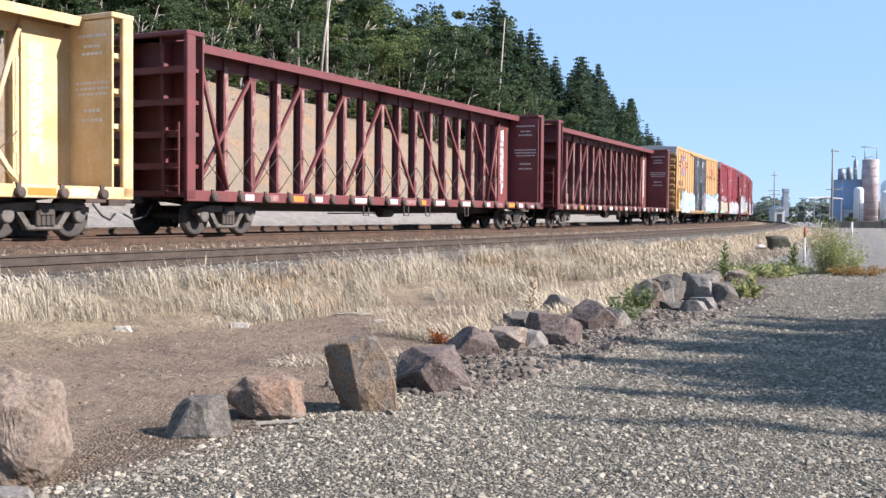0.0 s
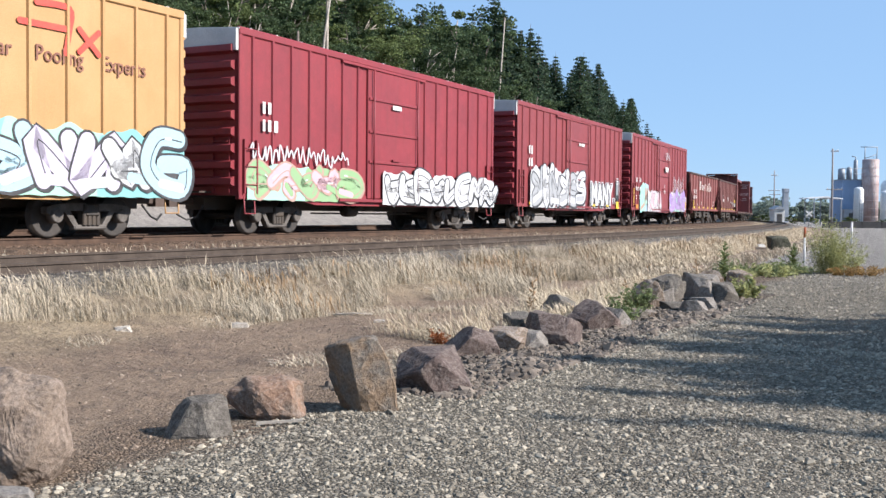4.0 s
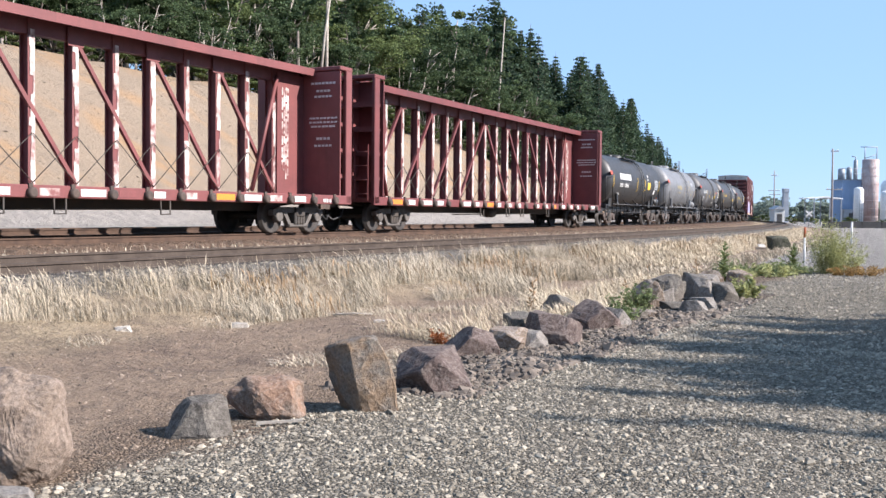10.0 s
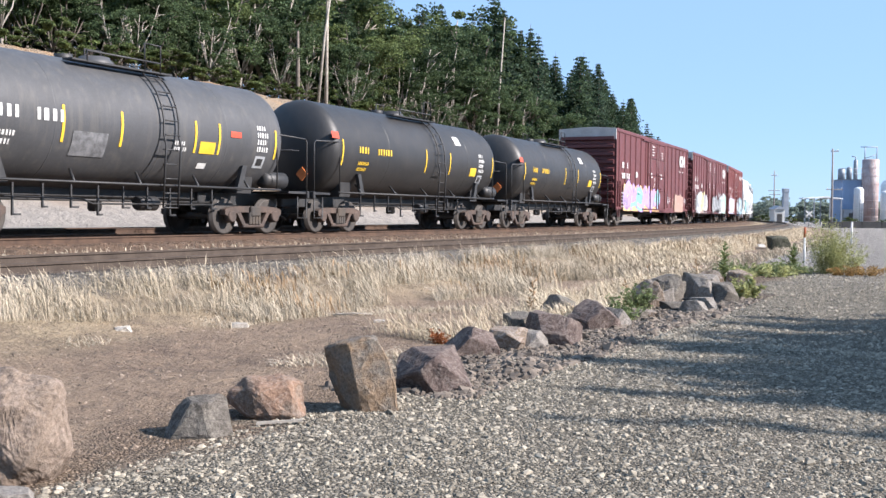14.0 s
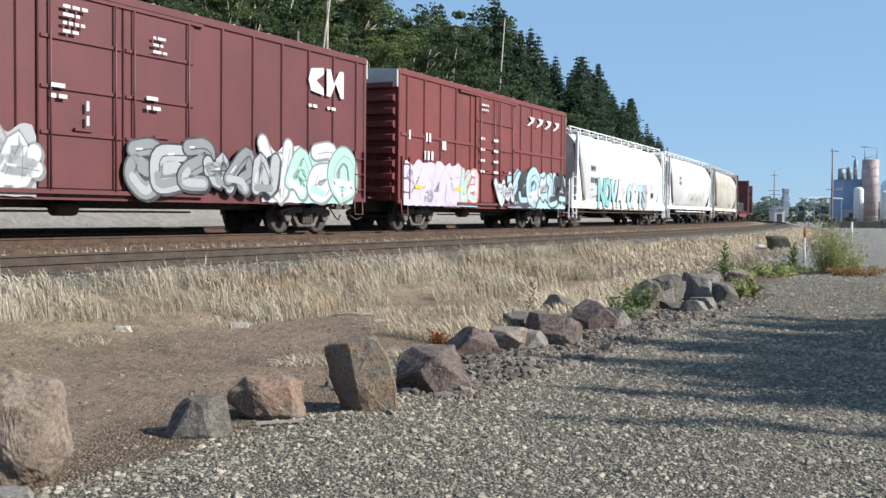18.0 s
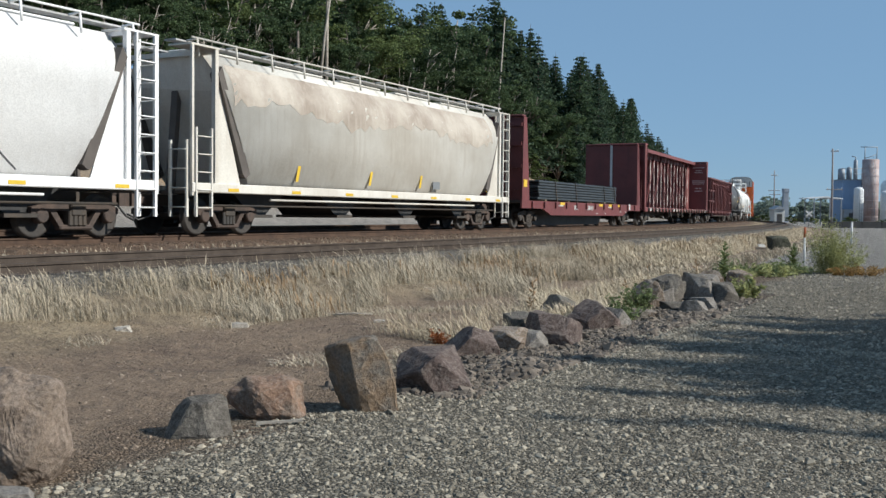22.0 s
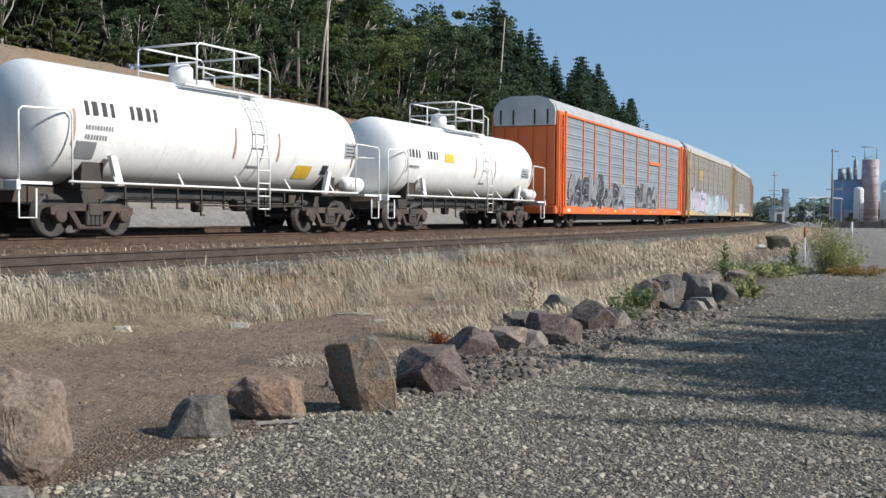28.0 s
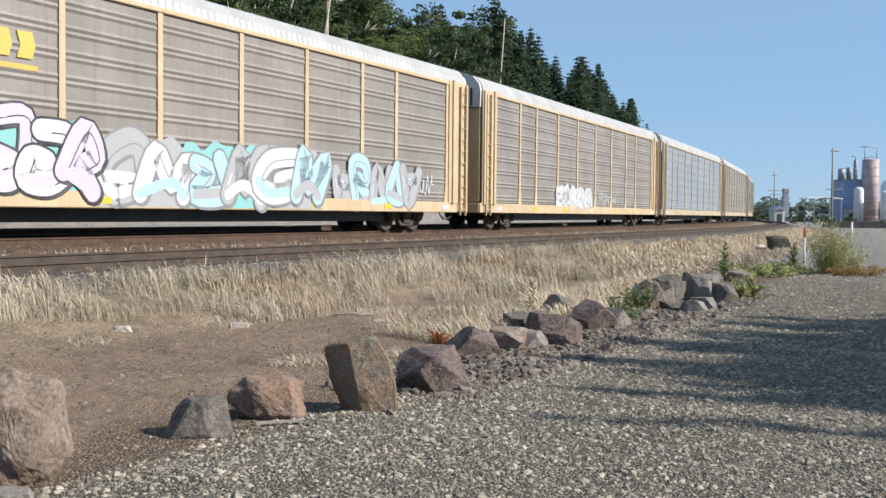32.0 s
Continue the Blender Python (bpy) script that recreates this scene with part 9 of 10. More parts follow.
def conifer(seed, h, mat, sparse=1.0, spread=0.2, bare=0.12):
    """A fir: tapered trunk, whorls of drooping boughs with sprays of needles."""
    rng = np.random.RandomState(seed)
    tr = Shape().tube([(0, 0, -0.5), (rng.normal(0, 0.05), 0, h * 0.5), (0, rng.normal(0, 0.05), h)], [h * 0.016, h * 0.009, 0.01], 8)
    spots, sz = [], []
    z = h * bare
    while z < h * 0.985:
        t = (z - h * bare) / (h * (1 - bare))
        reach = h * spread * (1 - t) ** 0.85 * rng.uniform(0.6, 1.15) + 0.08
        k = rng.randint(6, 9)
        a0 = rng.uniform(0, 6.28)
        for i in range(k):
            if rng.random() > sparse:
                continue
            a = a0 + 6.28 * i / k + rng.normal(0, 0.25)
            rr = reach * rng.uniform(0.5, 1.2)
            droop = rng.uniform(0.15, 0.5)
            m = max(3, int(rr / 0.11))
            for j in range(m):
                u = (j + rng.random()) / m
                c = np.array([math.cos(a) * rr * u, math.sin(a) * rr * u, z + rr * (0.25 * u - droop * u * u * 1.6)])
                wob = 0.11 * rr + 0.07
                for _ in range(2):
                    spots.append(c + rng.normal(0, 1, 3) * np.array([wob, wob, wob * 0.3]))
                    sz.append(rng.uniform(0.15, 0.36) * (1 - 0.45 * t))
        z += h * rng.uniform(0.016, 0.03)
    v, f = leaf_cloud(np.array(spots), np.array(sz), rng, long=1.9)
    return tr, leaf_mesh("crown", v, f, mat)


def broadleaf(seed, h, mat, bark, n_leaf=12000, wide=0.32, lean=0.0, clumps=64):
    """A broad-leaved tree: forked trunk and limbs, leaves in uneven clumps with gaps between."""
    rng = np.random.RandomState(seed)
    tr = Shape()
    fork = h * rng.uniform(0.14, 0.26)
    base = np.array([lean * fork * 0.4, 0, fork])
    tr.tube([(0, 0, -0.5), (base[0] * 0.3, 0.05, fork * 0.5), tuple(base)], [h * 0.02, h * 0.016, h * 0.013], 8)
    ends = []
    for i in range(6):
        a = 6.28 * i / 6 + rng.uniform(-0.4, 0.4)
        r = h * wide * rng.uniform(0.45, 1.0)
        top = np.array([base[0] + math.cos(a) * r + lean * h * 0.3, math.sin(a) * r, h * rng.uniform(0.62, 0.97)])
        fat = 1.05 if bark is BARK_P else 0.9
        mid = base * 0.5 + top * 0.5 + np.array([math.cos(a), math.sin(a), 0]) * r * 0.15
        tr.tube([tuple(base), tuple(mid), tuple(top)], [h * 0.010 * fat, h * 0.007 * fat, h * 0.003 * fat], 6)
        for j in range(3):
            b = a + rng.uniform(-1.1, 1.1)
            q = mid + (top - mid) * rng.uniform(0.1, 0.7)
            e = q + np.array([math.cos(b) * r * 0.5, math.sin(b) * r * 0.5, h * rng.uniform(-0.02, 0.14)])
            tr.tube([tuple(q), tuple((q + e) / 2 + np.array([0, 0, 0.1])), tuple(e)], [h * 0.005 * fat, h * 0.004 * fat, h * 0.0015 * fat], 5)
            ends.append(e)
        ends.append(top)
    ends = np.array(ends)
    half = clumps // 2
    cl = ends[rng.randint(0, len(ends), clumps)] + rng.normal(0, 1, (clumps, 3)) * h * np.array([0.06, 0.06, 0.05])
    # the lower crown hangs on side shoots all the way down
    az = rng.uniform(0, 6.28, half)
    zz = rng.uniform(0.34, 0.85, half)
    rr = wide * h * rng.uniform(0.35, 0.95, half) * np.sin(np.pi * (0.15 + 0.8 * zz))
    cl[:half] = np.stack([np.cos(az) * rr + lean * h * 0.2, np.sin(az) * rr, zz * h], 1)
    cr = h * rng.uniform(0.035, 0.09, clumps)
    k = rng.randint(0, clumps, n_leaf)
    d = rng.normal(0, 1, (n_leaf, 3))
    d /= np.linalg.norm(d, axis=1)[:, None]
    spots = cl[k] + d * (cr[k] * rng.uniform(0.45, 1.1, n_leaf))[:, None] * np.array([1.2, 1.2, 0.6])
    v, f = leaf_cloud(spots, rng.uniform(0.11, 0.25, n_leaf), rng, long=1.3)
    return tr, leaf_mesh("crown", v, f, mat)


TREE_KINDS = {}


def tree_kind(key, made, bark, label):
    trunk, crown = made
    TREE_KINDS[key] = (trunk.mesh("trunk", bark), crown, label)


def tree(key, p, s, scale, turn, wide=1.0, sink=0.1):
    trunk, crown, label = TREE_KINDS[key]
    q = place(p, s)
    ob = tagged(new("tree"), label, "tree", "trees on the bank")
    ob.matrix_basis = Matrix.Translation((q.x, q.y, ground_z(p, s) - sink)) @ Matrix.Rotation(turn, 4, "Z") @ Matrix.Diagonal((scale * wide, scale * wide, scale, 1))
    part("trunk", trunk, None, ob)
    part("crown", crown, None, ob)
    return ob


tree_kind("fir1", conifer(1, 16, FIR, 1.0, 0.22), BARK_F, "tall dark green fir tree on the wooded bank")
tree_kind("fir2", conifer(2, 16, FIR_B, 0.9, 0.18), BARK_F, "slender bluish green fir tree on the wooded bank")
tree_kind("fir3", conifer(3, 16, FIR, 0.8, 0.26, 0.2), BARK_F, "wide ragged fir tree on the wooded bank")
tree_kind("leaf1", broadleaf(11, 12, LEAF, BARK), BARK, "leafy green broad-leaved tree above the bank")
tree_kind("leaf2", broadleaf(12, 12, LEAF_D, BARK_P, 7500, 0.3, 0.15), BARK_P, "dark-leaved tree with pale forked limbs")
tree_kind("leaf3", broadleaf(13, 12, LEAF_Y, BARK, 10000, 0.34), BARK, "yellow-green leafy tree above the bank")
tree_kind("leaf4", broadleaf(14, 12, LEAF, BARK_P, 3600, 0.28, -0.2, 26), BARK_P, "thin-leaved tree with bare pale limbs")
tree_kind("shrub", broadleaf(15, 4, LEAF_Y, BARK, 4000, 0.45, 0, 14), BARK, "low green shrub at the edge of the wood")


def wood_edge(s):
    return lerp_table([(-200, 49), (60, 48), (90, 46), (120, 40), (150, 34), (180, 29.5), (260, 28.5)], s)


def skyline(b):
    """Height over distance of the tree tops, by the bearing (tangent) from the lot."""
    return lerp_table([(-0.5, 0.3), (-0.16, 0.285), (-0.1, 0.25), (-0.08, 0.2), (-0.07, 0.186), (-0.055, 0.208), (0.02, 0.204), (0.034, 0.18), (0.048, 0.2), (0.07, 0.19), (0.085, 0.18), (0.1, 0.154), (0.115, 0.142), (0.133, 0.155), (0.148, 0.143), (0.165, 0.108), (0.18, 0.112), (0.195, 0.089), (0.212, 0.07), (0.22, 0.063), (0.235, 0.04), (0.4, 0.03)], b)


def woods():
    rng = random.Random(77)
    s = 26.0
    while s < 215:
        e = wood_edge(s)
        # front row: leaf trees and shrubs
        p = e + rng.uniform(0.0, 2.5)
        q, z = place(p, s), ground_z(p, s)
        b = q.x / q.y
        if b < 0.13:
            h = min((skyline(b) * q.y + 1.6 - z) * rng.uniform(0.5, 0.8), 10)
            key = rng.choice(("leaf1", "leaf2", "leaf3", "leaf4", "leaf1", "leaf2"))
            tree(key, p, s, h / 12, rng.uniform(0, 6.28), rng.uniform(0.9, 1.25))
            if rng.random() < 0.45:
                tree("shrub", e - 0.6 + rng.uniform(-0.4, 1.2), s + rng.uniform(-1, 1), rng.uniform(0.4, 0.85), rng.uniform(0, 6.28))
        # middle and back rows: firs among leaf trees
        for dp, lo in ((3.5, 0.74), (7.5, 0.84), (12.5, 0.88), (18.0, 0.9)) if s < 125 else ((0.5, 0.7), (3.5, 0.84), (8.0, 0.88), (12.0, 0.9)):
            p = e + dp + rng.uniform(-1.5, 1.5)
            ss = s + rng.uniform(-1.5, 1.5)
            q, z = place(p, ss), ground_z(p, ss)
            b = q.x / q.y
            if b > 0.03:
                key = rng.choice(("fir1", "fir2", "fir3"))
            else:
                key = rng.choice(("fir1", "fir3", "leaf1", "leaf2", "leaf3", "leaf2", "leaf4"))
            fir = key.startswith("fir")
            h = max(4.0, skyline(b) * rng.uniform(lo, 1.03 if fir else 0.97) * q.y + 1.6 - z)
            tree(key, p, ss, h / (16 if fir else 12), rng.uniform(0, 6.28), rng.uniform(0.85, 1.15) if fir else rng.uniform(0.85, 1.15))
        s += rng.uniform(2.7, 4.1) if s < 130 else rng.uniform(2.9, 4.5)


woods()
# undergrowth and thin pale-limbed saplings along the brow of the bank
brow = random.Random(31)
s = 38.0
while s < 118:
    tree("shrub", wood_edge(s) - 1.9 + brow.uniform(-0.5, 0.9), s, brow.uniform(0.4, 0.75), brow.uniform(0, 6.28), brow.uniform(1.1, 1.6), brow.uniform(0.5, 0.9))
    if brow.random() < 0.35:
        tree("leaf4", wood_edge(s) - 1.2 + brow.uniform(-0.4, 0.8), s + 0.6, brow.uniform(0.3, 0.55), brow.uniform(0, 6.28))
    s += brow.uniform(1.2, 2.1)
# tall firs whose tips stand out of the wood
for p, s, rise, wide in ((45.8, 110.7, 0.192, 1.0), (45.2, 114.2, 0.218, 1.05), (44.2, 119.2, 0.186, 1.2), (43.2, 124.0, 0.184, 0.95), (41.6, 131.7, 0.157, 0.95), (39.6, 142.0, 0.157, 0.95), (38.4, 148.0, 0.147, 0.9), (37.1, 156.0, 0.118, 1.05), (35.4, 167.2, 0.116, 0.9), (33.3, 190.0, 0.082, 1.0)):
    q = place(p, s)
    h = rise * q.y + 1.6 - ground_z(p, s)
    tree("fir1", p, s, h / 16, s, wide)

# unseen firs outside the lot that throw the long shadows over the gravel
for tx, ty, h, key, wide in (
    (4.0, 15.6, 12.0, "fir1", 1.15), (4.9, 16.4, 10.5, "fir2", 1.2), (4.0, 14.3, 13.0, "fir1", 1.1), (1.9, 12.9, 11.5, "fir1", 1.0), (2.5, 12.3, 13.4, "fir1", 1.1),
    (1.3, 11.3, 12.2, "fir2", 1.1), (1.7, 10.6, 10.6, "fir1", 1.0), (2.4, 11.0, 14.2, "fir1", 1.1), (1.3, 9.4, 11.4, "fir2", 0.8), (2.2, 9.9, 13.0, "fir1", 1.1), (2.6, 9.3, 10.2, "fir1", 1.0),
    (0.9, 8.15, 12.4, "fir2", 0.5), (5.0, 13.5, 14.5, "fir1", 1.2), (3.4, 11.7, 9.6, "fir1", 1.2), (3.6, 10.4, 11.0, "fir1", 1.2), (3.2, 13.4, 15.0, "fir1", 1.1), (4.6, 12.2, 16.0, "fir1", 1.2),
    (6.2, 15.0, 13.0, "fir1", 1.3), (4.4, 10.9, 14.5, "fir1", 1.1), (5.2, 11.6, 12.0, "fir1", 1.2), (7.0, 17.0, 12.0, "fir1", 1.2),
    # taller unseen firs, added only to deepen those shadows
    (3.3, 14.0, 18.0, "fir1", 1.0), (4.6, 15.2, 19.0, "fir1", 1.0), (2.9, 12.7, 18.5, "fir1", 0.9), (4.2, 13.0, 20.0, "fir1", 1.0), (3.0, 11.4, 19.0, "fir1", 0.9), (4.9, 12.4, 21.0, "fir1", 1.0), (3.4, 10.2, 18.0, "fir1", 0.85), (4.8, 10.6, 20.5, "fir1", 0.9), (6.6, 13.6, 20.0, "fir1", 1.1), (6.4, 11.8, 19.0, "fir1", 1.0), (3.2, 9.4, 19.5, "fir1", 0.6)):
    x, y = tx + 1.443 * h, ty - 0.373 * h
    p, s = across_along(x, y)
    tree(key, p, s, h / 16, x * 3.1, wide)

# bare trunks and stumps that stand clear of the wood
for (p, s, h, r, mat, lean) in ((45.0, 70.3, 12.5, 0.17, BARK_P, 0.01), (45.4, 69.6, 11.5, 0.13, BARK_P, 0.12), (45.2, 66.2, 5.4, 0.2, BARK, 0.0), (42.0, 104.5, 15.5, 0.13, BARK_P, 0.055), (42.0, 117.0, 8.5, 0.1, BARK_P, 0.02)):
    q = place(p, s)
    ob = tagged(new("dead_tree"), "bare weathered trunk standing at the wood's edge", "tree")
    ob.matrix_basis = Matrix.Translation((q.x, q.y, ground_z(p, s)))
    part("trunk", Shape().tube([(0, 0, -0.4), (lean * h * 0.4, 0, h * 0.5), (lean * h, 0, h)], [r, r * 0.75, r * 0.45], 9), mat, ob)
    if h < 8:
        part("snag", Shape().tube([(lean * h * 0.6, 0, h * 0.7), (lean * h * 0.6 + 0.5, 0.1, h * 0.78)], [r * 0.3, 0.01], 6), mat, ob)


# ---------------------------------------------------------------- weeds in the lot's edge
def weed(name, x, y, h, r, n, mat, label, seed, leaf=0.05, long=2.2, stems=26, lean=0.0):
    """Stems that spread from the root, with leaves set along each."""
    rng = np.random.RandomState(seed)
    p, s = across_along(x, y)
    ob = tagged(new(name), label, "plant")
    ob.matrix_basis = Matrix.Translation((x, y, ground_z(p, s)))
    st = Shape()
    spots = []
    for k in range(stems):
        a = rng.uniform(0, 6.28)
        rr = r * math.sqrt(rng.uniform(0.0, 1.0))
        hh = h * rng.uniform(0.45, 1.05) * (1.05 - 0.4 * (rr / r) ** 2)
        root = np.array([math.cos(a), math.sin(a), 0]) * rr * 0.35
        end = np.array([math.cos(a) * rr + lean * hh, math.sin(a) * rr, hh])
        mid = root * 0.6 + end * 0.4 + np.array([0, 0, hh * 0.12])
        st.tube([(root[0], root[1], -0.03), tuple(mid), tuple(end)], [0.006, 0.005, 0.002], 4)
        m = max(3, n // stems)
        u = rng.uniform(0.12, 1.05, m)[:, None]
        c = root * (1 - u) ** 2 + 2 * mid * u * (1 - u) + end * u * u
        spots.append(c + rng.normal(0, 1, (m, 3)) * (0.02 + 0.05 * h) * (1.1 - 0.6 * u))
    c = np.concatenate(spots)
    c[:, 2] = np.maximum(c[:, 2], 0.01)
    part("stalk", st, mat, ob)
    v, f = leaf_cloud(c, rng.uniform(0.5, 1.3, len(c)) * leaf, rng, long=long)
    part("foliage", leaf_mesh("foliage", v, f, mat), None, ob)


def mullein(x, y, h, label, seed):
    """An upright stem with long leaves, large at the foot and small at the tip."""
    rng = np.random.RandomState(seed)
    p, s = across_along(x, y)
    ob = tagged(new("mullein"), label, "plant")
    ob.matrix_basis = Matrix.Translation((x, y, ground_z(p, s)))
    part("stem", Shape().tube([(0, 0, -0.05), (0.02, 0, h * 0.5), (0.05, 0, h)], [0.016, 0.013, 0.006], 7), GREEN_W, ob)
    for k in range(64):
        u = (k / 64) ** 0.85
        a = k * 2.4 + rng.uniform(-0.3, 0.3)
        ln = 0.4 * (1 - u) ** 0.6 + 0.05
        d, e = np.array([math.cos(a), math.sin(a)]), np.array([-math.sin(a), math.cos(a)])
        z, w = u * h * 0.97, ln * 0.17
        rise = rng.uniform(0.15, 0.6)
        pts = [(0.02, 0.3, 0), (0.35, 1.0, 0.55), (0.7, 0.8, 0.85), (1.0, 0.05, 0.75)]
        v = []
        for t, wk, zk in pts:
            for sg in (-1, 1):
                v.append((d[0] * ln * t + e[0] * w * wk * sg + u * 0.05, d[1] * ln * t + e[1] * w * wk * sg, z + ln * rise * zk + abs(wk) * 0.01))
        part("leaf", Shape().add(v, [(0, 1, 3, 2), (2, 3, 5, 4), (4, 5, 7, 6)], True), GREEN_W, ob)


GREEN_W = foliage("green_weed", (0.19, 0.23, 0.105), (0.13, 0.165, 0.07))
OLIVE_W = foliage("olive_weed", (0.4, 0.41, 0.19), (0.3, 0.31, 0.13))
RUST_W = foliage("rusty_weed", (0.407, 0.148, 0.059), (0.311, 0.111, 0.044))
STRAW_O = foliage("orange_dry_weed", (0.407, 0.266, 0.104), (0.296, 0.178, 0.074))
weed("bush", 10.85, 29.0, 1.55, 0.75, 3000, OLIVE_W, "feathery yellow-green bush beside a marker post", 31, 0.022, 4.5, 90)
weed("bush", 11.5, 29.6, 1.1, 0.75, 1700, OLIVE_W, "soft green bush beside a marker post", 41, 0.022, 4.5, 60)
weed("bush", 9.3, 28.2, 0.42, 0.8, 700, GREEN_W, "low green weeds round a marker post", 32, 0.05, 2.4, 40)
weed("bush", 10.9, 28.0, 0.24, 0.5, 420, STRAW_O, "low orange-brown weeds at the gravel's edge", 36, 0.04, 2.4, 30)
weed("bush", 8.6, 27.2, 0.34, 1.1, 800, OLIVE_W, "thin low green weeds on gravel", 37, 0.045, 2.6, 26)
mullein(6.2, 22.9, 1.05, "tall green mullein with a leafy spiky stem", 33)
weed("weed_clump", 2.72, 15.6, 0.42, 0.32, 520, GREEN_W, "green weed clump between pale boulders", 34, 0.035, 2.4, 24)
weed("weed_clump", 3.3, 17.3, 0.5, 0.3, 620, GREEN_W, "upright olive-green weed against a boulder", 38, 0.035, 2.4, 24)
weed("weed_clump", 5.85, 19.9, 0.45, 0.34, 600, OLIVE_W, "drooping yellow-green weed beside a boulder", 39, 0.045, 3.0, 16)
weed("weed_clump", -0.03, 12.6, 0.2, 0.13, 260, RUST_W, "small rust-red weed in dry grass", 35, 0.02, 2.0, 10)
weed("bush", 9.9, 29.6, 0.3, 1.2, 1100, OLIVE_W, "low yellow-green weeds beside a marker post", 42, 0.03, 3.2, 50)
weed("bush", 7.8, 27.6, 0.4, 0.8, 700, GREEN_W, "low green weeds at the edge of dry grass", 43, 0.035, 3.0, 40)
weed("bush", 11.6, 28.4, 0.3, 0.9, 700, STRAW_O, "low orange-brown weeds under a green bush", 44, 0.03, 3.0, 40)
mullein(10.1, 29.9, 0.85, "dark green mullein beside a marker post", 45)
boulder(16.2, 49.9, 1.05, 0.9, 0.7, 47, ROCK_MOSS, 4, "squat dark mossy block of stone in dry grass", 0, 0.9, 40, 0.8)

# ---------------------------------------------------------------- dry stalks and pale stones on the dirt
def dry_stalk(x, y, h, seed):
    rng = random.Random(seed)
    p, s = across_along(x, y)
    ob = tagged(new("dry_stalk"), "tall dead weed stalk with brown seed heads", "plant")
    ob.matrix_basis = Matrix.Translation((x, y, ground_z(p, s)))
    part("stem", Shape().tube([(0, 0, -0.04), (0.02, 0, h * 0.5), (-0.01, 0, h)], [0.009, 0.007, 0.004], 6), STRAW_B, ob)
    for k in range(9):
        z, a = h * (0.35 + 0.07 * k), k * 2.4
        e = (math.cos(a) * 0.07, math.sin(a) * 0.07, z + 0.05)
        part("seed_head", Shape().tube([(0, 0, z), (e[0] * 0.6, e[1] * 0.6, z + 0.03), e], [0.004, 0.016, 0.008], 6), STRAW_B if rng.random() < 0.6 else STRAW, ob)


for x, y, h in ((1.42, 16.2, 0.55), (1.36, 15.9, 0.3), (4.05, 20.4, 0.62), (5.35, 21.8, 0.75), (3.3, 18.6, 0.5)):
    dry_stalk(x, y, h, int(x * 100))
for x, y, w, d, h, seed, label in ((-2.72, 13.9, 0.24, 0.16, 0.09, 81, "flat pale stone lying on bare dirt"), (-3.95, 12.75, 0.2, 0.14, 0.08, 82, "small pale stone at the grass edge"), (-0.9, 14.6, 0.16, 0.1, 0.06, 83, "small pale stone at the grass edge"),
                                   (15.8, 51.5, 0.5, 0.3, 0.16, 84, "white-painted stone beside the gravel lot")):
    boulder(x, y, w, d, h, seed, ROCK_LIGHT if seed < 84 else POSTW_STONE, 10, label, 0, 0.4, 3, 0.6, [])
_p, _s = across_along(-1.35, 15.4)
_sk = tagged(new("stick", Shape().tube([(-0.28, 0, 0.01), (0.0, 0.03, 0.03), (0.3, 0.0, 0.02)], [0.012, 0.014, 0.008], 6).mesh("stick", BARK_P)), "thin bleached stick lying on bare dirt", "stick")
_sk.matrix_basis = Matrix.Translation((-1.35, 15.4, ground_z(_p, _s) + 0.01)) @ Matrix.Rotation(0.12, 4, "Z")

# ---------------------------------------------------------------- marker posts
POSTW = paint("white_post_paint", (0.605, 0.605, 0.605), (0.504, 0.504, 0.487), 0.6)
POSTO = paint("orange_post_paint", (0.504, 0.109, 0.034), (0.42, 0.092, 0.034), 0.6)


def marker_post(x, y, h, r, label, tip=None):
    p, s = across_along(x, y)
    ob = tagged(new("marker_post"), label, "post", "marker posts beside the lot")
    ob.matrix_basis = Matrix.Translation((x, y, ground_z(p, s)))
    z = h * 0.76 if tip else h
    part("shaft", Shape().tube([(0, 0, -0.2), (0, 0, z)], r, 12), POSTW, ob)
    if tip:
        part("sleeve", Shape().tube([(0, 0, z), (0, 0, h - 0.03), (0, 0, h)], [r * 1.1, r * 1.1, r * 0.5], 12), tip, ob, "orange upper sleeve")
    else:
        part("cap", Shape().tube([(0, 0, h), (0, 0, h + 0.04)], [r * 1.05, r * 0.4], 12), POSTW, ob)


marker_post(10.95, 31.3, 1.3, 0.03, "white marker post with an orange upper half", POSTO)
marker_post(22.84, 57.8, 1.35, 0.06, "plain white marker post at the road's edge")
part_stick = Shape().prism([(-0.17, 0), (0.17, 0.02), (0.17, 0.035), (-0.17, 0.02)], "y", -0.012, 0.012)
_st = tagged(new("stick", part_stick.mesh("stick", BARK_P)), "short pale weathered stick on the gravel", "stick")
_st.matrix_basis = Matrix.Translation((-1.2, 7.62, ground_z(*across_along(-1.2, 7.62)) + 0.01)) @ Matrix.Rotation(0.15, 4, "Z")
# ---------------------------------------------------------------- the works and other things far along the line
# most of these colours are lightened to paint in the haze over the works
BLUE_W = paint("blue_cladding", (0.202, 0.302, 0.462), (0.168, 0.269, 0.42), 0.6, 0, 0.4, streak=0.3, streak_c=(0.168, 0.185, 0.21))
RUST_S = paint("rust_streaked_silo", (0.302, 0.21, 0.202), (0.437, 0.37, 0.361), 0.7, 0.1, 0.5, streak=0.6, streak_c=(0.143, 0.067, 0.05))
WHITE_S = paint("white_silo_paint", (0.714, 0.722, 0.731), (0.655, 0.664, 0.672), 0.5, 0, 0.5, streak=0.3, streak_c=(0.336, 0.336, 0.336))
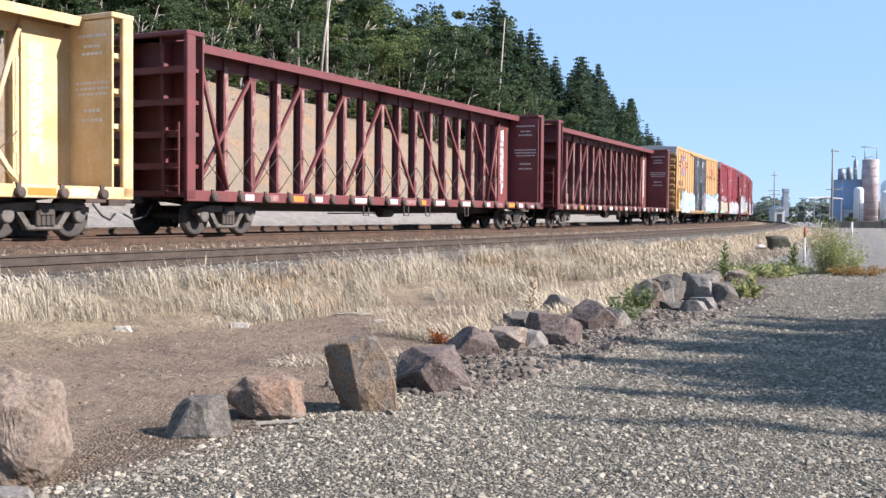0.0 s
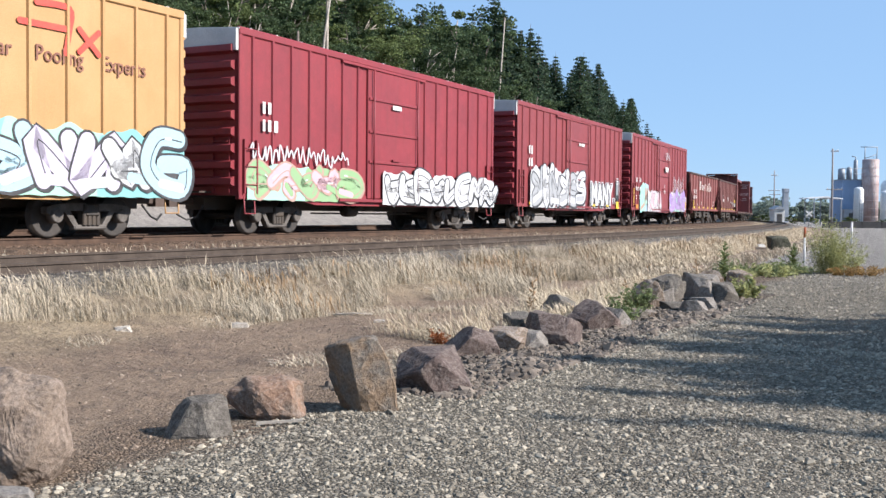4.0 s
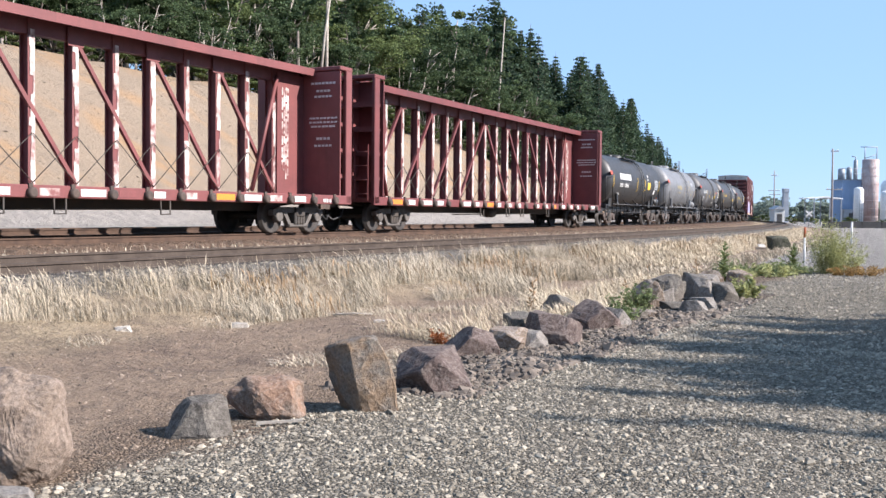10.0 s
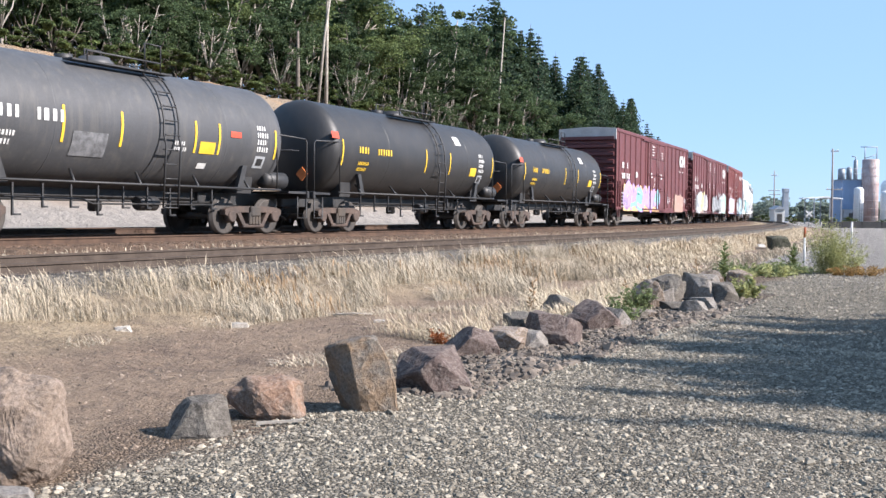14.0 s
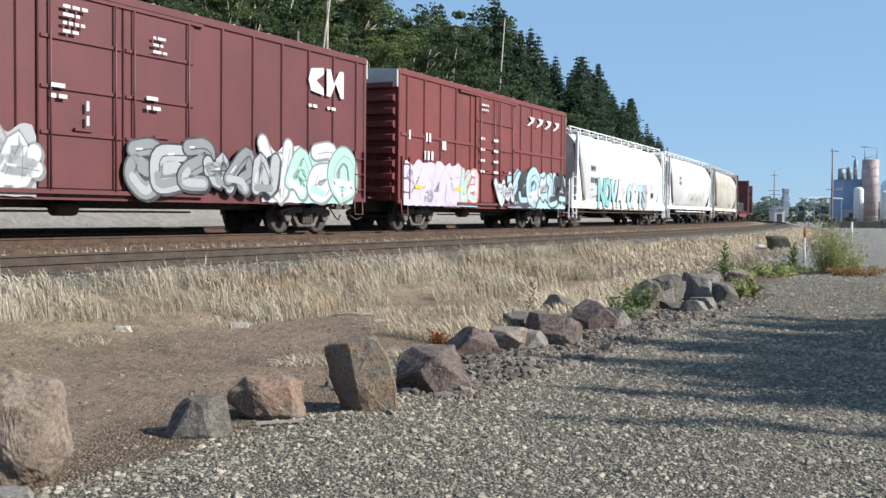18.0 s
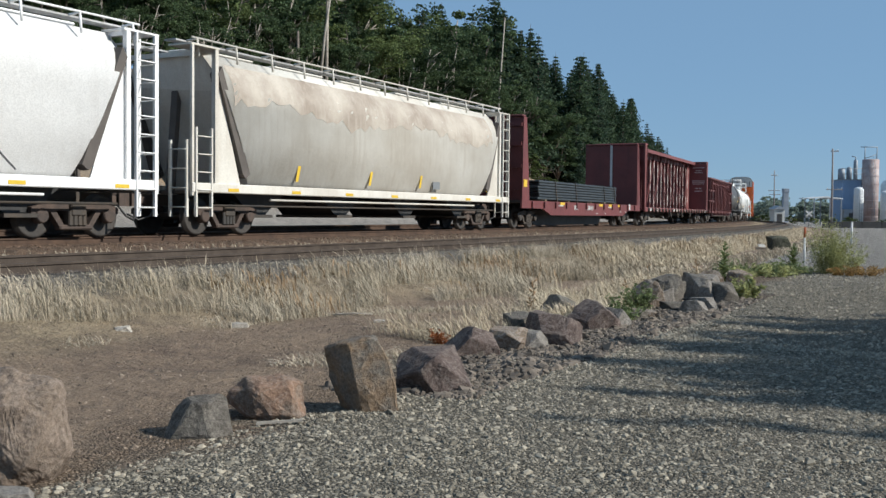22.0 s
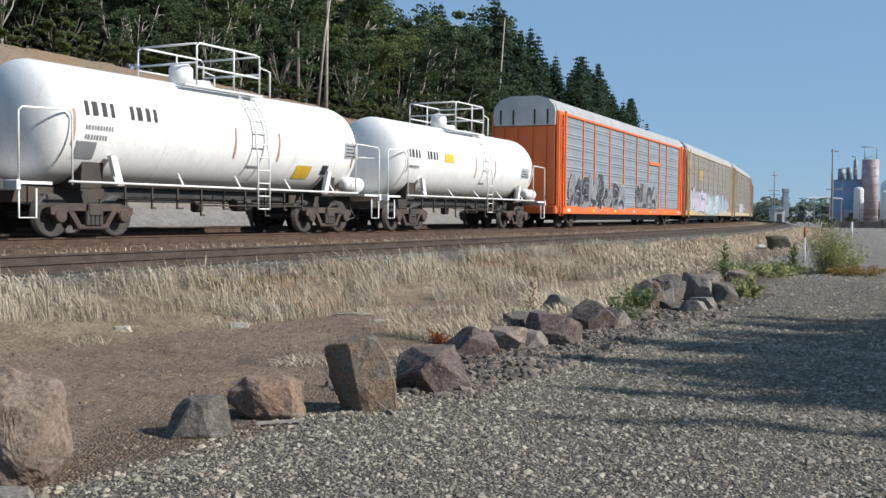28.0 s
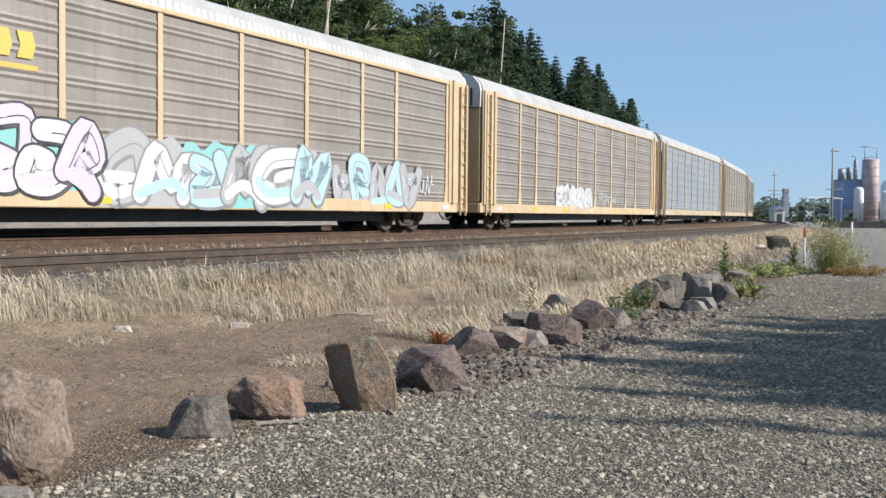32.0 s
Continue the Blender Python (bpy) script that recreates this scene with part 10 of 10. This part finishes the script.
GREY_S = paint("grey_steelwork", (0.269, 0.302, 0.344), (0.21, 0.235, 0.269), 0.6, 0.2, 0.6)
DARKW = paint("dark_low_wall", (0.042, 0.042, 0.044), (0.029, 0.029, 0.03), 0.8, 0, 0.6)
SHED_W = paint("white_shed_wall", (0.504, 0.504, 0.487), (0.42, 0.42, 0.403), 0.7, 0, 0.5)
POLE_M = paint("weathered_pole", (0.252, 0.235, 0.227), (0.185, 0.168, 0.168), 0.9, 0, 2.0)


def silo(x, y, r, h, mat, label, dome=0.5, hoops=5, frame_top=0.0):
    ob = tagged(new("silo"), label, "silo")
    ob.matrix_basis = Matrix.Translation((x, y, 0))
    prof = [(0.0, r), (h, r)] + [(h + dome * math.sin(a), r * math.cos(a)) for a in (0.4, 0.8, 1.2)] + [(h + dome, 0.01)]
    shell = part("shell", Shape().lathe(prof, 28, "z"), mat, ob)
    for k in range(hoops):
        z = h * (k + 1) / (hoops + 1)
        part("hoop", Shape().lathe([(z - 0.06, r), (z - 0.05, r + 0.05), (z + 0.05, r + 0.05), (z + 0.06, r)], 28, "z"), mat, shell)
    s = Shape()
    for dx in (-0.25, 0.25):
        s.tube([(dx, -r - 0.25, 0.3), (dx, -r - 0.25, h + 0.8)], 0.04, 6)
    for k in range(int(h / 0.6)):
        s.tube([(-0.25, -r - 0.25, 0.6 + k * 0.6), (0.25, -r - 0.25, 0.6 + k * 0.6)], 0.03, 5)
    part("ladder", s, GREY_S, ob)
    if frame_top:
        s = Shape()
        for dx in (-r * 0.75, r * 0.75):
            s.tube([(dx, 0, h), (dx, 0, h + frame_top)], 0.1, 6)
        s.tube([(-r * 1.3, 0, h + frame_top), (r * 0.8, 0, h + frame_top)], 0.1, 6).tube([(-r * 0.75, 0, h + 0.3), (r * 0.75, 0, h + 1.2)], 0.07, 6)
        part("hoist_frame", s, GREY_S, ob)
    part("plinth", Shape().lathe([(-0.3, r + 0.3), (0.25, r + 0.3)], 28, "z"), SHED_W, ob)
    return ob


def works():
    Y = 230.0
    ob = tagged(new("works_building"), "tall blue-clad works building with roof plant", "building")
    ob.matrix_basis = Matrix.Translation((90.3, Y, 0))
    part("wall", Shape().box(-2.7, 2.4, -2.5, 3.5, 0, 9.8, 0.05), BLUE_W, ob)
    for k in range(9):
        part("cladding_rib", Shape().box(-2.7 + k * 0.62, -2.62 + k * 0.62, -2.56, -2.5, 3.6, 9.7), BLUE_W, ob)
    part("roof", Shape().box(-2.9, 2.6, -2.7, 3.7, 9.8, 10.0), GREY_S, ob)
    part("loading_bay", Shape().box(-2.9, 2.0, -4.2, -2.6, 0, 3.4, 0.05), GREY_S, ob)
    part("door", Shape().box(-1.8, -0.2, -4.26, -4.2, 0, 2.6), DARKW, ob)
    for x, r, h in ((-2.0, 0.75, 2.3), (-0.3, 0.6, 2.6), (1.1, 0.45, 4.2)):
        part("roof_vessel", Shape().lathe([(10.0, r), (10.0 + h, r), (10.2 + h, r * 0.4), (10.25 + h, 0.02)], 16, "z", (x, 0, 0)), GREY_S, ob)
    s = Shape()
    for x in (-2.4, -0.9, 0.4, 1.9):
        s.tube([(x, -1.5, 10), (x, -1.5, 12.6)], 0.06, 5)
    s.tube([(-2.4, -1.5, 12.4), (1.9, -1.5, 12.4)], 0.06, 5).tube([(-2.4, -1.5, 11.2), (1.9, -1.5, 11.2)], 0.06, 5).tube([(1.1, 0, 13.6), (1.1, 0, 15.0), (0.2, 0, 15.2)], 0.12, 6)
    part("roof_railing", s, GREY_S, ob)
    silo(93.1, 226, 1.75, 14.2, RUST_S, "rust-streaked brown silo with a hoist frame", 0.2, 7, 2.8)
    silo(80.2, 200, 0.9, 7.0, WHITE_S, "slim white storage silo with a domed top", 0.5, 3)
    silo(84.6, 198, 1.0, 6.3, WHITE_S, "white storage silo beside the works", 0.5, 3)
    silo(87.0, 197, 0.45, 4.4, WHITE_S, "small white vessel beside the works", 0.3, 2)
    silo(112.0, 250, 6.0, 9.6, WHITE_S, "broad white storage tank behind the works", 2.2, 4)
    # low dark fence in front
    fw = tagged(new("low_wall"), "long low dark retaining wall before the works", "wall", kind="structure")
    for k in range(14):
        x = 58 + k * 3.0
        part("panel", Shape().box(x, x + 2.94, 158.0, 158.3, -0.2, 0.95 + 0.04 * (k % 3), 0.02), DARKW, fw)
    # canopy
    cp = tagged(new("canopy"), "open-sided pale canopy roof on posts", "canopy")
    cp.matrix_basis = Matrix.Translation((82.0, Y - 5, 0))
    part("roof", Shape().prism([(-3.7, 5.5), (-3.7, 5.75), (0, 6.1), (3.7, 5.75), (3.7, 5.5), (0, 5.85)], "y", -3, 3), WHITE_S, cp)
    for x in (-2.4, 1.0, 3.4):
        for y in (-2.8, 2.8):
            part("post", Shape().box(x - 0.1, x + 0.1, y - 0.1, y + 0.1, 0, 5.8), GREY_S, cp)
    # sheds
    for x, y, w, h, m, lab in ((80.6, 250, 1.2, 3.4, SHED_W, "small white shed far along the line"), (64.0, 252, 5.0, 3.2, GREY_S, "low grey shed beside the line")):
        sh = tagged(new("shed"), lab, "shed")
        sh.matrix_basis = Matrix.Translation((x, y, 0))
        part("wall", Shape().box(-w, w, -2, 2, 0, h, 0.04), m, sh)
        part("roof", Shape().prism([(-w - 0.3, h), (0, h + 0.9), (w + 0.3, h)], "y", -2.3, 2.3), GREY_S, sh)
        part("door", Shape().box(-0.6, 0.6, -2.06, -2.0, 0, 2.3), DARKW, sh)
    # narrow dark tower
    tw = tagged(new("tower"), "narrow dark grey tower above far trees", "tower")
    tw.matrix_basis = Matrix.Translation((99.0, 300, 0))
    part("shaft", Shape().prism([(-0.9, 0), (0.9, 0), (0.75, 9.0), (-0.55, 9.0)], "y", -0.8, 0.8), GREY_S, tw)
    part("head", Shape().box(-0.7, 0.9, -0.9, 0.9, 8.6, 9.8, 0.05), GREY_S, tw)


works()


def utility_pole(x, y, h, arms, label):
    ob = tagged(new("utility_pole"), label, "utility pole", "utility poles along the line")
    ob.matrix_basis = Matrix.Translation((x, y, 0))
    part("pole", Shape().tube([(0, 0, -0.3), (0.05, 0, h * 0.5), (0, 0, h)], [0.19, 0.16, 0.11], 10), POLE_M, ob)
    for z, w, off in arms:
        arm = part("crossarm", Shape().box(-w + off, w + off, -0.07, 0.07, z - 0.07, z + 0.07, 0.01), POLE_M, ob)
        for k in (-0.85, -0.4, 0.4, 0.85):
            part("insulator", Shape().lathe([(z + 0.07, 0.04), (z + 0.2, 0.06), (z + 0.26, 0.03)], 8, "z", (k * w + off, 0, 0)), WHITE_S, arm)


utility_pole(60.0, 160.0, 12.2, ((11.8, 0.6, 0.3), (5.9, 1.3, 0.4)), "tall weathered utility pole with two crossarms")
utility_pole(83.0, 260.0, 13.2, ((12.0, 0.8, 0), (8.2, 1.5, 0), (7.2, 1.4, 0.2)), "far weathered utility pole with crossarms")


# a level-crossing sign
cs = tagged(new("crossing_sign"), "white crossed-board railway crossing sign on a post", "sign")
cs.matrix_basis = Matrix.Translation((53.0, 150.0, 0))
part("post", Shape().tube([(0, 0, -0.2), (0, 0, 2.5)], 0.06, 8), GREY_S, cs)
for turn in (40, -40):
    part("board", Shape().box(-0.6, 0.6, -0.03, -0.01 if turn > 0 else -0.02, -0.11, 0.11, 0.0), POSTW, cs, at=pose(0, -0.06 if turn > 0 else -0.1, 2.1, 0, turn, 0))


# ---------------------------------------------------------------- far trees
def far_woods():
    """Far trees joined into one mesh, then the low shrubs before them."""
    rng = random.Random(9)
    vs, fs, mats, o = [], [], [], 0
    for k in range(170):
        key = rng.choice(("leaf1", "leaf2", "leaf1", "fir1")) if k < 90 else "shrub"
        crown = TREE_KINDS[key][1]
        h = rng.uniform(7.5, 11.5) / (16 if key == "fir1" else 12) if k < 90 else rng.uniform(1.5, 2.2)
        m = np.array(Matrix.Translation((100 + (k if k < 90 else (k - 90) * 1.12) * 1.6 + rng.uniform(-1, 1), 345 + rng.uniform(-20, 30) - (0 if k < 90 else 25), -2.6 if k < 90 else -1.0)) @ Matrix.Rotation(rng.uniform(0, 6.28), 4, "Z") @ Matrix.Diagonal((h * 1.15, h * 1.15, h, 1)))
        v = np.empty(len(crown.vertices) * 3)
        crown.vertices.foreach_get("co", v)
        v = v.reshape(-1, 4, 3)[::2].reshape(-1, 3)
        c = np.repeat(v.reshape(-1, 4, 3).mean(1), 4, 0)
        v = (c + (v - c) * 1.7) @ m[:3, :3].T + m[:3, 3]
        vs.append(v)
        fs.append(np.arange(len(v)).reshape(-1, 4) + o)
        o += len(v)
    # distance haze is put into the leaf colour by paling it
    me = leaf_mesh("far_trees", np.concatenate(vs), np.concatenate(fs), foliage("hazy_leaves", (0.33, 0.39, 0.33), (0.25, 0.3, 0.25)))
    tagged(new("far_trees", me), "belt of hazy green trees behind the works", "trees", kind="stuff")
    for k in range(16):
        x = 55 + k * 2.3
        trunk, crown, label = TREE_KINDS["shrub"]
        ob = tagged(new("shrub"), "dark low shrub beside the far track", "shrub", "far shrubs along the line")
        h = rng.uniform(0.35, 0.6)
        ob.matrix_basis = Matrix.Translation((x + rng.uniform(-0.8, 0.8), 188 + rng.uniform(-6, 10), -0.1)) @ Matrix.Rotation(rng.uniform(0, 6.28), 4, "Z") @ Matrix.Diagonal((h * 1.5, h * 1.5, h, 1))
        part("trunk", trunk, None, ob)
        part("crown", crown, None, ob)


far_woods()


# ---------------------------------------------------------------- what moves
def motions():
    """The train rolls past at about 37 miles an hour, slowing a little."""
    for car, s16 in CARS:
        rows = []
        for k in range(33):
            tau = k - 16.0
            s = s16 - (16.591 * tau - 0.01429 * tau * tau)
            q = place(P_MAIN, s)
            rows.append((float(k), Matrix.Translation((q.x, q.y, RAIL)) @ Matrix.Rotation(yaw_at(s), 4, "Z")))
        walk(car, rows)


motions()
